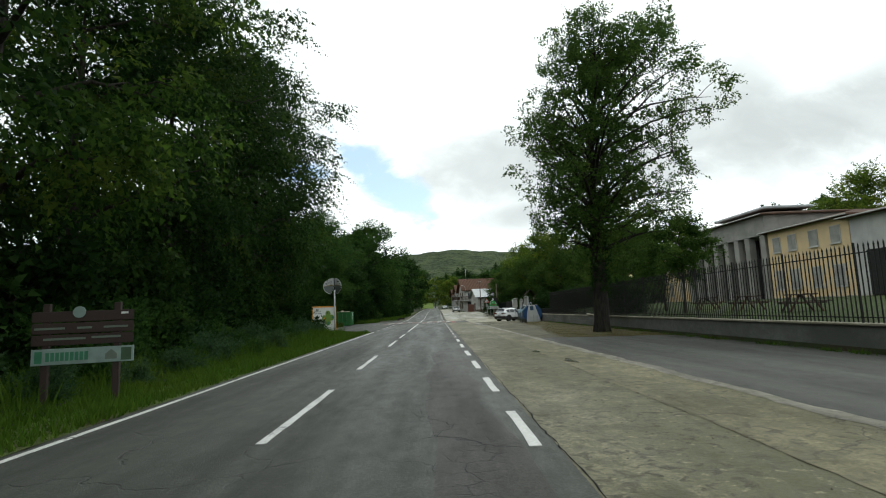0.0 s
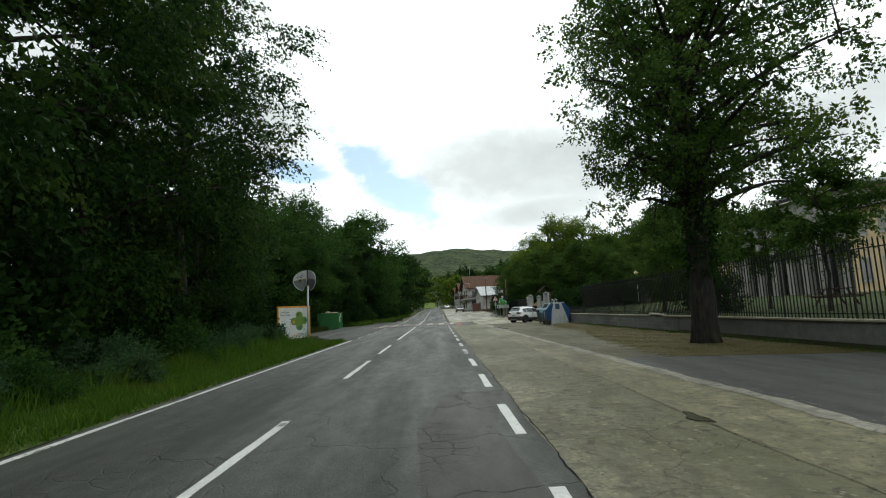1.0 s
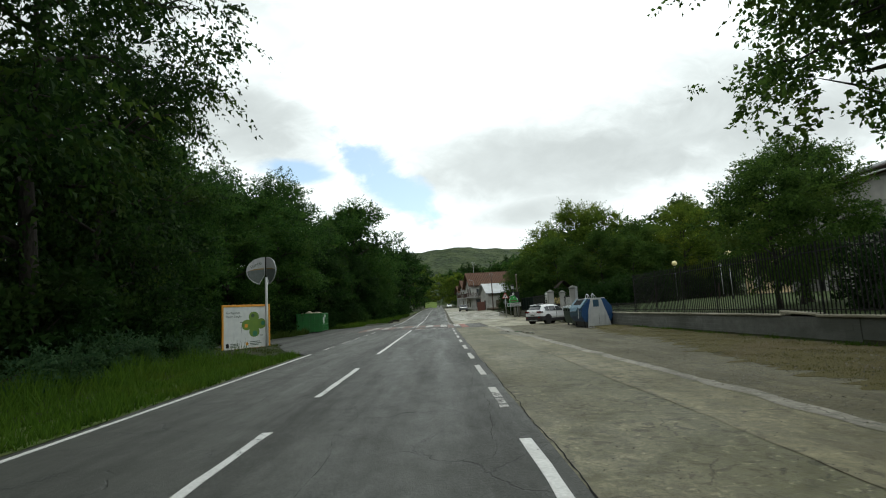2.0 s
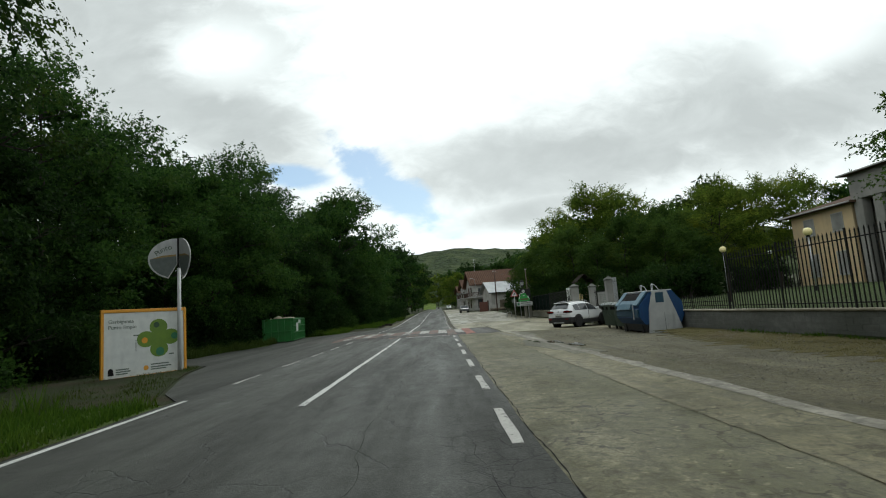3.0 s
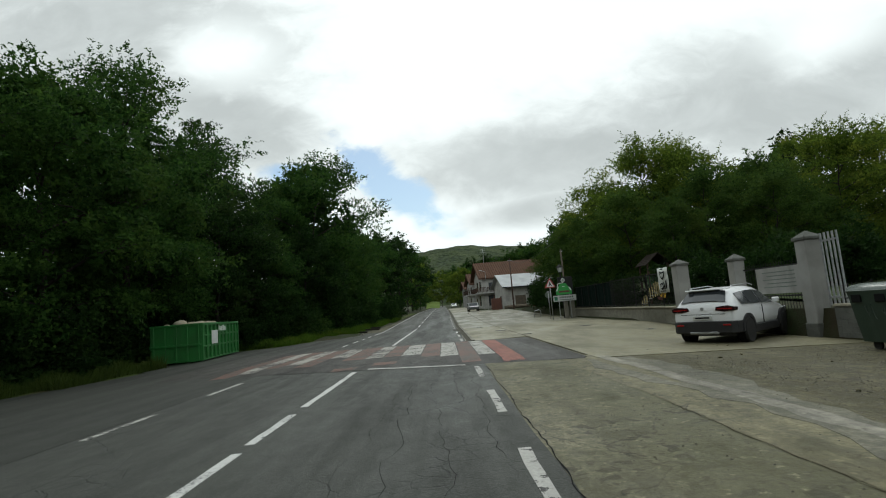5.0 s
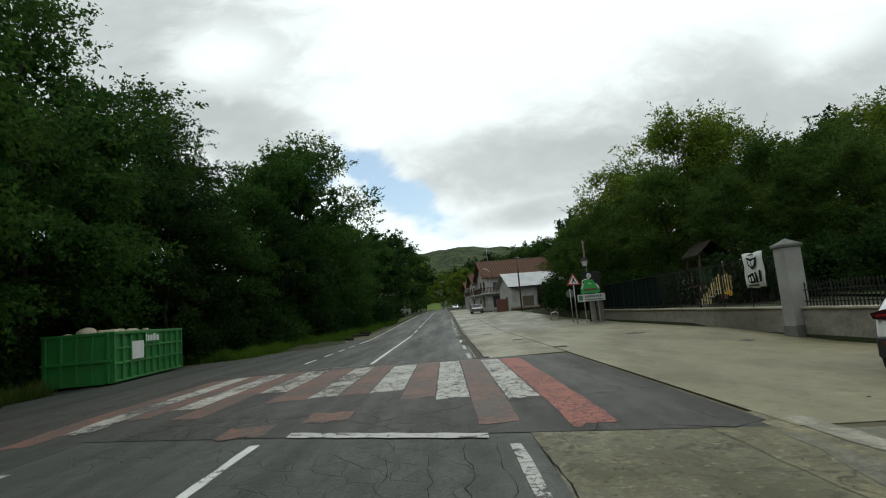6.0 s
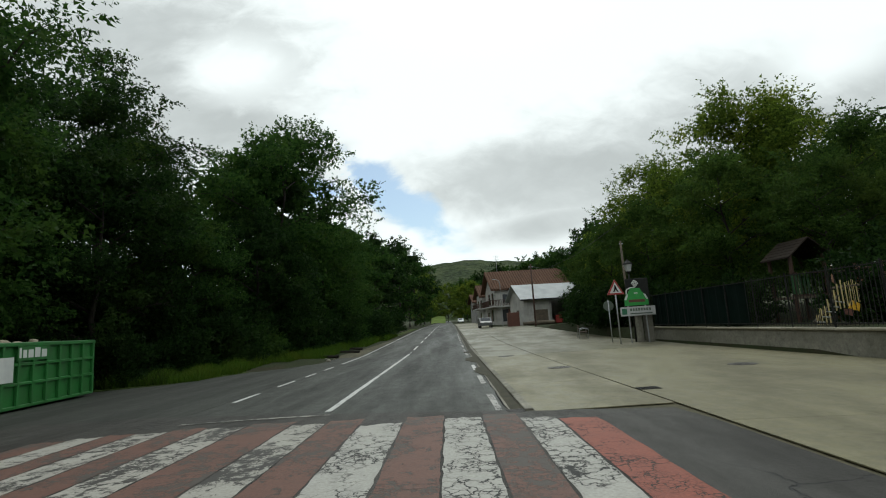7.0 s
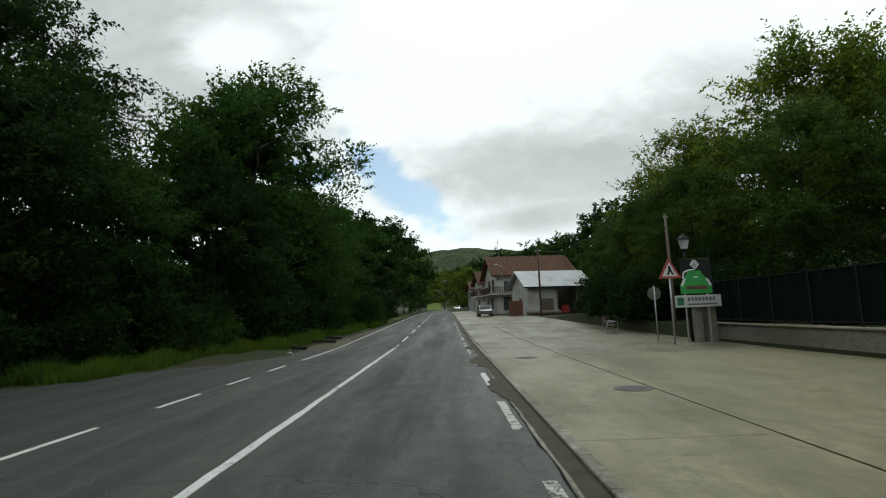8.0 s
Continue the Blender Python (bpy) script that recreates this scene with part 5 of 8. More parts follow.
for x, y, s, k in ((-11.2, 136, 0.95, 1), (-10.6, 147, 1.0, 0), (-10.2, 159, 1.14, 1), (-9.4, 173, 1.18, 0), (-8.6, 188, 1.2, 1), (-8.3, 205, 1.2, 0), (-8.2, 226, 1.25, 2), (-8.0, 250, 1.3, 2), (-24, 52, 0.95, 0), (-25, 61, 1.0, 1), (-23, 69, 1.0, 0), (-24, 78, 1.05, 1), (-26, 86, 1.2, 0),
                   (-19, 112, 1.25, 1), (-19.5, 105, 0.7, 0), (-15.5, 111.5, 1.12, 0), (-18, 122, 1.2, 0), (-17, 134, 1.2, 1), (-17, 150, 1.2, 0), (-17, 170, 1.2, 1), (-17, 192, 1.2, 0), (-30, 56, 1.0, 0), (-31, 70, 1.05, 1), (-32, 84, 1.2, 0), (-29, 100, 1.25, 1)):
    plant(back, x, y, s, k, W_L)
# undergrowth under the trees
rnd = random.Random(77)
for y in span(-8, 42, 2.3):
    plant(bush, -8.2 - rnd.uniform(0, 1.2), y + rnd.uniform(-0.6, 0.6), rnd.uniform(0.7, 1.05), rnd.choice((0, 0, 1)), W_L)
    if y < 27:
        plant(bush, -6.85 - rnd.uniform(0, 0.5), y + rnd.uniform(-0.9, 0.9), rnd.uniform(0.42, 0.7), rnd.choice((0, 1, 1)), W_L)
    plant(bush, -10.6 - rnd.uniform(0, 1.5), y + rnd.uniform(-0.8, 0.8), rnd.uniform(1.15, 1.6) * (1.0 if y < 29 else 0.72), 2, W_L)
for x, y in ((-13, 47.5), (-14.5, 53.5), (-15.5, 57.6), (-17.5, 61), (-17, 64), (-15.5, 68), (-15.5, 71.5), (-16.8, 75), (-17, 79), (-16.6, 83), (-13.8, 86.5), (-12.4, 89.5), (-11.2, 92.5), (-10.4, 96), (-9.6, 100), (-9.0, 104), (-8.6, 108), (-8.2, 112), (-7.9, 117), (-7.6, 122), (-7.6, 128), (-7.4, 135)):
    plant(bush, x, y, rnd.uniform(0.8, 1.15), rnd.choice((0, 2, 2)), W_L)
    plant(bush, x - 2.4, y + 1.0, rnd.uniform(1.0, 1.4), 2, W_L)
for y in span(44, 122, 4.2):
    plant(bush, -22.5 - rnd.uniform(0, 2.5), y, rnd.uniform(1.7, 2.3), 2, W_L)
# trees behind the playground and the houses
for x, y, s, k in ((17.0, 93.0, 0.78, 1), (21.5, 98.5, 1.02, 0), (26.5, 99, 1.0, 0), (32, 101, 0.96, 1), (37, 98, 0.98, 0), (43, 97, 0.95, 0), (49, 100, 1.0, 0), (14.6, 98.5, 0.66, 1), (14.0, 104, 0.6, 1), (18.5, 107, 0.9, 0), (22.5, 90, 0.8, 1), (28, 91, 0.86, 1), (34, 91, 0.85, 0), (14.6, 112, 0.55, 1), (60, 71, 1.15, 0), (66, 63, 1.2, 1), (71, 56, 1.2, 0), (77, 46, 1.2, 1), (57, 76, 1.0, 1), (18.2, 87, 0.58, 1), (25, 85.5, 0.66, 1), (29.5, 87.5, 0.56, 1), (13.9, 42.5, 0.46, 1), (16.6, 45.0, 0.58, 1), (18.2, 46.8, 0.62, 1)):
    plant(light, x, y, s, k, W_R)
for x, y, s, k in ((24, 108, 0.9, 1), (20, 116, 0.8, 1), (56, 98, 0.95, 1), (63, 94, 1.0, 0), (72, 86, 1.0, 1), (26, 120, 0.95, 0), (33, 112, 1.0, 1), (42, 108, 1.05, 0), (75, 66, 1.2, 1), (64, 80, 1.1, 1), (84, 50, 1.2, 0)):
    plant(back, x, y, s, k, W_R)
for x, y, s, k in ((22.5, 166, 0.98, 1), (17, 168, 0.9, 1), (12.5, 176, 0.8, 0), (26.5, 158, 1.05, 1), (30, 160, 1.15, 0), (36, 150, 1.0, 1), (28, 175, 0.95, 1), (24, 190, 1.0, 0), (40, 170, 1.1, 1), (23, 134, 0.75, 1), (27, 140, 0.9, 0), (23.5, 126, 0.8, 0), (48, 150, 1.2, 1), (58, 140, 1.2, 0), (24, 230, 1.0, 0), (7.5, 248, 1.0, 2), (9.5, 262, 1.15, 2), (5.0, 278, 1.1, 2), (12, 285, 1.3, 1), (-5.5, 285, 1.2, 2), (0.5, 305, 1.3, 2), (-12, 275, 1.3, 1), (7, 310, 1.4, 1), (-8, 312, 1.4, 0), (17, 300, 1.4, 0), (14, 222, 0.7, 2)):
    plant(back, x, y, s, k, "far trees")
for x, y, s in ((13.4, 94.5, 0.8), (13.2, 97.5, 0.9), (12.8, 101, 0.9), (12.6, 105, 0.95), (13.2, 109, 0.9), (14.2, 113, 0.9), (14.5, 88, 0.7), (16, 81, 0.8), (20, 78, 1.0), (19, 83, 1.0), (24, 80, 1.1), (14, 92.8, 0.75), (26.5, 83, 1.0), (34, 86, 1.0), (38, 90, 1.0)):
    plant(bush, x, y, s * 1.15, 2, W_R)

# the single tall tree by the wall


def lone_tree():
    """A straight dark trunk, limbs that climb steeply and fork, and a tall rounded crown with gaps."""
    rnd = random.Random(64)
    t = thing("tree", pose(9.75, 30.2, 0, 0, 1.6, 0), "tall open-crowned broadleaf tree with dark ivy-grown trunk beside the wall", "tree")
    bm = B()
    stem = [Vector(p) for p in ((0, 0, -0.3), (0, 0, 0.25), (0.0, 0, 1.5), (0.0, 0.05, 4.0), (-0.1, 0.1, 7.0), (-0.2, 0.1, 10.0), (0.1, 0.0, 12.6), (0.4, 0.0, 15.4))]
    bent(bm, stem, [0.48, 0.42, 0.40, 0.38, 0.34, 0.25, 0.14, 0.05], 14)
    for k in range(7):  # root flare
        a = k * 0.9 + 0.2
        bent(bm, [(0.28 * math.cos(a), 0.28 * math.sin(a), 0.6), (0.36 * math.cos(a), 0.36 * math.sin(a), 0.14), (0.5 * math.cos(a), 0.5 * math.sin(a), -0.1)], [0.15, 0.13, 0.05], 7)
    clumps = []

    def stem_at(z):
        for p, q in zip(stem, stem[1:]):
            if p.z <= z <= q.z:
                return p.lerp(q, (z - p.z) / (q.z - p.z))
        return stem[-1].copy()

    def reach(z):
        return float(np.interp(z, [4.2, 5.5, 8.0, 10.5, 13.0, 15.0, 16.2, 17.2], [1.6, 3.0, 4.5, 5.1, 5.3, 4.7, 3.4, 1.4]))

    def tuft(p, c):
        for k in range(5):
            d = Vector((rnd.gauss(0, 1), rnd.gauss(0, 1), rnd.gauss(0, 0.9))) * c * 0.9
            e = c * rnd.uniform(0.3, 0.6)
            clumps.append((p.x + d.x, p.y + d.y, p.z + d.z, e * 1.15, e * 1.15, e))

    n = 64
    for i in range(n):
        v = (i + 0.5) / n
        z0 = 4.2 + 11.0 * v ** 1.1
        ang = i * 2.4 + rnd.uniform(-0.35, 0.35)
        top = min(16.7, z0 + rnd.uniform(0.5, 1.0) * (2.0 + 3.2 * v))
        w = reach(top) * rnd.uniform(0.72, 1.0) * (1.05 + 0.33 * math.cos(ang))
        d = Vector((math.cos(ang), math.sin(ang), 0))
        p0 = stem_at(z0)
        end = stem_at(min(top, 15.3)) + d * w
        end.z = top - (0.4 if v < 0.15 else 0.0)
        mid_ = p0.lerp(end, 0.5) + Vector((0, 0, 0.25 * w * 0.4))
        r0 = 0.15 * (1 - 0.6 * v)
        bent(bm, [p0, p0.lerp(mid_, 0.5) + Vector((0, 0, 0.1)), mid_, mid_.lerp(end, 0.55) + Vector((0, 0, 0.12)), end], [r0, r0 * 0.8, r0 * 0.6, r0 * 0.35, 0.012], 6)
        tuft(end, 0.75)
        for k in range(5):
            q = p0.lerp(mid_, rnd.uniform(0.5, 1.0)) if k < 2 else mid_.lerp(end, rnd.uniform(0.1, 0.9))
            e = q + Vector((rnd.gauss(0, 1), rnd.gauss(0, 1), rnd.gauss(0.35, 0.8))) * 0.8
            bent(bm, [q, q.lerp(e, 0.5) + Vector((0, 0, 0.08)), e], [r0 * 0.3, r0 * 0.2, 0.008], 4)
            if rnd.random() > 0.25:
                tuft(e, rnd.uniform(0.4, 0.75))
    part("trunk", bm, "bark_dark", t, "nearly black furrowed trunk and limbs", True)
    me = leaf_mesh("crown", clumps, 74000, 0.125, 64, 0.25, 0.05, 500, 0.6, 0.25, True)
    me.materials.append(M["leaf_plane"])
    new("crown", me).parent = t
    # ivy on the lower trunk
    ivy = [(0.4 * math.cos(k * 2.4) + 0.02 * z, 0.4 * math.sin(k * 2.4), z, 0.22, 0.22, 0.4) for k, z in enumerate(span(2.2, 8.0, 0.12))]
    me = leaf_mesh("ivy", ivy, 5000, 0.11, 9, 0.3, 0)
    me.materials.append(M["leaf_shaded"])
    tagged(new("ivy", me), "dark ivy leaves").parent = t


lone_tree()
young = make_tree(6.6, 2.2, 3.2, 35, 9000, 0.13, "leaf_plane", 0.1, 0.02, 0.12, "young light green tree with a clear stem on the lawn", 11, core=0.05, split=7, sprays=300, length=0.8, sag=0.2)
for x, y, s_ in ((14.9, 31.2, 0.84), (16.2, 36.5, 0.74)):
    plant([young], x, y, s_, 0, "young trees on the lawn")
plant(bush, 13.4, 37.0, 0.8, 2)

# grass bank at the road's end; its sunlight is painted as a brighter green
M["meadow"] = mat_grass_ground("meadow", (0.12, 0.18, 0.04), (0.16, 0.21, 0.05), (0.11, 0.16, 0.04))
bm = B()
rows = [[bm.verts.new((x, y, rise(y) + 0.02 + 2.6 * k / 6 + 0.3 * math.sin(x * 0.7 + y))) for x in span(-6.2, -0.6, 0.8)] for k, y in enumerate(span(262, 274, 2.0))]
for a, b in zip(rows, rows[1:]):
    for i in range(len(a) - 1):
        bm.faces.new((a[i], a[i + 1], b[i + 1], b[i]))
solid("meadow", bm, "meadow", "mown grass bank where the road bends away, sunlight put into its green", "grass")

# ---- wooded hill at the end of the valley ----


def hill_sheet(name, pts, y, depth, label, seed, canopy=6.0, step=14):
    """A wooded ridge: a canopy-bumped sheet between ridge heights."""
    bm = B()
    xs = span(pts[0][0], pts[-1][0], step)
    rows = []
    for j in range(15):
        v = j / 14
        row = []
        for x in xs:
            h = float(np.interp(x, [p[0] for p in pts], [p[1] for p in pts]))
            yy = y - depth * (1 - v)
            q = Vector((x * 0.03, yy * 0.03, seed))
            z = h * (v ** 0.8) + canopy * (noise.noise(q * 2.1) + 0.7 * noise.noise(q * 5.3)) * min(1, v * 4) - 2
            row.append(bm.verts.new((x + 5 * noise.noise(q * 3), yy, z)))
        rows.append(row)
    for a, b in zip(rows, rows[1:]):
        for i in range(len(xs) - 1):
            bm.faces.new((a[i], a[i + 1], b[i + 1], b[i]))
    return solid(name, bm, "hill", label, "hill", "structure", smooth=False)


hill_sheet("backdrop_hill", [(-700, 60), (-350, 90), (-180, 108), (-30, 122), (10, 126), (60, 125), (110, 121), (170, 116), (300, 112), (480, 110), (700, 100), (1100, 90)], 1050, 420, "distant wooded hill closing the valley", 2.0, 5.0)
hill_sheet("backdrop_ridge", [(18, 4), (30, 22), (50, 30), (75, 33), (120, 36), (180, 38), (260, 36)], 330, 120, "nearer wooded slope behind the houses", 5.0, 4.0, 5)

# ---- car ----


def make_car():
    c = thing("car", pose(9.96, 65.9, 0.012 - dip(9.8, 65.9), 0, 0, 38.5) @ Matrix.Diagonal((1, 1, 1.06, 1)), "white compact crossover car with black cladding parked before the gate", "car")
    st = [(-2.07, 0.52, 0.74, 0.84, 0.74, 0.66), (-2.03, 0.42, 0.88, 1.06, 0.85, 0.74), (-1.9, 0.36, 0.97, 1.16, 0.885, 0.69), (-1.6, 0.34, 1.0, 1.42, 0.895, 0.60), (-1.0, 0.33, 0.98, 1.49, 0.89, 0.60), (-0.2, 0.33, 0.96, 1.51, 0.885, 0.60),
          (0.35, 0.33, 0.95, 1.44, 0.885, 0.58), (0.7, 0.33, 0.94, 1.22, 0.885, 0.63), (1.05, 0.33, 0.93, 1.01, 0.885, 0.74), (1.5, 0.34, 0.86, 0.95, 0.88, 0.72), (1.9, 0.38, 0.75, 0.85, 0.82, 0.64), (2.07, 0.46, 0.62, 0.68, 0.66, 0.5)]
    bm = B()
    rings = []
    for x, zl, zb, zt, w, rw in st:
        half = [(w * 0.88, zl), (w, zl + 0.14), (w, (zl + zb) / 2 + 0.05), (w * 0.975, zb), (rw + 0.03, zt - 0.05), (rw * 0.86, zt), (0, zt + 0.012)]
        rings.append([bm.verts.new((x, y, z)) for y, z in half] + [bm.verts.new((x, -y, z)) for y, z in half[-2::-1]])
    for a, b in zip(rings, rings[1:]):
        for k in range(len(a) - 1):
            bm.faces.new((a[k], a[k + 1], b[k + 1], b[k]))
        bm.faces.new((a[-1], a[0], b[0], b[-1]))
    bm.faces.new(rings[0][::-1])
    bm.faces.new(rings[-1])
    body = part("body", bm, "car_white", c, "glossy white bodywork", True)
    sub = body.modifiers.new("round", "SUBSURF")
    sub.levels = sub.render_levels = 1

    def at(x):
        for p, q in zip(st, st[1:]):
            if p[0] <= x <= q[0]:
                f = (x - p[0]) / (q[0] - p[0])
                return [a + (b - a) * f for a, b in zip(p, q)]
        return st[-1]

    for s in (1, -1):
        for x0, x1, name in ((-1.5, -1.02, "quarter_window"), (-0.96, -0.22, "side_window"), (-0.14, 0.72, "side_window")):
            bm = B()
            lo, hi = [], []
            for i in range(7):
                x = x0 + (x1 - x0) * i / 6
                _, zl, zb, zt, w, rw = at(x)
                lo.append(bm.verts.new((x, s * (w * 0.975 + 0.004), zb + 0.03)))
                f = 0.82
                hi.append(bm.verts.new((x, s * (w * 0.975 * (1 - f) + (rw + 0.03) * f + 0.006), zb + (zt - 0.05 - zb) * f)))
            for k in range(6):
                bm.faces.new((lo[k], lo[k + 1], hi[k + 1], hi[k]))
            ob = part(name, bm, "glass", c)
            ob.modifiers.new("thick", "SOLIDIFY").thickness = 0.012
        part("mirror", box(B(), 0.62, 0.78, s * 0.88 if s > 0 else -1.05, s * 1.05 if s > 0 else -0.88, 0.95, 1.1, 0.03), "car_white", c)
        part("roof_rail", bent(B(), [(-1.45, s * 0.56, 1.45), (-1.3, s * 0.57, 1.52), (-0.2, s * 0.57, 1.555), (0.2, s * 0.56, 1.5)], [0.015] * 4, 6), "steel", c)
        lamp = part("tail_lamp", slab(B(), [(s * 0.36, 0.90), (s * 0.6, 0.86), (s * 0.86, 0.88), (s * 0.885, 0.97), (s * 0.7, 1.02), (s * 0.4, 0.99)], -2.07, -1.82, "x"), "tail", c, "dark smoked tail lamp")
        part("lens", slab(B(), [(s * 0.42, 0.935), (s * 0.82, 0.915), (s * 0.82, 0.945), (s * 0.42, 0.96)], -2.078, -2.07, "x"), "tail_red", lamp, "red lens strip")
        part("reflector", box(B(), -2.125, -2.1, min(s * 0.55, s * 0.76), max(s * 0.55, s * 0.76), 0.5, 0.545, 0.005), "tail_red", c)
        part("door_seam", box(B(), -0.19, -0.175, min(s * 0.875, s * 0.896), max(s * 0.875, s * 0.896), 0.42, 0.95), "car_black", c)
        part("door_handle", box(B(), -0.42, -0.24, min(s * 0.885, s * 0.91), max(s * 0.885, s * 0.91), 0.86, 0.885, 0.006), "car_white", c)
        part("head_lamp", box(B(), 1.78, 1.98, min(s * 0.5, s * 0.8), max(s * 0.5, s * 0.8), 0.68, 0.8, 0.02), "glass", c)
        part("sill", box(B(), -0.95, 0.95, min(s * 0.83, s * 0.9), max(s * 0.83, s * 0.905), 0.22, 0.46, 0.03), "car_black", c, "black plastic sill")
        for x in (-1.29, 1.29):
            bm = B()
            ring = [(x + 0.45 * math.cos(a), 0.33 + 0.44 * math.sin(a)) for a in [math.pi * i / 14 for i in range(15)]]
            ring += [(x + 0.35 * math.cos(a), 0.33 + 0.35 * math.sin(a)) for a in [math.pi * (14 - i) / 14 for i in range(15)]]
            slab(bm, ring, s * 0.84, s * 0.93, "y")
            part("wheel_arch", bm, "car_black", c, "black plastic wheel arch")
            wheel = new("wheel")
            wheel.parent = c
            wheel.matrix_local = pose(x, s * 0.84, 0.335, 90 * s, 0, 0)
            part("wheel_well", slab(B(), circle(0.37, 24, x, 0.34), min(s * 0.7, s * 0.889), max(s * 0.7, s * 0.889), "y"), "black", c)
            part("tyre", lathe(B(), [(0.2, -0.1), (0.31, -0.1), (0.335, -0.07), (0.335, 0.07), (0.31, 0.1), (0.2, 0.1)], 28), "rubber", wheel)
            bm = lathe(B(), [(0.205, -0.06), (0.205, 0.05)], 20)
            part("rim_well", bm, "car_black", wheel)
            bm = B()
            for k in range(5):
                a = k * 1.2566
                for sp in (-0.16, 0.16):
                    tube(bm, (0.05 * math.cos(a), 0.05 * math.sin(a), -0.07), (0.2 * math.cos(a + sp), 0.2 * math.sin(a + sp), -0.065), 0.018, n=5)
            lathe(bm, [(0.06, -0.09), (0.06, -0.06)], 10)
            part("rim", bm, "rim", wheel)
    for x0, x1, name in ((-1.93, -1.6, "rear_window"), (0.42, 1.0, "windscreen")):
        bm = B()
        ends = []
        for x in (x0, x1):
            _, zl, zb, zt, w, rw = at(x)
            ends.append([bm.verts.new((x + (-0.05 if x < 0 else 0.03), y, zt + 0.02 - (0.04 if abs(y) > 0.45 else 0.0))) for y in (-rw * 0.9, -0.3, 0, 0.3, rw * 0.9)])
        for k in range(4):
            bm.faces.new((ends[0][k], ends[0][k + 1], ends[1][k + 1], ends[1][k]))
        ob = part(name, bm, "glass", c)
        ob.modifiers.new("thick", "SOLIDIFY").thickness = 0.014
    part("spoiler", box(B(), -1.78, -1.5, -0.56, 0.56, 1.43, 1.475, 0.02), "car_white", c)
    bm = slab(B(), [(-1.62, -0.905), (-2.0, -0.885), (-2.1, -0.74), (-2.12, 0), (-2.1, 0.74), (-2.0, 0.885), (-1.62, 0.905)], 0.3, 0.62)
    bmesh.ops.bevel(bm, geom=list(bm.edges), offset=0.025, segments=1, affect="EDGES")
    part("bumper", bm, "car_black", c, "deep black plastic rear bumper")
    bm = slab(B(), [(1.62, -0.9), (2.0, -0.85), (2.1, -0.6), (2.1, 0.6), (2.0, 0.85), (1.62, 0.9)], 0.26, 0.5)
    part("bumper", bm, "car_black", c, "black plastic front bumper")
    part("tailgate_seam", box(B(), -2.07, -2.05, -0.62, 0.62, 0.80, 0.812), "car_black", c)
    part("wiper", tube(B(), (-1.95, 0.0, 1.16), (-1.86, 0.42, 1.2), 0.012, n=5), "car_black", c)
    part("underside", box(B(), -1.85, 1.85, -0.72, 0.72, 0.22, 0.36), "car_black", c)
    part("skid_plate", box(B(), -2.12, -2.0, -0.4, 0.4, 0.28, 0.36, 0.02), "steel", c)
    plate = part("number_plate", box(B(), -2.11, -2.06, -0.26, 0.26, 0.66, 0.77, 0.004), "white", c, "white plate with a plain dark bar")
    part("bar", box(B(), -2.114, -2.111, -0.2, 0.2, 0.695, 0.735), "black", plate)
    part("badge", slab(B(), circle(0.045, 14, 0, 0.95), -2.075, -2.05, "x"), "steel", c)
    return c


make_car()

# ---- recycling containers ----


def wheeled_bin(x, y, rz, label):
    b = thing("wheeled_bin", pose(x, y, 0.005 - dip(x, y), 0, 0, rz) @ Matrix.Diagonal((1, 1, 1.12, 1)), label, "bin", "wheeled bins")
    bm = B()
    rows = []
    for z, w, d in ((0.16, 0.66, 0.42), (0.5, 0.7, 0.47), (1.05, 0.76, 0.53), (1.15, 0.78, 0.55)):
        rows.append([bm.verts.new((sx * w, sy * d, z)) for sx, sy in ((-1, -1), (-0.4, -1.04), (0.4, -1.04), (1, -1), (1, 1), (0.4, 1.04), (-0.4, 1.04), (-1, 1))])
    for a, c in zip(rows, rows[1:]):
        for k in range(8):
            bm.faces.new((a[k], a[(k + 1) % 8], c[(k + 1) % 8], c[k]))
    bm.faces.new(rows[0][::-1])
    bm.faces.new(rows[-1])
    part("body", bm, "bin_green", b, "dark green plastic body")
    bm = B()
    n = 9
    rows = []
    for i in range(n):
        a = math.pi * i / (n - 1)
        rows.append([bm.verts.new((x_, -0.54 * math.cos(a), 1.16 + 0.13 * math.sin(a) ** 0.7)) for x_ in (-0.79, -0.4, 0, 0.4, 0.79)])
    for a, c in zip(rows, rows[1:]):
        for k in range(4):
            bm.faces.new((a[k], a[k + 1], c[k + 1], c[k]))
    bm.faces.new([r[0] for r in rows])
    bm.faces.new([r[-1] for r in rows][::-1])
    part("lid", bm, "bin_lid", b, "rounded lid", True)
    part("rim", box(B(), -0.8, 0.8, -0.57, 0.57, 1.13, 1.165, 0.012), "bin_lid", b)
    for k in range(-2, 3):
        part("rib", box(B(), k * 0.28 - 0.025, k * 0.28 + 0.025, -0.575, -0.46, 0.35, 1.05, 0.01), "bin_green", b)
    for s in (-1, 1):
        part("handle", tube(B(), (s * 0.76, 0, 1.0), (s * 0.86, 0, 1.0), 0.03), "rubber", b)
    for sx in (-1, 1):
        for sy in (-1, 1):
            w = new("wheel")
            w.parent = b
            w.location = (sx * 0.45, sy * 0.3, 0.1)
            part("tyre", slab(B(), circle(0.1, 16), -0.025, 0.025, "y"), "rubber", w)
            part("fork", box(B(), -0.03, 0.03, -0.04, 0.04, 0.06, 0.13, 0.005), "steel", w)
    return b


def scrawl(parent, pts, r=0.005):
    """A sprayed line: a thin flat tube along points on a face."""
    part("sprayed_line", bent(B(), pts, [r] * len(pts), 5), "spray", parent, "pale sprayed scrawl")


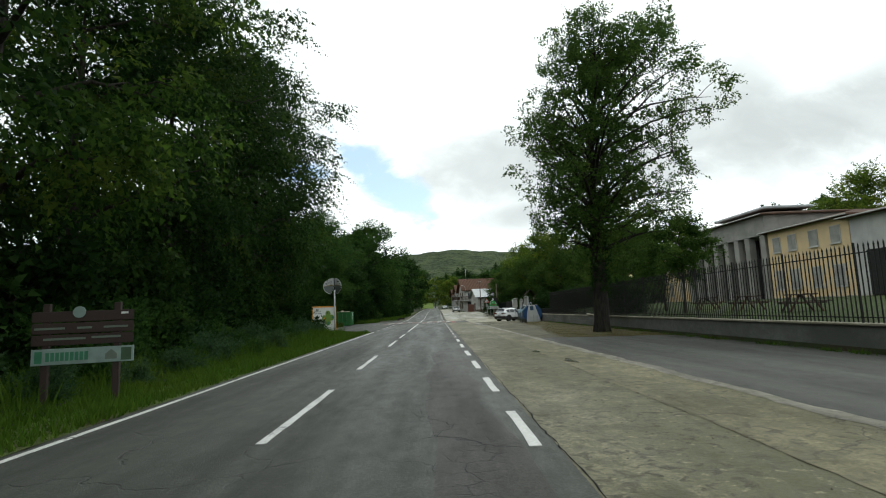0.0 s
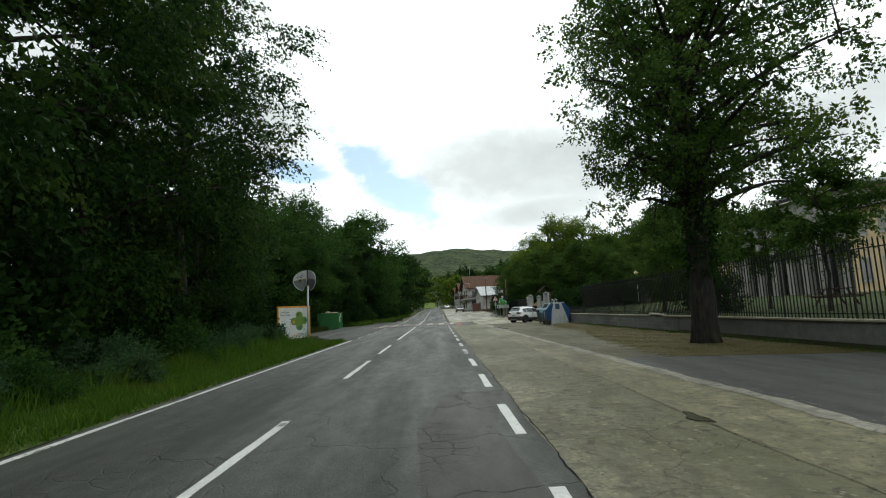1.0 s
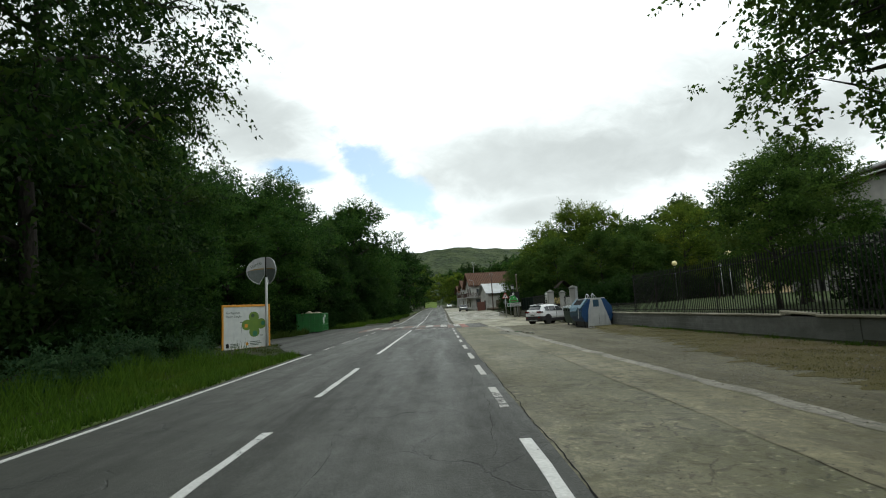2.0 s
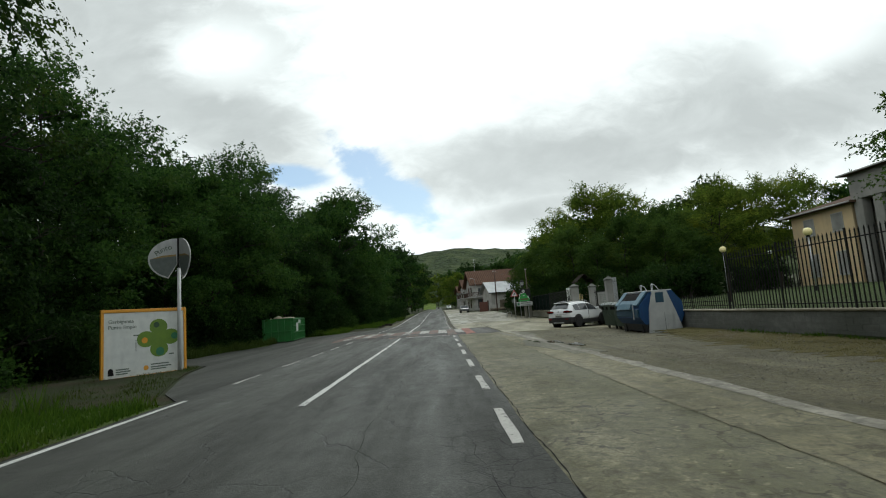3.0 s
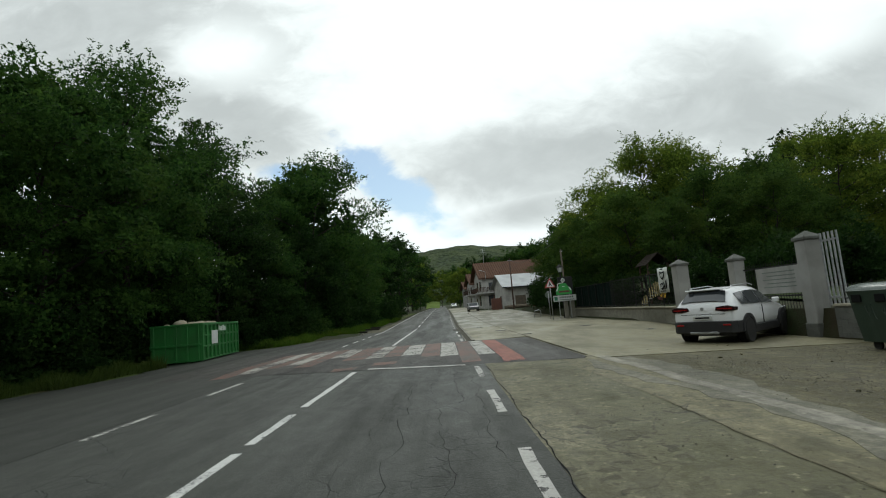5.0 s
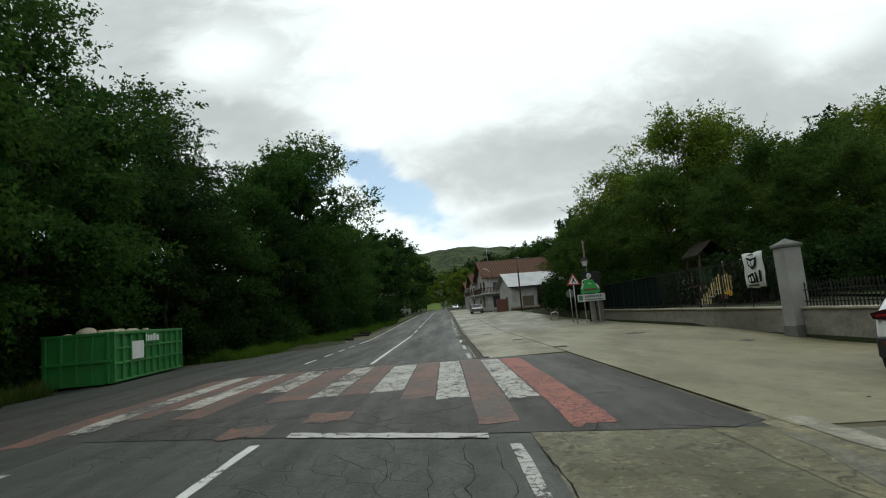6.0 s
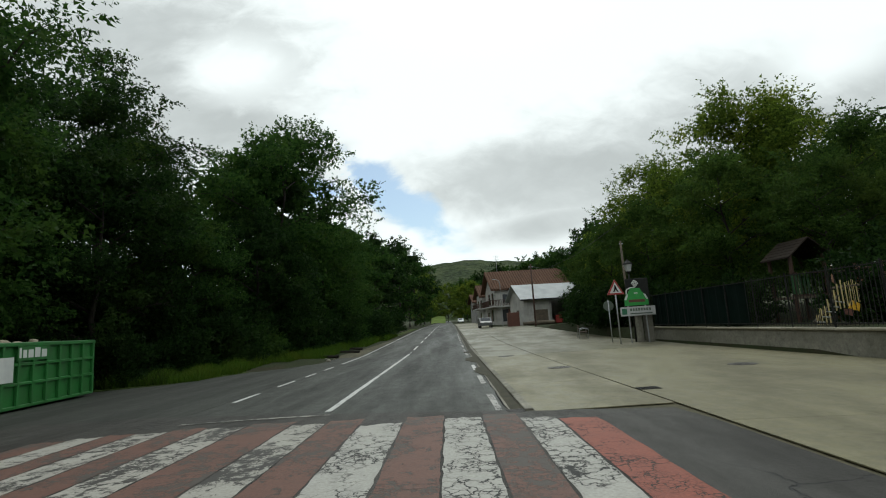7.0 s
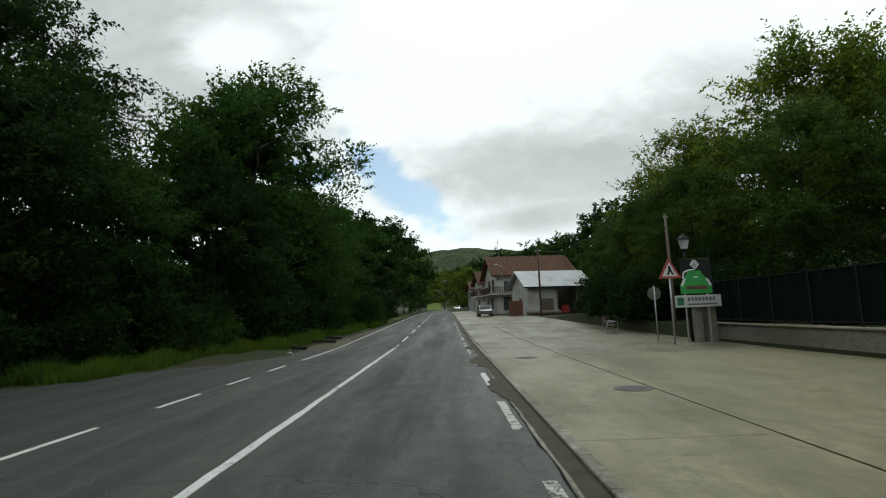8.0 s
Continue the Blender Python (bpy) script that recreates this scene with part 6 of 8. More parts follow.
M["spray"] = plain("spray_paint", (0.075, 0.1, 0.085), None, 0.8, dirt=0.5)
b = wheeled_bin(10.65, 60.7, 96, "dark green four-wheeled rubbish bin with rounded lid")
d = wheeled_bin(10.6, 58.8, 92, "dark green four-wheeled rubbish bin beside the blue container")
for bin_, seed in ((b, 2), (d, 5)):
    rnd = random.Random(seed)
    for x0 in (-0.42, -0.12, 0.2):
        scrawl(bin_, [(x0 + rnd.uniform(-0.13, 0.13) + 0.02 * i, 0.545 + 0.0 * i, 0.74 + rnd.uniform(-0.14, 0.16)) for i in range(7)])
    # black blocks on the side paint the shade of grip recesses
    for x0 in (-0.55, 0.0, 0.55):
        part("pocket", box(B(), x0 - 0.11, x0 + 0.11, 0.53, 0.575, 0.93, 1.08, 0.01), "black", bin_, "black block standing for a shaded grip recess")


M["blue_pale"] = plain("faded_blue", (0.04, 0.115, 0.17), (0.07, 0.15, 0.2), 0.55, 2.5, dirt=0.5)


def blue_container():
    c = thing("recycling_container", pose(10.5, 54.75, -dip(10.2, 55.2)) @ Matrix.Diagonal((1, 1, 1.085, 1)), "large blue recycling container with white end panel and slanted loading hatches", "container")
    prof = [(-0.66, 0.36), (-0.86, 0.62), (-0.84, 1.12), (-0.36, 1.62), (0.62, 1.66), (1.02, 1.2), (1.08, 0.7), (0.92, 0.36)]
    part("body", slab(B(), prof, 0.1, 3.0, "y"), "blue", c, "blue plastic body")
    bm = slab(B(), [(-0.56, -0.02), (-0.46, 1.0), (-0.26, 1.66), (0.34, 1.7), (0.68, 0.8), (0.93, 0.0)], 0.0, 0.085, "y")
    part("end_panel", bm, "white_panel", c, "white end panel, wider at its foot")
    part("sticker", box(B(), -0.16, 0.2, -0.006, -0.001, 1.2, 1.6), "blue_light", c, "pale blue sticker")
    part("scratch", box(B(), 0.16, 0.175, -0.004, -0.001, 0.05, 0.8), "print_grey", c)
    part("end_panel", slab(B(), [(-0.56, -0.02), (-0.26, 1.64), (0.34, 1.66), (0.93, 0.0)], 3.015, 3.1, "y"), "white_panel", c)
    part("roof", box(B(), -0.42, 0.66, 0.15, 2.95, 1.655, 1.7, 0.015), "white_panel", c, "pale roof sheet")
    for a, b in ((0.2, 0.72), (2.5, 2.95)):
        bm = slab(B(), [(-0.9, 1.1), (-0.4, 1.63), (-0.34, 1.68), (-0.44, 1.68), (-0.94, 1.14)], a, b, "y")
        part("hatch_frame", bm, "blue_pale", c, "faded blue hatch surround")
    # closed black plate; the slot's inner darkness is its colour
    part("hatch", slab(B(), [(-0.72, 1.32), (-0.46, 1.6), (-0.48, 1.62), (-0.74, 1.34)], 0.72, 2.5, "y"), "black", c, "black plate standing for the unlit loading slot")
    part("slope", slab(B(), [(-0.86, 1.16), (-0.7, 1.33), (-0.72, 1.35), (-0.88, 1.18)], 0.72, 2.5, "y"), "blue_pale", c)
    part("flap", slab(B(), [(-1.0, 0.98), (-0.9, 1.2), (-0.86, 1.2), (-0.88, 0.98)], 0.95, 2.6, "y"), "blue_pale", c, "faded blue flap under the slot")
    part("lower_front", box(B(), -0.91, -0.85, 0.2, 2.9, 0.66, 0.97, 0.02), "blue_light", c, "scuffed dull blue lower front")
    part("strut", box(B(), -0.95, -0.91, 0.66, 0.7, 0.55, 1.15, 0.005), "white_panel", c, "pale hinge strut")
    for y0 in (0.45, 1.7):
        bm = bent(B(), [(-0.1, y0, 1.69), (-0.02, y0 + 0.16, 1.93), (0.1, y0 + 0.3, 1.97), (0.3, y0 + 0.85, 1.7)], [0.015] * 4, 6)
        part("lifting_hoop", bm, "steel", c, "bent steel lifting hoop")
        bm = bent(B(), [(0.1, y0 - 0.3, 1.69), (0.08, y0, 1.9), (0.1, y0 + 0.3, 1.95)], [0.012] * 3, 6)
        part("lifting_hoop", bm, "steel", c, "bent steel lifting hoop")
    # feet and base are dark to stand for the open shadow beneath
    for y in (0.5, 2.5):
        for x in (-0.62, 0.7):
            part("foot", box(B(), x - 0.035, x + 0.035, y - 0.035, y + 0.035, -0.02, 0.45), "rubber", c)
    bm = slab(B(), [(-0.58, 0.06), (0.8, 0.06), (0.9, 0.4), (-0.66, 0.4)], 0.15, 2.95, "y")
    part("base", bm, "car_black", c, "lower body coloured dark for the open shadow below the front")
    return c


blue_container()


def rubbish(name, x, y, z, r, material, label, seed, squash=0.6):
    bm = B()
    bmesh.ops.create_icosphere(bm, subdivisions=2, radius=r)
    for v in bm.verts:
        k = 1 + 0.35 * noise.noise(v.co * (2.2 / r) + Vector((seed, 0, 0)))
        v.co = Vector((v.co.x * k * 1.2, v.co.y * k, v.co.z * k * squash))
    return solid(name, bm, material, label, name.replace("_", " "), "", pose(x, y, z, 0, 0, seed * 40), smooth=True)


# ---- skip in the lay-by ----
SK = pose(-11.65, 76.75, -0.2, 0, 0, 6.5)


def make_skip():
    s = thing("skip_container", SK, "large green ribbed steel skip heaped with pale rubble", "skip")
    L, W, H = 6.5, 2.5, 1.98
    for a, b, c, d in ((-0.06, 0.0, 0, L), (-W, -W + 0.06, 0, L)):
        part("side_panel", box(B(), a, b, c, d, 0.18, H), "green_skip", s, "green side panel")
    for c, d in ((0.0, 0.06), (L - 0.06, L)):
        part("end_panel", box(B(), -W + 0.06, -0.06, c, d, 0.18, H), "green_skip", s, "green end panel")
    part("floor", box(B(), -W, 0, 0, L, 0.1, 0.18), "green_skip", s)
    for x in (-0.5, -W + 0.5):
        part("runner", box(B(), x - 0.08, x + 0.08, 0.05, L - 0.05, -0.02, 0.1), "iron", s)
    n = 10
    for i in range(n + 1):
        y = i * (L - 0.1) / n
        part("rib", box(B(), 0.0, 0.09, y, y + 0.1, 0.16, H - 0.02, 0.01), "green_skip", s)
    for z in (0.12, 0.78, 1.35):
        part("rail", box(B(), 0.001, 0.075, 0, L, z, z + 0.09, 0.01), "green_skip", s)
    for x0 in (-0.12, -W - 0.02):
        part("top_rail", box(B(), x0, x0 + 0.22, -0.03, L + 0.03, H - 0.06, H + 0.07, 0.02), "green_skip", s)
    for y0 in (-0.06, L - 0.08):
        part("top_rail", box(B(), -W + 0.2, -0.12, y0, y0 + 0.14, H - 0.06, H + 0.07, 0.02), "green_skip", s)
    for i in range(5):
        x = -W + 0.1 + i * 0.55
        part("rib", box(B(), x, x + 0.1, -0.08, 0.0, 0.16, H - 0.05, 0.01), "green_skip", s)
    part("hinge_rail", box(B(), -W, 0, -0.1, 0.0, 0.9, 1.0, 0.01), "green_skip", s)
    part("notice", box(B(), 0.092, 0.1, 1.35, 2.35, 0.9, 1.62), "white", s, "white paper notice")
    bar = part("name_bar", box(B(), 0.09, 0.094, 2.5, 3.9, 1.5, 1.93), "green_skip", s, "green plate with a plain white wordmark shape")
    for k, (a, w) in enumerate(((2.56, 0.09), (2.72, 0.16), (2.95, 0.22), (3.24, 0.24), (3.55, 0.24))):
        part("wordmark", box(B(), 0.095, 0.1, a, a + w, 1.58, 1.88 if k % 3 == 0 else 1.82), "white", bar)
    return s


make_skip()
M["rubble_pale"] = mat_concrete("rubble_pale", (0.5, 0.45, 0.35), (0.36, 0.31, 0.22), 0.1, 0.0, flake=0.4)
rnd = random.Random(9)
for i in range(18):
    q = SK @ Vector((-0.35 - 1.8 * rnd.random(), 0.4 + 4.2 * rnd.random(), 0))
    rubbish("rubble", q.x, q.y, 1.76 + rnd.uniform(-0.06, 0.12), rnd.uniform(0.12, 0.26), "rubble_pale", "pale lump of rubble in the skip", i, 0.7)
q = SK @ Vector((-1.3, 0.75, 0))
rubbish("sack", q.x, q.y, 1.82, 0.36, "rubble_pale", "bulging pale sack on the rubble in the skip", 3, 0.75)
bm = B()
box(bm, -2.35, -0.15, 0.15, 6.3, 0.5, 1.72)
solid("rubble", bm, "stone", "heap of pale rubble filling the skip", "rubble", "stuff", SK)

# ---- information board and disc sign ----
BD = pose(-11.08, 50.95, -0.17, 0, 0, math.degrees(math.atan2(53.5 - 50.95, 11.08 - 9.32)))
BW, BH = 3.1, 2.55


def info_board():
    b = thing("information_board", BD, "large white recycling information board with an orange frame and green clover", "sign")
    part("panel", box(B(), 0.08, BW - 0.08, -0.02, 0.02, 0.1, BH - 0.06), "white", b, "white printed panel")
    for a, c, d, e in ((0, 0.1, 0, BH), (BW - 0.1, BW, 0, BH)):
        part("frame", box(B(), a, c, -0.05, 0.05, d, e, 0.008), "orange", b, "orange upright")
    for d, e in ((0.0, 0.1), (BH - 0.12, BH)):
        part("frame", box(B(), 0.1, BW - 0.1, -0.05, 0.05, d, e, 0.008), "orange", b, "orange rail")
    for x in (0.4, BW - 0.4):
        part("leg", box(B(), x - 0.05, x + 0.05, 0.05, 0.12, -0.3, 2.0), "steel", b)
    cx, cz = 2.02, 1.42
    for k, (dx, dz) in enumerate(((0, 0.42), (0.46, 0.02), (0.02, -0.42), (-0.46, -0.02))):
        part("clover_leaf", slab(B(), circle(0.34, 26, cx + dx, cz + dz, 0.88), -0.024 - 0.0015 * k, -0.02, "y"), "clover", b, "olive green clover leaf")
    part("clover_leaf", slab(B(), circle(0.3, 20, cx, cz), -0.0305, -0.02, "y"), "clover", b)
    for dx, dz, r, mt in ((-0.08, 0.5, 0.11, "clover_dark"), (0.6, 0.04, 0.13, "teal"), (-0.52, -0.06, 0.11, "orange"), (0.05, -0.52, 0.16, "teal")):
        part("picture_dot", slab(B(), circle(r, 16, cx + dx, cz + dz), -0.0335, -0.02, "y"), mt, b)
    words("Garbigunea", 0.19, "print_grey", b, pose(0.24, -0.024, 2.05, 90, 0, 0))
    words("Punto limpio", 0.19, "print_grey", b, pose(0.24, -0.024, 1.84, 90, 0, 0))
    for x0, x1, z in ((0.5, 0.95, 0.36), (0.5, 1.0, 0.28), (0.5, 0.9, 0.2), (1.72, 2.4, 0.42), (1.72, 2.5, 0.32), (1.72, 2.3, 0.24), (1.1, 1.3, 1.55), (2.4, 2.6, 0.75)):
        part("text_bar", box(B(), x0, x1, -0.025, -0.021, z, z + 0.045), "print_grey", b)
    part("logo", slab(B(), circle(0.09, 16, 1.55, 0.34), -0.026, -0.02, "y"), "orange", b)
    part("logo", slab(B(), [(0.24, 0.2), (0.44, 0.2), (0.4, 0.42), (0.32, 0.46), (0.24, 0.4)], -0.026, -0.02, "y"), "black", b)
    part("text_bar", box(B(), 1.18, 1.2, -0.025, -0.021, 1.0, 1.4), "print_grey", b)
    return b


info_board()


def disc_sign():
    """A tall post that carries two slotted discs set crosswise."""
    d = thing("disc_sign", pose(-9.35, 53.05, 0), "round clean-point sign of two crossed discs on a tall white post", "sign")
    part("post", tube(B(), (0, 0, -0.3), (0.02, 0, 3.95), 0.075, 0.07, 14), "white_panel", d, "white round post", True)
    part("post_cap", tube(B(), (0.02, 0, 3.9), (0.02, 0, 5.15), 0.06, 0.06, 10), "iron", d)
    zc, RX, RZ = 4.32, 1.02, 0.8

    def lobe(turn):
        """Half a disc that stands out from the post, its lower inner corner cut away."""
        ring = [(RX * math.cos(math.radians(a)) + 0.06, zc + RZ * math.sin(math.radians(a))) for a in range(-72, 91, 6)] + [(0.06, zc + RZ), (0.06, zc - 0.22)]
        ob = part("lobe", slab(B(), ring, -0.015, 0.015, "y"), "white_panel", d, "pale half-disc with grey lower part")
        ob.matrix_local = pose(0.02, 0, 0, 0, 0, turn)
        bm = B()
        for p, q in zip(ring, ring[1:-1]):
            tube(bm, (p[0], 0, p[1]), (q[0], 0, q[1]), 0.026, n=6, caps=False)
        part("edge", bm, "white_panel", ob)
        for side in (-0.02, 0.02):
            low = [(RX * 0.96 * math.cos(math.radians(a)) + 0.06, zc + RZ * 0.96 * math.sin(math.radians(a))) for a in range(-70, 1, 7)] + [(0.6, zc + 0.1), (0.1, zc + 0.12), (0.08, zc - 0.2)]
            part("face_band", slab(B(), low, min(side, side * 0.7), max(side, side * 0.7), "y"), "print_band", ob)
            arc = [(1.05, zc + 0.0), (0.62, zc + 0.14), (0.1, zc + 0.18), (0.1, zc + 0.11), (0.6, zc + 0.07)]
            part("face_arc", slab(B(), arc, min(side * 1.15, side * 0.7), max(side * 1.15, side * 0.7), "y"), "ochre", ob)
        return ob

    a = lobe(198)
    lobe(98)
    lobe(-42)
    # lettering set along the upper arc of the lobe that faces the road
    for ch, ang in (("P", 157), ("u", 145), ("n", 133), ("t", 122), ("o", 114)):
        x, z = 0.78 * math.cos(radians(ang)) - 0.02, 0.5 * math.sin(radians(ang)) + zc
        words(ch, 0.3, "print_grey", a, pose(0, 0, 0, 0, 0, 180) @ pose(x - 0.06, -0.022, z - 0.08, 90, -(ang - 112) * 0.7, 0))
    return d


M["print_band"] = plain("disc_grey_green", (0.12, 0.14, 0.13), (0.09, 0.11, 0.1), 0.4)
M["ochre"] = plain("disc_ochre", (0.3, 0.2, 0.06), None, 0.5)
disc_sign()

# brown panel at the start of the woods
M["panel_pale"] = plain("panel_pale", (0.2, 0.27, 0.24), (0.15, 0.2, 0.18), 0.6, 3.0, dirt=0.5)
M["panel_brown"] = plain("panel_brown", (0.03, 0.016, 0.012), (0.022, 0.013, 0.01), 0.8, 3.0)
p = thing("direction_panel", pose(-6.98, 11.85, 0, 0, 0, 14), "brown wooden visitor panel with a green and white sign below", "sign")
for x in (0.22, 1.42):
    part("post", box(B(), x - 0.06, x + 0.06, -0.05, 0.05, -0.3, 1.95, 0.01), "panel_brown", p, "dark brown wooden post")
for i, z in enumerate((1.16, 1.38, 1.6)):
    part("board", box(B(), 0.0, 1.72, -0.07, -0.05, z, z + 0.2, 0.008), "panel_brown", p, "dark brown board")
low = part("lower_panel", box(B(), 0.02, 1.74, -0.09, -0.06, 0.8, 1.1, 0.006), "panel_pale", p, "white panel with green print")
part("print", box(B(), 0.08, 0.2, -0.094, -0.091, 0.84, 1.06), "teal", low)
for k in range(9):
    part("text_bar", box(B(), 0.26 + k * 0.08, 0.32 + k * 0.08, -0.094, -0.091, 0.87, 1.03), "teal", low)
part("print", box(B(), 1.52, 1.7, -0.094, -0.091, 0.83, 1.07), "clover_dark", low)
part("print", slab(B(), [(1.25, 0.86), (1.45, 0.86), (1.45, 0.96), (1.35, 1.05), (1.25, 0.96)], -0.094, -0.091, "y"), "print_grey", low)
for x0, x1, z in ((0.05, 0.55, 1.46), (0.75, 1.0, 1.46), (1.2, 1.62, 1.46), (0.2, 0.9, 1.26), (1.0, 1.5, 1.27)):
    part("text_bar", box(B(), x0, x1, -0.075, -0.071, z, z + 0.04), "print_grey", p)
part("emblem", slab(B(), circle(0.11, 18, 0.78, 1.78), -0.08, -0.05, "y"), "panel_pale", p, "round pale emblem")
part("text_bar", box(B(), 1.5, 1.62, -0.076, -0.071, 1.72, 1.76), "white", p)

# ---- villa behind the fence ----
M["tile_brown"] = mat_tiles("tile_brown", (0.115, 0.07, 0.05), (0.07, 0.05, 0.04))
M["porch_grey"] = plain("porch_grey", (0.27, 0.26, 0.24), (0.2, 0.195, 0.18), 0.9, 0.7)
M["dark_opening"] = plain("dark_opening", (0.02, 0.02, 0.02), None, 0.8, spec=0.2)
HX, HZ = 38.0, 1.0


def villa():
    h = thing("villa", pose(0, 0, 0), "two-storey villa with yellow wings and a grey columned porch", "house")

    def window(x, y0, y1, z0, z1, shutter):
        w = new("window")
        w.parent = h
        part("frame", box(B(), x - 0.06, x + 0.02, y0 - 0.08, y1 + 0.08, z0 - 0.08, z1 + 0.08, 0.01), "grey_render", w)
        part("shutter" if shutter else "pane", box(B(), x - 0.09, x - 0.06, y0, y1, z0, z1), "white_render" if shutter else "glass", w, "closed pale shutter" if shutter else "")
        part("sill", box(B(), x - 0.16, x, y0 - 0.12, y1 + 0.12, z0 - 0.16, z0 - 0.08), "grey_render", w)

    def hip(x0, x1, y0, y1, z, rise_, material="tile_brown"):
        bm = B()
        o = 0.7
        c = [bm.verts.new(p) for p in ((x0 - o, y0 - o, z), (x1 + o, y0 - o, z), (x1 + o, y1 + o, z), (x0 - o, y1 + o, z))]
        k = min(x1 - x0, y1 - y0) / 2
        if y1 - y0 > x1 - x0:
            r = [bm.verts.new(((x0 + x1) / 2, y0 + k, z + rise_)), bm.verts.new(((x0 + x1) / 2, y1 - k, z + rise_))]
            for f in ((c[0], c[1], r[0]), (c[1], c[2], r[1], r[0]), (c[2], c[3], r[1]), (c[3], c[0], r[0], r[1])):
                bm.faces.new(f)
        else:
            r = [bm.verts.new((x0 + k, (y0 + y1) / 2, z + rise_)), bm.verts.new((x1 - k, (y0 + y1) / 2, z + rise_))]
            for f in ((c[0], c[1], r[1], r[0]), (c[1], c[2], r[1]), (c[2], c[3], r[0], r[1]), (c[3], c[0], r[0])):
                bm.faces.new(f)
        low = [bm.verts.new(v.co - Vector((0, 0, 0.16))) for v in c]
        for i in range(4):
            bm.faces.new((c[i], c[(i + 1) % 4], low[(i + 1) % 4], low[i]))
        bm.faces.new(low[::-1])
        roof = part("roof", bm, material, h, "dull brown tiled hip roof")
        part("gutter", box(B(), x0 - o - 0.1, x0 - o, y0 - o, y1 + o, z - 0.14, z - 0.02, 0.02), "grey_render", roof)
        return roof

    # far wing, near wing, middle block, near grey block
    for y0, y1, z1, mt in ((76.8, 84.6, 8.3, "yellow"), (46.8, 58.0, 8.5, "yellow"), (34.0, 46.7, 8.2, "grey_render")):
        part("wall", box(B(), HX, HX + 11, y0, y1, HZ - 0.6, z1), mt, h, "yellow rendered wall" if mt == "yellow" else "grey rendered wall")
        part("plinth", box(B(), HX - 0.06, HX, y0, y1, HZ - 0.6, HZ + 0.35), "cap", h, "pale stone plinth")
        hip(HX, HX + 11, y0, y1, z1 + 0.16, 1.3)
    part("wall", box(B(), HX + 1.6, HX + 12, 58.2, 76.6, HZ - 0.6, 10.7), "porch_grey", h, "grey rendered porch wall")
    part("architrave", box(B(), HX - 0.1, HX + 1.58, 58.2, 76.6, 8.5, 10.7), "porch_grey", h, "grey architrave")
    hip(HX, HX + 12, 58.4, 76.4, 10.86, 1.3)
    part("roof_cap", box(B(), HX + 2, HX + 8, 61, 72, 11.9, 12.25, 0.1), "metal_roof", h, "bright flat roof sheet")
    for y in (58.9, 61.8, 64.0, 66.2, 68.8, 71.4, 74.0, 76.0):
        part("column", box(B(), HX - 0.05, HX + 0.75, y - 0.45, y + 0.45, HZ - 0.6, 8.48, 0.03), "porch_grey", h, "square grey column")
    # near-black plates on the wall paint the unlit depth between columns
    for y in (60.2, 63.0, 65.2, 67.6, 70.2, 72.8, 75.0):
        part("porch_door", box(B(), HX + 1.5, HX + 1.58, y - 0.95, y + 0.95, HZ, 8.2), "dark_opening", h, "tall dark plate standing for an unlit porch opening")
    for y in (48.4, 51.2, 54.2, 56.6):
        window(HX, y - 0.55, y + 0.55, 6.3, 7.8, True)
        window(HX, y - 0.55, y + 0.55, 2.3, 4.2, True)
    for y in (78.6, 82.2):
        window(HX, y - 0.6, y + 0.6, 6.2, 7.7, True)
        window(HX, y - 0.6, y + 0.6, 2.2, 4.2, True)
    # dark plate in place of the garage's unlit inside
    part("garage_door", box(B(), HX - 0.06, HX, 38.0, 45.2, HZ, 5.2), "iron", h, "dark plate standing for the unlit garage opening")
    window(HX, 37.6, 40.0, 6.0, 7.4, False)
    part("step", box(B(), HX - 1.3, HX - 0.06, 76.9, 84.4, HZ - 0.5, HZ + 0.15, 0.02), "cap", h)
    return h


villa()
bm = slab(B(), [(WALL + 0.3, -10), (37.9, -10), (37.9, 86), (20, 86), (WALL + 0.3, 62)], 0.0, 0.02)
for v in bm.verts:
    v.co.z += 0.72 + 0.02 * (v.co.x - WALL)
solid("lawn", bm, "lawn", "mown green lawn in front of the villa", "grass")


def bench_table(x, y, rz, z):
    t = thing("picnic_table", pose(x, y, z, 0, 0, rz), "dark wooden picnic table with benches on the lawn", "table", "picnic tables")
    part("tabletop", box(B(), -0.9, 0.9, -0.38, 0.38, 0.7, 0.76, 0.01), "brown_wood", t)
    for s in (-1, 1):
        part("bench", box(B(), -0.9, 0.9, s * 0.72 - 0.14, s * 0.72 + 0.14, 0.42, 0.47, 0.01), "brown_wood", t)
        part("leg", box(B(), s * 0.6 - 0.05, s * 0.6 + 0.05, -0.75, 0.75, 0.34, 0.41, 0.01), "brown_wood", t)
        part("leg", tube(B(), (s * 0.6, -0.6, 0), (s * 0.6, -0.2, 0.7), 0.05, n=6), "brown_wood", t)
        part("leg", tube(B(), (s * 0.6, 0.6, 0), (s * 0.6, 0.2, 0.7), 0.05, n=6), "brown_wood", t)
    return t


bench_table(16.5, 24.0, 70, 0.84)
bench_table(17.5, 29.5, 80, 0.86)
bench_table(18.5, 35.5, 75, 0.88)


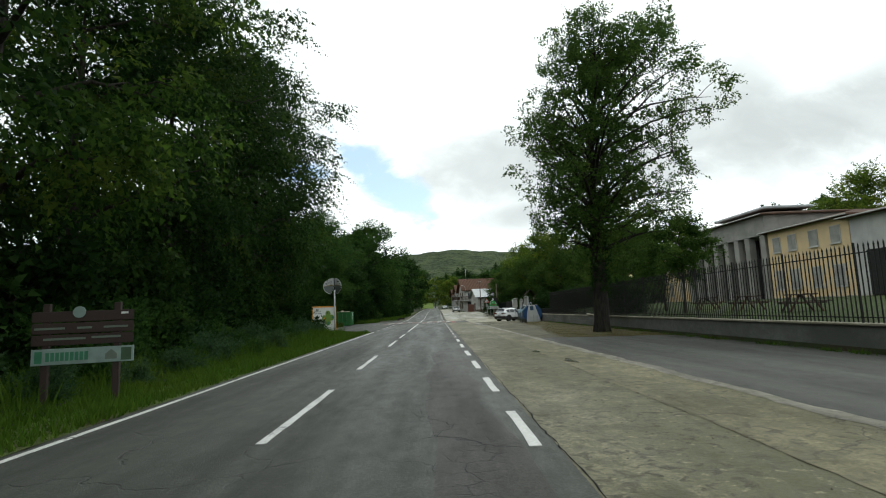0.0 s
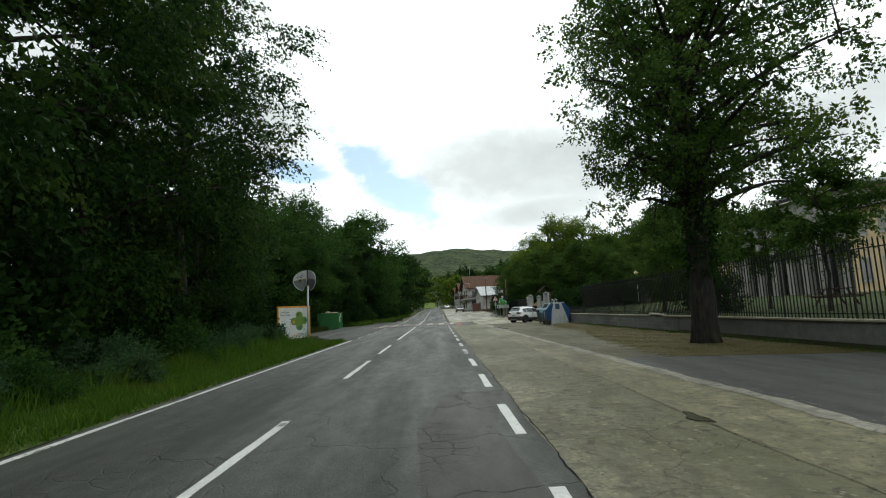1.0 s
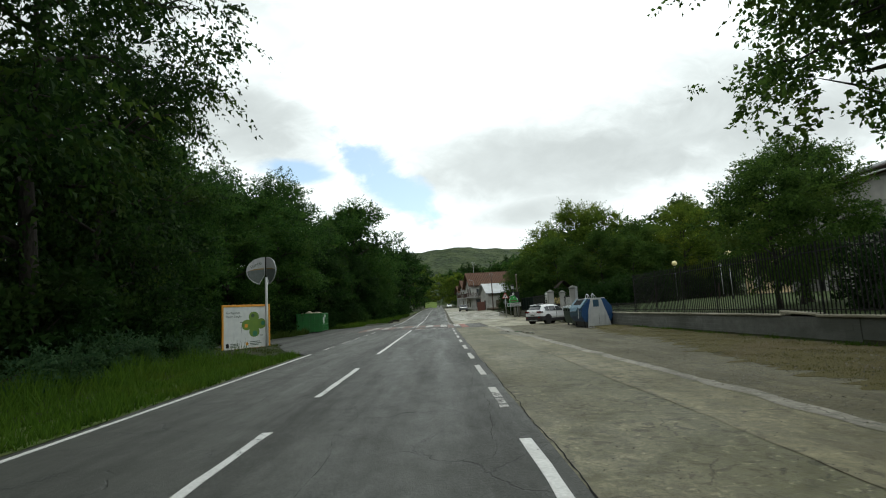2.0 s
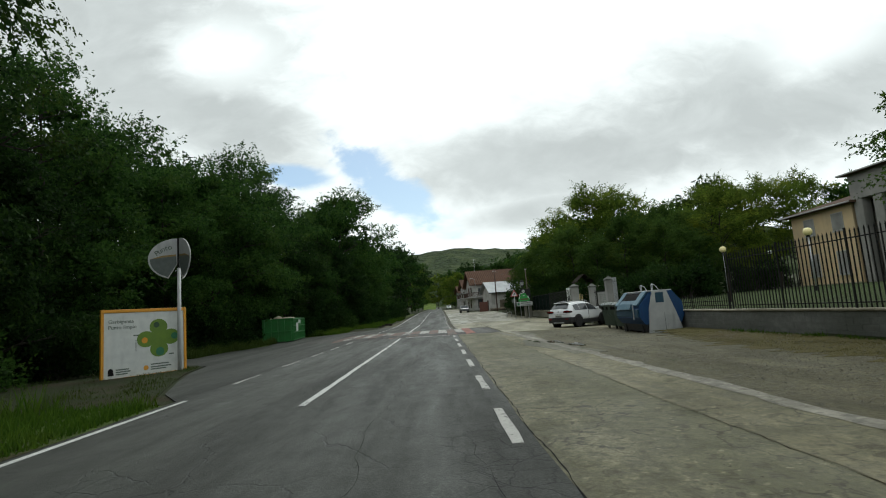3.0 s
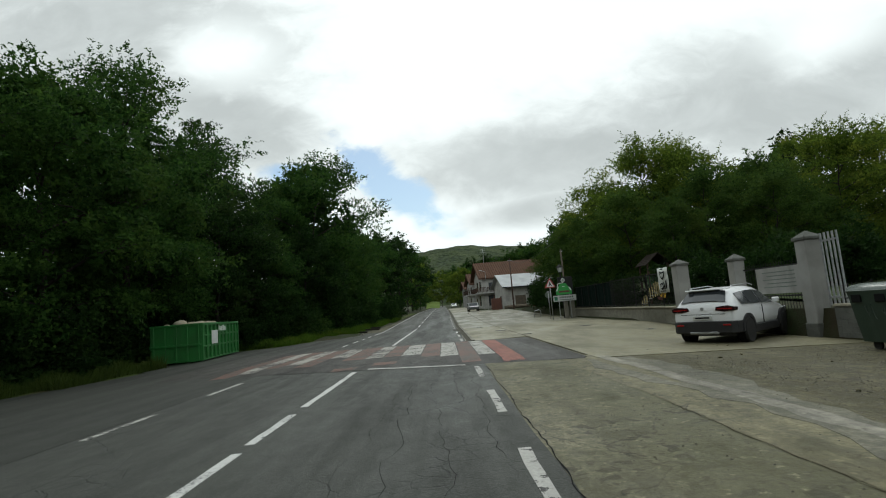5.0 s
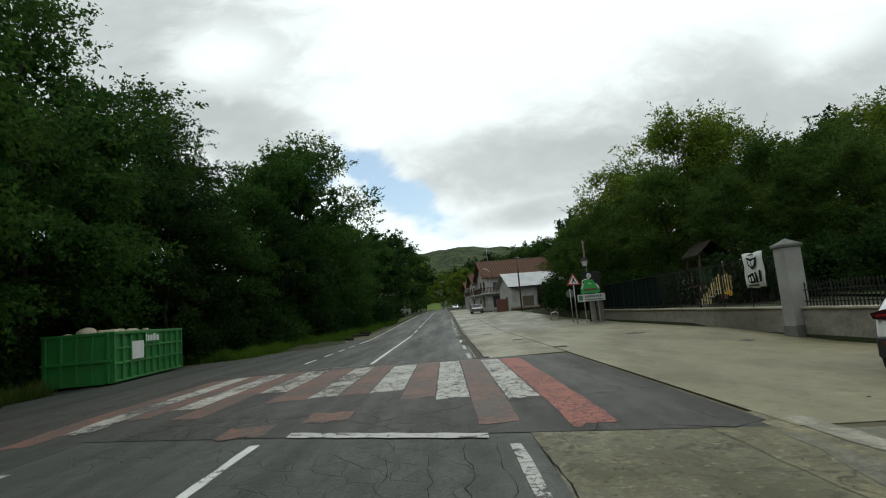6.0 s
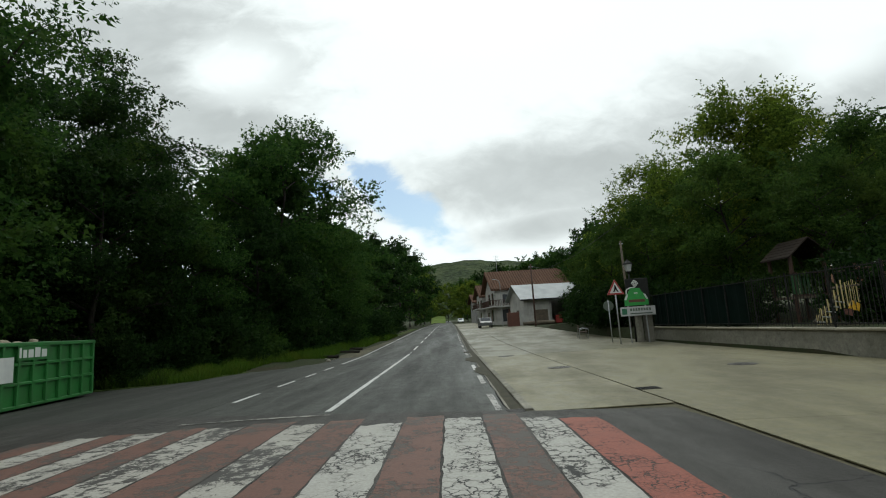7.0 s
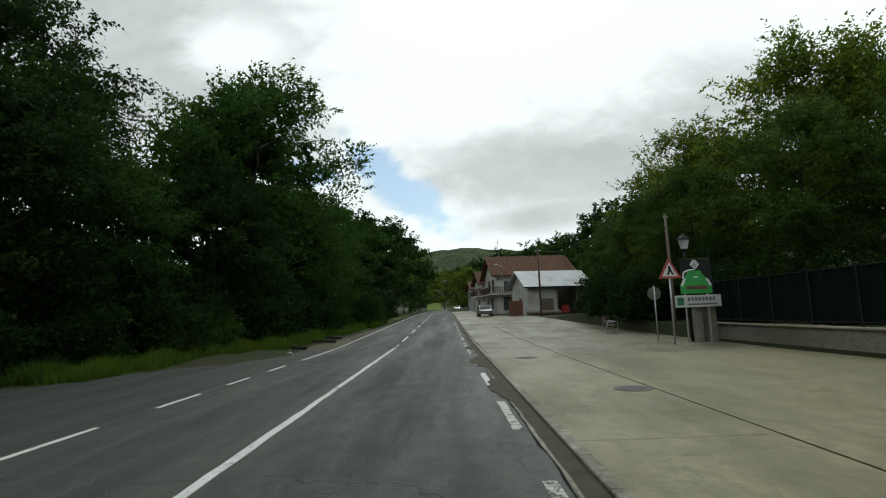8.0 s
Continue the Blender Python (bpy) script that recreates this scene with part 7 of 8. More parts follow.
def garden_lamp(x, y, z, top, globe):
    l = thing("garden_lamp", pose(x, y, z), "thin garden lamp post with a yellowish globe" if globe else "thin garden lamp post with a small white head", "lamp", "garden lamps")
    part("pole", tube(B(), (0, 0, -0.1), (0, 0, top - z - 0.25), 0.05, 0.035, 8), "steel", l, "", True)
    part("base", tube(B(), (0, 0, -0.05), (0, 0, 0.35), 0.09, 0.07, 10), "iron", l)
    bm = B()
    r = 0.27 if globe else 0.2
    bmesh.ops.create_uvsphere(bm, u_segments=18, v_segments=12, radius=r, matrix=Matrix.Translation((0, 0, top - z)))
    part("globe", bm, "globe" if globe else "white", l, "yellowish glass globe" if globe else "white lamp head", True)
    part("collar", tube(B(), (0, 0, top - z - r - 0.06), (0, 0, top - z - r + 0.05), 0.1, 0.12, 12), "iron", l)
    return l


garden_lamp(25.47, 75.76, 1.0, 4.93, True)
garden_lamp(24.94, 64.91, 0.98, 4.81, True)
garden_lamp(34.4, 83.25, 1.15, 4.91, False)
# old gate posts in the garden
for x, y in ((16.3, 59.5), (28.4, 73.3)):
    solid("garden_post", box(B(), -0.06, 0.06, -0.06, 0.06, -0.1, 1.5, 0.015), "dark_wood", "dark weathered wooden post in the garden", "post", "", pose(x, y, 0.74 + 0.02 * (x - WALL), 2, 3, 0))

# ---- playground ----
hz = 0.72
M["play_brown"] = plain("play_brown", (0.16, 0.075, 0.035), (0.11, 0.05, 0.026), 0.7, 3.0)
M["slat_green"] = plain("slat_green", (0.02, 0.085, 0.02), (0.015, 0.06, 0.016), 0.7, 3.0)
M["play_wood_pale"] = plain("play_wood_pale", (0.5, 0.4, 0.16), (0.36, 0.29, 0.13), 0.7, 3.0, dirt=0.5)
M["play_grey"] = plain("play_grey", (0.4, 0.41, 0.38), (0.3, 0.31, 0.29), 0.5, 2.0, dirt=0.5)
t = thing("play_tower", pose(16.15, 86.3, hz), "wooden play tower with a pitched plank roof and green slats", "playground")
for sx in (-0.7, 0.7):
    for sy in (-0.7, 0.7):
        part("post", box(B(), sx - 0.06, sx + 0.06, sy - 0.06, sy + 0.06, -0.1, 2.78, 0.01), "brown_wood", t)
part("platform", box(B(), -0.85, 0.85, -0.75, 0.75, 0.95, 1.05), "grey_wood", t)
for s in (-1, 1):
    for k in range(6):
        bm = B()
        a, b = k / 6, (k + 1) / 6
        vs = [(s * 0.92 * (1 - a), 2.66 + 0.8 * a), (s * 0.92 * (1 - b), 2.66 + 0.8 * b)]
        slab(bm, [vs[0], vs[1], (vs[1][0], vs[1][1] + 0.05), (vs[0][0], vs[0][1] + 0.07)], -1.0, 1.0, "y")
        part("roof_plank", bm, "dark_wood", t)
for k in range(5):
    part("slat", box(B(), -0.82 + k * 0.16, -0.73 + k * 0.16, -0.78, -0.74, 1.15, 1.95 - 0.02 * (k % 2), 0.005), "slat_green", t, "green slat")
for z in (1.05, 1.98):
    part("rail", box(B(), -0.84, 0.84, -0.76, -0.7, z, z + 0.07), "brown_wood", t)

t = thing("play_ramp", pose(13.95, 81.2, hz), "climbing ramp of pale upright slats with a small yellow panel", "playground")
for k in range(12):
    v = k / 11
    x = -0.85 + 1.5 * v
    top = 0.35 + 1.05 * min(1.0, v * 1.7) + 0.05 * math.sin(k * 2.1)
    low = 0.02 if k < 4 else 0.25 + 0.04 * k
    part("slat", box(B(), x - 0.035, x + 0.035, 0.05 * v, 0.05 * v + 0.025, low, top, 0.005), "play_wood_pale", t, "pale weathered slat")
part("beam", tube(B(), (-0.95, 0.05, 0.12), (0.0, 0.06, 0.95), 0.04, n=8), "grey_wood", t)
part("beam", tube(B(), (-0.2, 0.07, 1.2), (0.75, 0.07, 1.25), 0.035, n=8), "grey_wood", t)
for k in range(5):
    part("rung", tube(B(), (-0.9 + 0.18 * k, 0.0, 0.12 + 0.16 * k), (-0.6 + 0.18 * k, 0.0, 0.1 + 0.15 * k), 0.02, n=6), "play_grey", t)
part("panel", slab(B(), [(0.3, 0.5), (0.62, 0.38), (0.7, 0.62), (0.42, 0.78)], 0.09, 0.13, "y"), "yellow_paint", t, "bright yellow panel")
part("panel", slab(B(), [(0.12, 0.32), (0.4, 0.24), (0.44, 0.44), (0.16, 0.5)], 0.09, 0.13, "y"), "rust", t, "orange brown panel")

t = thing("climbing_frame", pose(15.9, 82.75, hz), "brown wooden climbing frame with pale post caps and ropes", "playground")
spots = ((-0.25, 0.9), (-0.6, -0.7), (0.3, 0.2), (0.7, -0.4), (1.1, 0.5), (1.4, -0.6), (0.0, -1.1), (1.8, 0.1))
for x, y in spots:
    p = part("post", tube(B(), (x, y, -0.1), (x, y, 2.1), 0.055, 0.05, 10), "play_brown", t, "brown round post", True)
    part("cap", tube(B(), (x, y, 2.1), (x, y, 2.15), 0.06, 0.035, 10), "white", p, "pale cap")
for a, b in ((0, 2), (1, 3), (2, 3), (3, 5), (4, 7), (1, 6)):
    (xa, ya), (xb, yb) = spots[a], spots[b]
    part("beam", tube(B(), (xa, ya, 1.85), (xb, yb, 1.85), 0.04, n=8), "brown_wood", t)
    for k in range(1, 4):
        x, y = xa + (xb - xa) * k / 4, ya + (yb - ya) * k / 4
        part("rope", tube(B(), (x, y, 0.2), (x, y, 1.85), 0.014, n=5), "grey_wood", t)

# ---- signs at the entrance of the village ----
zs = 0.015


def plate_tri(side, cx, cz):
    h = side * 0.866
    return [(cx - side / 2, cz), (cx + side / 2, cz), (cx, cz + h)]


t = thing("warning_sign", pose(9.45, 90.1, zs, 0, 0, 4), "red-edged triangular warning sign on a steel post", "sign")
part("post", tube(B(), (0, 0.03, -0.3), (0.0, 0.03, 3.2), 0.035, n=10), "steel", t, "", True)
part("plate", slab(B(), plate_tri(0.9, 0, 2.5), -0.03, -0.012, "y"), "sign_red", t, "red triangle")
part("face", slab(B(), plate_tri(0.62, 0, 2.58), -0.036, -0.03, "y"), "white", t, "white face")
part("symbol", slab(B(), [(-0.13, 2.63), (-0.04, 2.64), (0.0, 2.76), (0.09, 2.64), (0.16, 2.63), (0.06, 2.83), (0.02, 2.98), (-0.04, 2.98), (-0.05, 2.8)], -0.04, -0.036, "y"), "black", t)
t = thing("traffic_sign", pose(9.7, 92.3, zs, 0, 0, 175), "round traffic sign seen from behind on a steel post", "sign")
part("post", tube(B(), (0, 0.03, -0.3), (0.0, 0.03, 2.3), 0.03, n=10), "steel", t, "", True)
part("plate", slab(B(), circle(0.28, 24, 0, 2.0), -0.03, -0.012, "y"), "print_grey", t, "dull grey back of the plate")

t = thing("village_sign", pose(10.55, 90.35, zs, 0, 0, 3), "village sign: green hill-shaped board with white figures above a white plate", "sign")
for x in (-0.45, 0.45):
    part("post", tube(B(), (x, 0.06, -0.3), (x, 0.06, 1.9), 0.035, n=8), "steel", t)
part("green_board", slab(B(), [(-0.62, 1.9), (0.62, 1.9), (0.62, 2.18), (0.5, 2.42), (0.32, 2.58), (0.22, 2.78), (-0.28, 2.78), (-0.36, 2.6), (-0.5, 2.45), (-0.62, 2.2)], 0.0, 0.03, "y"), "sign_green", t, "green hill-shaped board")
g = part("white_plate", box(B(), -0.9, 0.92, -0.03, 0.0, 1.38, 1.84, 0.01), "white_panel", t, "white plate with green lettering bars")
part("emblem", slab(B(), [(-0.82, 1.46), (-0.56, 1.46), (-0.56, 1.76), (-0.82, 1.76)], -0.036, -0.03, "y"), "teal", g)
for x0 in (-0.4, -0.26, -0.12, 0.02, 0.16, 0.3, 0.44, 0.58):
    part("letter_bar", box(B(), x0, x0 + 0.1, -0.036, -0.031, 1.62, 1.76), "print_grey", g)
part("letter_bar", box(B(), -0.4, 0.75, -0.036, -0.031, 1.46, 1.52), "print_grey", g)
part("letter_bar", box(B(), -0.4, 0.45, -0.006, -0.001, 2.06, 2.2), "rust", t, "reddish lettering bar")
part("letter_bar", box(B(), -0.1, 0.1, -0.006, -0.001, 2.5, 2.55), "white", t)
for s in (-1, 1):
    part("figure", slab(B(), [(s * 0.62, 2.2), (s * 0.5, 2.44), (s * 0.38, 2.5), (s * 0.44, 2.36), (s * 0.52, 2.2)], -0.02, -0.001, "y"), "white", t)
bm = B()
for turn in range(4):
    pts = []
    for i in range(7):
        a = turn * 1.571 + i * 0.42
        r = 0.035 + 0.03 * i if i < 5 else 0.155 - 0.015 * (i - 4)
        pts.append((r * math.cos(a), -0.01, 3.02 + r * math.sin(a)))
    bent(bm, pts, [0.03, 0.034, 0.036, 0.034, 0.03, 0.024, 0.015], 6)
part("emblem", bm, "white", t, "white four-armed scroll")
bm = bent(B(), [(-0.5, -0.01, 2.48), (-0.46, -0.01, 2.72), (-0.28, -0.01, 2.8), (0, -0.01, 2.83)], [0.03, 0.035, 0.03, 0.03], 6)
part("figure", bm, "white", t)

t = thing("stone_monument", pose(10.75, 90.85, zs, 0, 0, 0), "dark slab on a rough grey stone base behind the village sign", "monument")
for x0, x1 in ((-0.16, 0.12), (0.26, 0.66)):
    bm = box(B(), x0, x1, -0.2, 0.2, -0.05, 1.5, 0.05)
    for v in bm.verts:
        v.co += Vector((1, 1, 0.3)) * 0.07 * noise.noise(v.co * 3)
    part("base", bm, "wall_render", t, "rough grey stone")
part("slab", box(B(), -0.5, 0.66, -0.1, 0.1, 1.5, 3.3, 0.03), "iron", t, "dark upright slab")
t = thing("lantern", pose(10.6, 91.15, zs), "old-fashioned street lantern on a dark post", "lamp")
part("post", tube(B(), (0, 0, -0.2), (0, 0, 3.7), 0.06, 0.045, 10), "iron", t, "", True)
part("glass", lathe(B(), [(0.13, 3.72), (0.23, 4.08)], 6), "white_panel", t, "milky lantern glass")
part("hood", lathe(B(), [(0.29, 4.08), (0.24, 4.16), (0.1, 4.28), (0.03, 4.36)], 6), "iron", t, "dark hood")
part("bracket", lathe(B(), [(0.05, 3.6), (0.15, 3.72)], 6), "iron", t)
t = thing("utility_pole", pose(11.9, 95.5, 0.0), "weathered grey utility pole among the trees", "pole")
part("shaft", bent(B(), [(0, 0, -0.3), (0, 0, 3.0), (-0.04, 0, 6.0)], [0.09, 0.075, 0.06], 10), "grey_wood", t, "", True)
part("insulator", box(B(), -0.12, 0.1, -0.03, 0.03, 5.8, 5.86), "steel", t)

t = thing("bench", pose(9.9, 99.2, rise(99), 0, 0, 80), "park bench with curved steel ends beside the pavement", "bench")
for s in (-0.85, 0.85):
    part("end_frame", bent(B(), [(s, -0.28, 0), (s, -0.3, 0.62), (s, -0.1, 0.68), (s, 0.24, 0.6), (s, 0.3, 0)], [0.03] * 5, 6), "steel", t, "curved steel end")
for k in range(4):
    part("slat", box(B(), -0.85, 0.85, -0.24 + k * 0.12, -0.15 + k * 0.12, 0.42, 0.46, 0.005), "brown_wood", t)
for k in range(3):
    part("slat", box(B(), -0.85, 0.85, 0.27, 0.3, 0.55 + k * 0.13, 0.64 + k * 0.13, 0.005), "brown_wood", t)

# ---- houses at the end of the pavement ----


def tiled(bm, x0, x1, y0, z0, y1, z1, step=0.45):
    """Rows of barrel tiles running down a roof slope from (y1, z1) to (y0, z0)."""
    n = int((x1 - x0) / step)
    waves = ((0, 0), (0.25, 0.13), (0.5, 0.16), (0.75, 0.13))
    prof = [(x0 + (i + u) * step, h) for i in range(n) for u, h in waves] + [(x0 + n * step, 0)]
    courses = 9
    last = None
    for j in range(courses + 1):
        v = j / courses
        row = [bm.verts.new((x, y0 + (y1 - y0) * v, z0 + (z1 - z0) * v + h + 0.02 * (j % 2))) for x, h in prof]
        if last:
            for k in range(len(row) - 1):
                bm.faces.new((last[k], last[k + 1], row[k + 1], row[k]))
        last = row


def gable_house(name, x0, x1, y0, y1, zb, eave, ridge, wall, label, balcony=False, windows=()):
    """A house with the ridge along x and its gable towards the road."""
    h = thing(name, pose(x0, y0, 0, 0, 0, 5) @ pose(-x0, -y0, 0), label, "house")
    part("wall", box(B(), x0, x1, y0, y1, zb - 0.5, eave), wall, h, "weathered pale rendered wall")
    ym = (y0 + y1) / 2
    bm = slab(B(), [(y0, eave), (y1, eave), (ym, ridge)], x0, x1, "x")
    part("gable", bm, wall, h)
    o = 0.7
    bm = slab(B(), [(y0 - o, eave - 0.24), (ym, ridge), (y1 + o, eave - 0.24), (y1 + o, eave - 0.36), (ym, ridge - 0.12), (y0 - o, eave - 0.36)], x0 - 0.8, x1 + 0.5, "x")
    roof = part("roof", bm, "tile", h, "red-brown tiled gable roof")
    for ya in (y0 - o, y1 + o):
        bm = B()
        tiled(bm, x0 - 0.8, x1 + 0.5, ya, eave - 0.2, ym, ridge + 0.08)
        part("tile_sheet", bm, "tile", roof)
    for x, z, w, hh, face in windows:
        win = new("window")
        win.parent = h
        if face == "s":
            part("pane", box(B(), x - w / 2, x + w / 2, y0 - 0.03, y0 + 0.02, z, z + hh), "glass", win)
            part("frame", box(B(), x - w / 2 - 0.1, x + w / 2 + 0.1, y0 - 0.05, y0 - 0.031, z - 0.12, z), "grey_render", win)
            part("shutter", box(B(), x + w / 2, x + w / 2 + w * 0.5, y0 - 0.06, y0 - 0.02, z, z + hh), "rust", win)
        else:
            part("pane", box(B(), x0 - 0.03, x0 + 0.02, x - w / 2, x + w / 2, z, z + hh), "glass", win)
            part("shutter", box(B(), x0 - 0.06, x0 - 0.031, x + w / 2, x + w, z, z + hh), "rust", win)
    if balcony:
        b = part("balcony", box(B(), x0 - 1.2, x0 + 3.2, y0 - 1.2, y0 - 0.05, zb + 2.9, zb + 3.1), "grey_render", h, "wooden balcony")
        for k in range(17):
            part("baluster", box(B(), x0 - 1.15 + k * 0.26, x0 - 1.05 + k * 0.26, y0 - 1.18, y0 - 1.12, zb + 3.1, zb + 4.0), "brown_wood", b)
        part("handrail", box(B(), x0 - 1.2, x0 + 3.2, y0 - 1.22, y0 - 1.1, zb + 4.0, zb + 4.1), "brown_wood", b)
        part("balcony_side", box(B(), x0 - 1.2, x0 - 0.05, y0 - 0.04, y1 - 1, zb + 2.9, zb + 3.1), "grey_render", b)
        for k in range(20):
            yy = y0 + k * 0.4
            if yy < y1 - 1:
                part("baluster", box(B(), x0 - 1.18, x0 - 1.12, yy, yy + 0.1, zb + 3.1, zb + 4.0), "brown_wood", b)
        part("handrail", box(B(), x0 - 1.22, x0 - 1.1, y0 - 1.0, y1 - 1, zb + 4.0, zb + 4.1), "brown_wood", b)
    return h


z1 = rise(150)
gable_house("village_house", 8.9, 21.5, 150.0, 160.5, z1, 7.1, 10.3, "lime_wall", "two-storey whitewashed village house with red tile roof and balcony", True,
            ((10.6, 4.6, 1.0, 1.5, "s"), (13.4, 5.0, 0.9, 1.3, "s"), (10.4, 1.6, 1.0, 2.0, "s"), (152.5, 4.6, 1.0, 1.9, "w"), (156.0, 4.6, 1.0, 1.9, "w"), (153.5, 1.7, 1.1, 2.0, "w"), (157.5, 1.7, 1.1, 1.6, "w")))
z1 = rise(178)
gable_house("village_house", 8.2, 18, 172.0, 181.0, z1, 7.2, 9.6, "grey_render", "older grey village house with brown tile roof further along", True,
            ((10.2, 4.8, 1.0, 1.4, "s"), (174.0, 4.8, 1.0, 1.6, "w"), (178.0, 4.8, 1.0, 1.6, "w"), (175.0, 2.0, 1.0, 1.8, "w")))
z1 = rise(205)
gable_house("village_house", 7.9, 17, 199.0, 208.0, z1, 7.2, 9.2, "white_render", "pale village house with tile roof at the end of the row", False,
            ((9.6, 5.0, 1.0, 1.4, "s"), (201.0, 5.0, 1.0, 1.6, "w"), (205.0, 5.0, 1.0, 1.6, "w")))


def shed():
    s = thing("shed", pose(11.9, 139.0, rise(139), 0, 0, 11) @ pose(-10.6, -139.0, 0), "pale rendered shed with a bright metal roof and open bay", "shed")
    x0, x1, y0, y1, e, r = 10.6, 19.6, 139.0, 145.5, 3.8, 5.95
    part("wall", box(B(), x0, x0 + 4.2, y0, y1, -0.5, e), "lime_wall", s, "pale patched wall")
    part("wall", box(B(), x0 + 4.2, x1, y1 - 0.3, y1, -0.5, e), "lime_wall", s)
    part("wall", box(B(), x1 - 0.3, x1, y0, y1 - 0.3, -0.5, e), "lime_wall", s)
    ym = (y0 + y1) / 2
    part("gable", slab(B(), [(y0, e), (y1, e), (ym, r)], x0, x0 + 0.3, "x"), "lime_wall", s)
    bm = slab(B(), [(y0 - 0.7, e - 0.15), (ym, r + 0.12), (y1 + 0.6, e - 0.15), (y1 + 0.6, e - 0.22), (ym, r + 0.02), (y0 - 0.7, e - 0.22)], x0 - 0.7, x1 + 0.4, "x")
    part("roof", bm, "metal_roof", s, "bright metal sheet roof")
    part("fascia", box(B(), x0 - 0.7, x1 + 0.4, y0 - 0.76, y0 - 0.7, e - 0.3, e - 0.12), "iron", s)
    part("door", box(B(), x0 + 1.7, x0 + 3.6, y0 - 0.05, y0, 0, 2.1), "grey_wood", s, "grey plank door")
    part("door", box(B(), x0 - 0.04, x0, y0 + 2.4, y0 + 3.4, 0, 2.2), "brown_wood", s)
    part("post", box(B(), x0 + 6.9, x0 + 7.1, y0, y0 + 0.2, -0.3, e), "grey_wood", s)
    return s


shed()
z1 = rise(137)
solid("water_tank", box(B(), -0.8, 0.8, -0.7, 0.7, -0.1, 1.9, 0.05), "rust", "rusty brown metal tank beside the shed", "tank", "", pose(9.9, 136.6, z1))
solid("log", bent(B(), [(-2.2, 0, 0.25), (0, 0.1, 0.28), (2.2, 0, 0.24)], [0.27, 0.3, 0.26], 10), "grey_wood", "long felled log lying before the shed", "log", "", pose(13.4, 136.2, z1))
bm = box(B(), -0.5, 0.5, -0.6, 0.6, 0.15, 1.3, 0.1)
solid("farm_machine", bm, "sign_red", "red farm machine parked in the open shed bay", "machine", "", pose(17.2, 141.0, z1 - 0.1))
t = thing("utility_pole", pose(11.9, 130.0, rise(130)), "dark wooden utility pole before the shed", "pole")
part("shaft", bent(B(), [(0, 0, -0.3), (0, 0, 4), (0, 0, 8.0)], [0.13, 0.11, 0.09], 8), "brown_wood", t, "", True)
part("lamp_arm", tube(B(), (0, 0, 5.2), (0.1, -0.9, 5.5), 0.03, n=6), "steel", t)
part("insulator", box(B(), -0.35, 0.35, -0.04, 0.04, 7.6, 7.68), "steel", t)
t = thing("street_lamp", pose(8.9, 141.5, rise(141)), "slim street lamp in front of the village house", "lamp")
part("pole", bent(B(), [(0, 0, -0.2), (0, 0, 6.3), (-0.1, -0.1, 6.8), (-0.7, -0.5, 7.0)], [0.07, 0.05, 0.045, 0.04], 8), "steel", t, "", True)
part("head", box(B(), -1.1, -0.65, -0.6, -0.4, 6.96, 7.08, 0.02), "steel", t)
t = thing("antenna", pose(10.0, 155.2, 10.2), "television aerial on the house roof", "antenna")
part("mast", tube(B(), (0, 0, -0.3), (0, 0, 3.2), 0.035, n=6), "steel", t)
for z in (2.4, 2.8, 3.1):
    part("element", tube(B(), (-0.5, 0, z), (0.5, 0, z), 0.02, n=5), "steel", t)
# cable between the poles
c = bpy.data.curves.new("cable", "CURVE")
c.dimensions, c.bevel_depth = "3D", 0.018
sp = c.splines.new("POLY")
cab = [(11.9, 95.5, 7.1), (11.9, 107, 6.7), (11.9, 119, 6.9), (11.9, 130, 8.3), (10.4, 150, 7.6)]
sp.points.add(len(cab) - 1)
for pnt, q in zip(sp.points, cab):
    pnt.co = (*q, 1)
cable = new("cable", c)
c.materials.append(M["rubber"])
tagged(cable, "thin black overhead cable between the poles", "cable")


# ---- far parked vehicle and stone ----
def far_car(x, y, rz, material, label):
    c = thing("car", pose(x, y, rise(y) + 0.01, 0, 0, rz), label, "car")
    bm = slab(B(), [(-2.0, 0.3), (2.0, 0.3), (2.05, 0.75), (1.2, 0.92), (0.55, 1.42), (-1.2, 1.45), (-1.95, 0.95)], -0.85, 0.85, "y")
    bmesh.ops.bevel(bm, geom=list(bm.edges), offset=0.06, segments=1, affect="EDGES")
    part("body", bm, material, c)
    for s in (-1, 1):
        part("side_window", slab(B(), [(-1.25, 0.98), (0.95, 0.98), (0.5, 1.34), (-1.1, 1.36)], s * 0.835, s * 0.86, "y"), "glass", c)
        for x_ in (-1.25, 1.3):
            part("wheel", slab(B(), circle(0.31, 18, x_, 0.31), s * 0.68, s * 0.88, "y"), "rubber", c)
    part("windscreen", slab(B(), [(0.62, 1.38), (1.16, 0.97), (1.2, 0.98), (0.66, 1.4)], -0.66, 0.66, "y"), "glass", c)
    return c


M["car_grey"] = plain("car_grey", (0.11, 0.115, 0.12), None, 0.35, dirt=0.1)
far_car(6.0, 138.0, -88, "car_grey", "small grey car parked before the village houses")
far_car(4.6, 236.0, -85, "car_white", "small pale car parked at the far end of the road")

# ---- ground cover and clutter ----


def inside(x, y, poly):
    """Whether points lie in a polygon."""
    hit = np.zeros(len(x), bool)
    for (xa, ya), (xb, yb) in zip(poly, poly[1:] + poly[:1]):
        cross = (ya > y) != (yb > y)
        hit ^= cross & (x < (xb - xa) * (y - ya) / (yb - ya + 1e-9) + xa)
    return hit


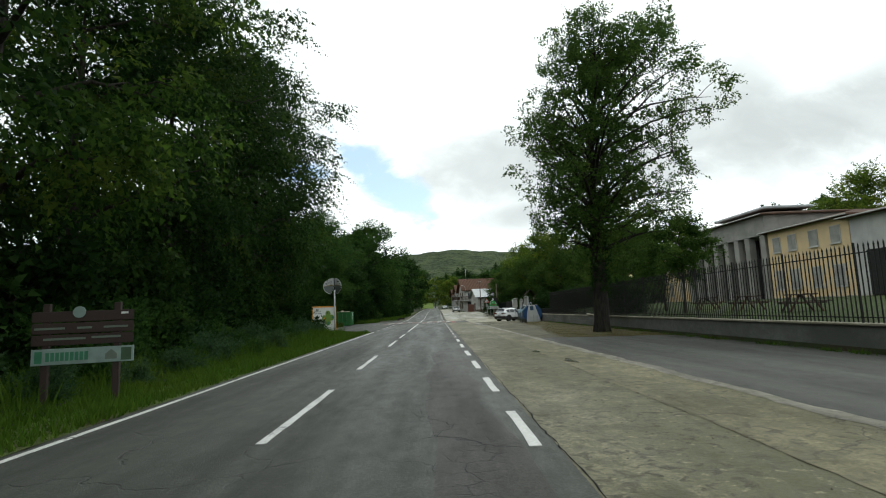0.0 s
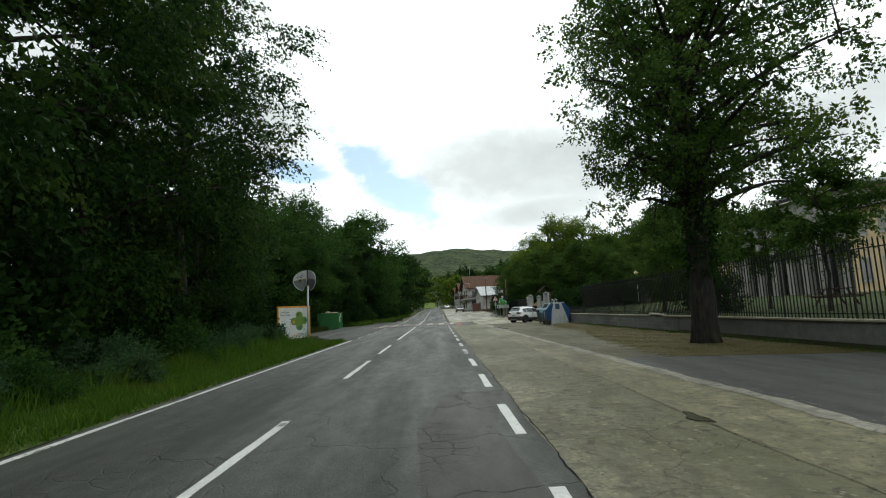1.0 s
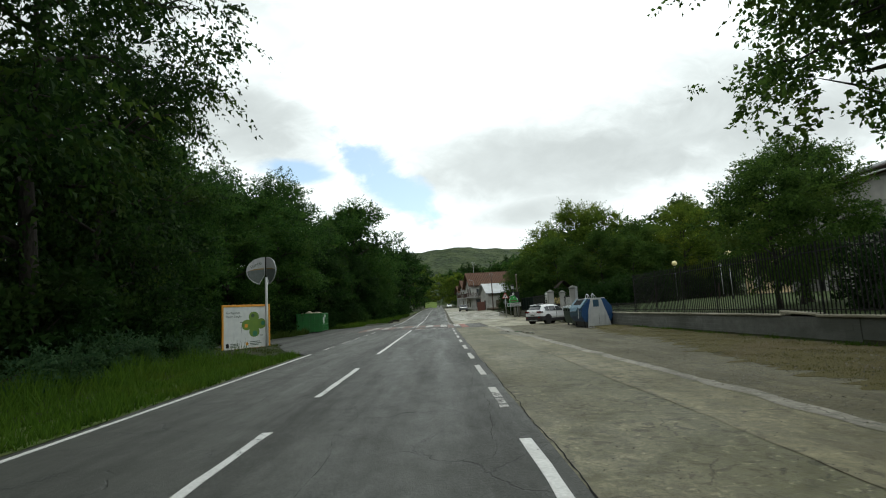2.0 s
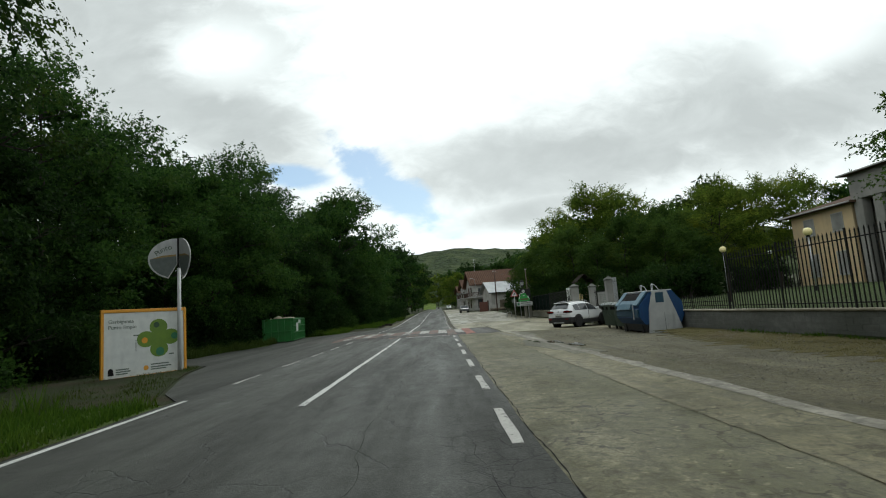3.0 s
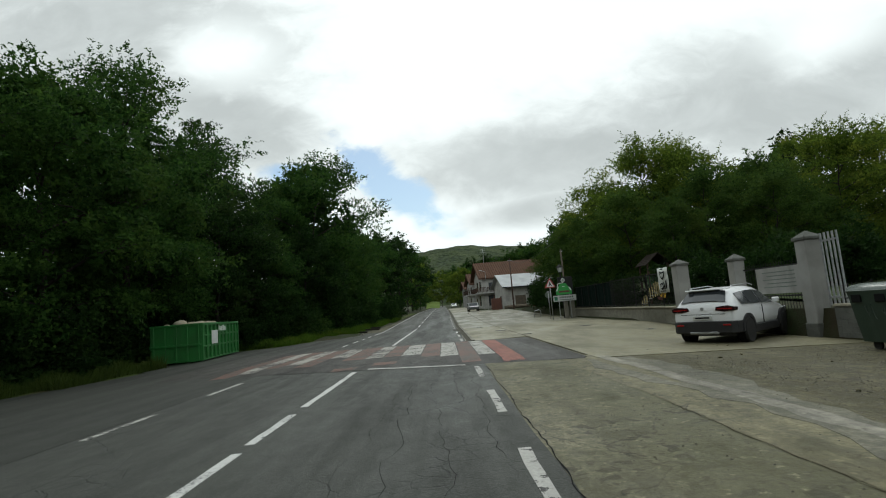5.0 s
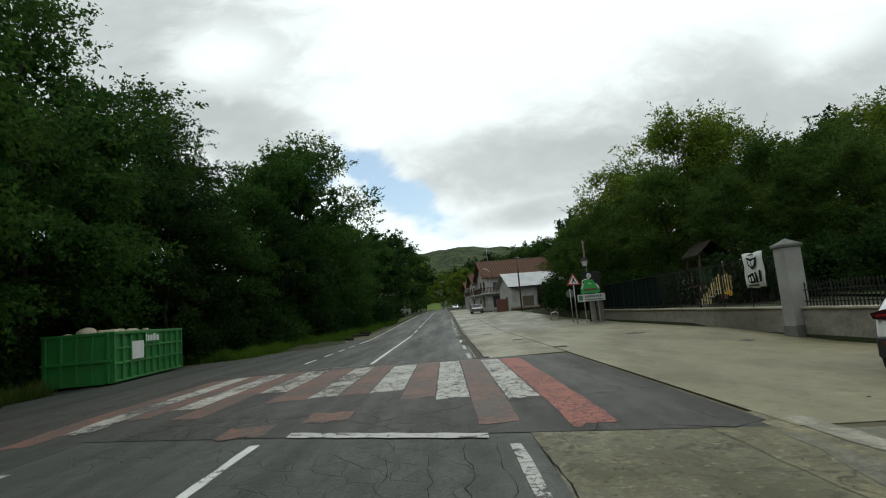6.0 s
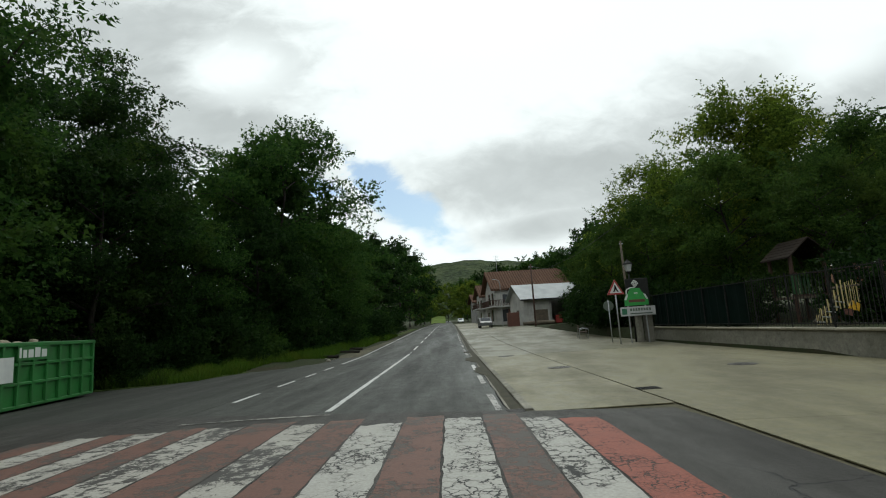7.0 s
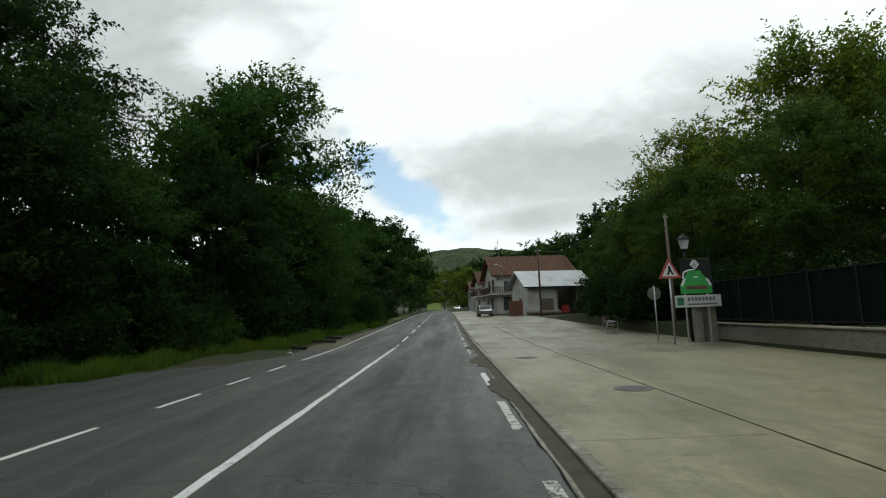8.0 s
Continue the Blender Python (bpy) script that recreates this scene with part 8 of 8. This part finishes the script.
def blades(name, spots, n, h, material, label, seed, poly=None, patchy=0.0):
    """Upright grass blades scattered over patches (x0, x1, y0, y1)."""
    g = np.random.default_rng(seed)
    area = np.array([(b - a) * (d - c) for a, b, c, d in spots])
    pick = g.choice(len(spots), n, p=area / area.sum())
    sp = np.array(spots)[pick]
    x = sp[:, 0] + (sp[:, 1] - sp[:, 0]) * g.random(n)
    y = sp[:, 2] + (sp[:, 3] - sp[:, 2]) * g.random(n)
    keep = np.ones(n, bool) if poly is None else inside(x, y, poly)
    if patchy:
        keep &= np.array([noise.noise(Vector((a * 0.9, b * 0.9, 4.0))) + 0.6 * noise.noise(Vector((a * 2.7, b * 2.7, 1.0))) for a, b in zip(x, y)]) > patchy - 0.5 + g.uniform(-0.25, 0.25, n)
    x, y = x[keep], y[keep]
    n = len(x)
    z = np.array([rise(b) - lay_by(b) * side_fall(a) for a, b in zip(x, y)])
    hh = h * g.uniform(0.4, 1.3, n) * (0.7 + 0.5 * np.sin(x * 1.7 + y * 0.9) ** 2)
    a = g.uniform(0, 6.283, n)
    lean = g.normal(scale=0.35, size=(n, 2))
    w = np.minimum(0.012 + 0.012 * g.random(n), 0.12 * hh + 0.003)
    v = np.stack([np.stack([x + w * np.cos(a), y + w * np.sin(a), z], 1), np.stack([x - w * np.cos(a), y - w * np.sin(a), z], 1),
                  np.stack([x + lean[:, 0] * hh, y + lean[:, 1] * hh, z + hh], 1)], 1).reshape(-1, 3)
    me = bpy.data.meshes.new(name)
    me.vertices.add(3 * n)
    me.vertices.foreach_set("co", v.ravel())
    me.loops.add(3 * n)
    me.loops.foreach_set("vertex_index", np.arange(3 * n))
    me.polygons.add(n)
    me.polygons.foreach_set("loop_start", np.arange(0, 3 * n, 3))
    me.update()
    me.materials.append(M[material])
    return tagged(new(name, me), label, "grass", "", "stuff")


blades("grass", [(-5.2, -4.62, 2, 43), (-6.4, -4.75, 2, 43), (-8.5, -5.8, 2, 43)], 42000, 0.2, "blade", "rough roadside grass along the verge", 1)
blades("tall_grass", [(-8.6, -6.6, 2, 43), (-9.6, -7.5, 4, 40)], 16000, 0.55, "blade", "tall weeds below the shrubs", 2)
blades("grass", [(-18, -4.7, 43, 56.5)], 36000, 0.11, "blade_dull", "grass round the information board", 3, [(-4.75, 43), (-5.6, 44.6), (-7.0, 48.0), (-8.2, 51.2), (-8.9, 54), (-11, 55.6), (-15, 56.5), (-16, 56), (-16, 43)], 0.35)
blades("grass", [(-15.8, -13.2, 62.5, 68), (-15.5, -12.4, 68, 75), (-14.6, -11, 85.6, 88)], 16000, 0.5, "blade_dull", "long dull grass between lay-by and woods", 4)
blades("grass", [(-12, -9.0, 88, 93), (-10.5, -8.1, 93, 99), (-9.6, -7.4, 99, 106), (-8.6, -6.0, 106, 116), (-7.6, -5.4, 116, 126), (-14.2, -9.6, 85.6, 92), (-8.6, -6.6, 95, 104)], 44000, 0.5, "blade", "long grass between shoulder and woods", 8)
blades("grass", [(6.9, 11.5, 25.5, 55)], 60000, 0.03, "blade_dry", "thin dry grass under the tree", 5, [(6.9, 27.2), (7.6, 26.3), (11.5, 25.2), (11.5, 54.2), (10.2, 53.8), (9.7, 51.8), (9.1, 49.5), (8.8, 46), (8.9, 42), (8.0, 38), (7.4, 34), (7.2, 30.5)], 0.35)
blades("grass", [(11.2, 11.55, 4, 51)], 4200, 0.1, "blade", "weeds along the foot of the wall", 7, None, 0.4)
blades("grass", [(12.0, 16.0, 14, 60), (16, 24, 20, 80)], 12000, 0.12, "blade", "lawn grass behind the fence", 6)
rnd = random.Random(31)
for i in range(16):
    x, y = -8.2 + rnd.uniform(0, 2.4), 92 + rnd.uniform(0, 22)
    rubbish("stone", x, y, rise(y) + 0.03, rnd.uniform(0.06, 0.16), "stone", "loose stone on the gravel shoulder", 50 + i)
for i in range(5):
    y = 96 + i * 3.4
    x = -7.4 + rnd.uniform(-0.5, 0.8)
    a = rnd.uniform(0, 3.1)
    bm = bent(B(), [(-1.4, 0, 0.05), (-0.2, 0.15, 0.12), (1.3, -0.1, 0.04)], [0.09, 0.08, 0.04], 6)
    solid("fallen_branch", bm, "bark", "bare fallen branch lying on the shoulder", "branch", "", pose(x, y, rise(y) + 0.03, 0, 0, math.degrees(a)))
for i in range(14):
    x, y = rnd.uniform(6.0, 9.5), rnd.uniform(52, 64)
    rubbish("stone", x, y, 0.015 - dip(x, y), rnd.uniform(0.02, 0.04), "gravel", "small loose stone on the yard", 80 + i)


def pebbles(n, x0, x1, y0, y1, size, material, label, seed, z0=0.012):
    """Loose chippings: many small flattened lumps lying on the ground."""
    g = np.random.default_rng(seed)
    x, y = g.uniform(x0, x1, n), g.uniform(y0, y1, n)
    keep = np.array([noise.noise(Vector((a * 0.7, b * 0.25, seed))) > -0.12 for a, b in zip(x, y)])
    x, y = x[keep], y[keep]
    m = len(x)
    z = np.array([z0 - dip(a, b) for a, b in zip(x, y)])
    r = size * g.uniform(0.4, 1.3, m)
    a = g.uniform(0, 6.28, m)
    ux, uy = np.cos(a) * r, np.sin(a) * r
    flat = r * g.uniform(0.35, 0.7, m)
    rim = [(x + ux, y + uy, z), (x - uy * 0.7, y + ux * 0.7, z + flat * 0.2), (x - ux * 0.9, y - uy * 0.9, z), (x + uy * 0.75, y - ux * 0.75, z)]
    top = (x + ux * 0.15, y + uy * 0.15, z + flat)
    v = np.stack([np.stack(p, 1) for p in rim + [top]], 1).reshape(-1, 3)
    base = np.arange(m)[:, None] * 5
    faces = np.concatenate([base + np.array([[i, (i + 1) % 4, 4]]) for i in range(4)])
    me = bpy.data.meshes.new("chippings")
    me.from_pydata(v.tolist(), [], faces.tolist())
    me.materials.append(M[material])
    tagged(new("chippings", me), label, "gravel", kind="stuff")


M["chip_dark"] = plain("chip_dark", (0.05, 0.048, 0.034), (0.072, 0.068, 0.047), 0.85, 6.0)
M["chip_pale"] = plain("chip_pale", (0.17, 0.155, 0.12), (0.12, 0.11, 0.085), 0.85, 6.0)
pebbles(9000, 5.9, 11.4, 27, 62, 0.021, "chip_dark", "dark loose chippings on the gravel yard", 3)
pebbles(5000, 5.9, 11.4, 27, 62, 0.026, "chip_pale", "pale loose chippings on the gravel yard", 5)
pebbles(2200, 2.1, 5.2, 2, 62, 0.016, "chip_dark", "dark grit on the worn concrete", 7, 0.007)
pebbles(900, 5.1, 6.0, 4, 62, 0.024, "chip_pale", "pale crumbs along the concrete strip", 9, 0.013)
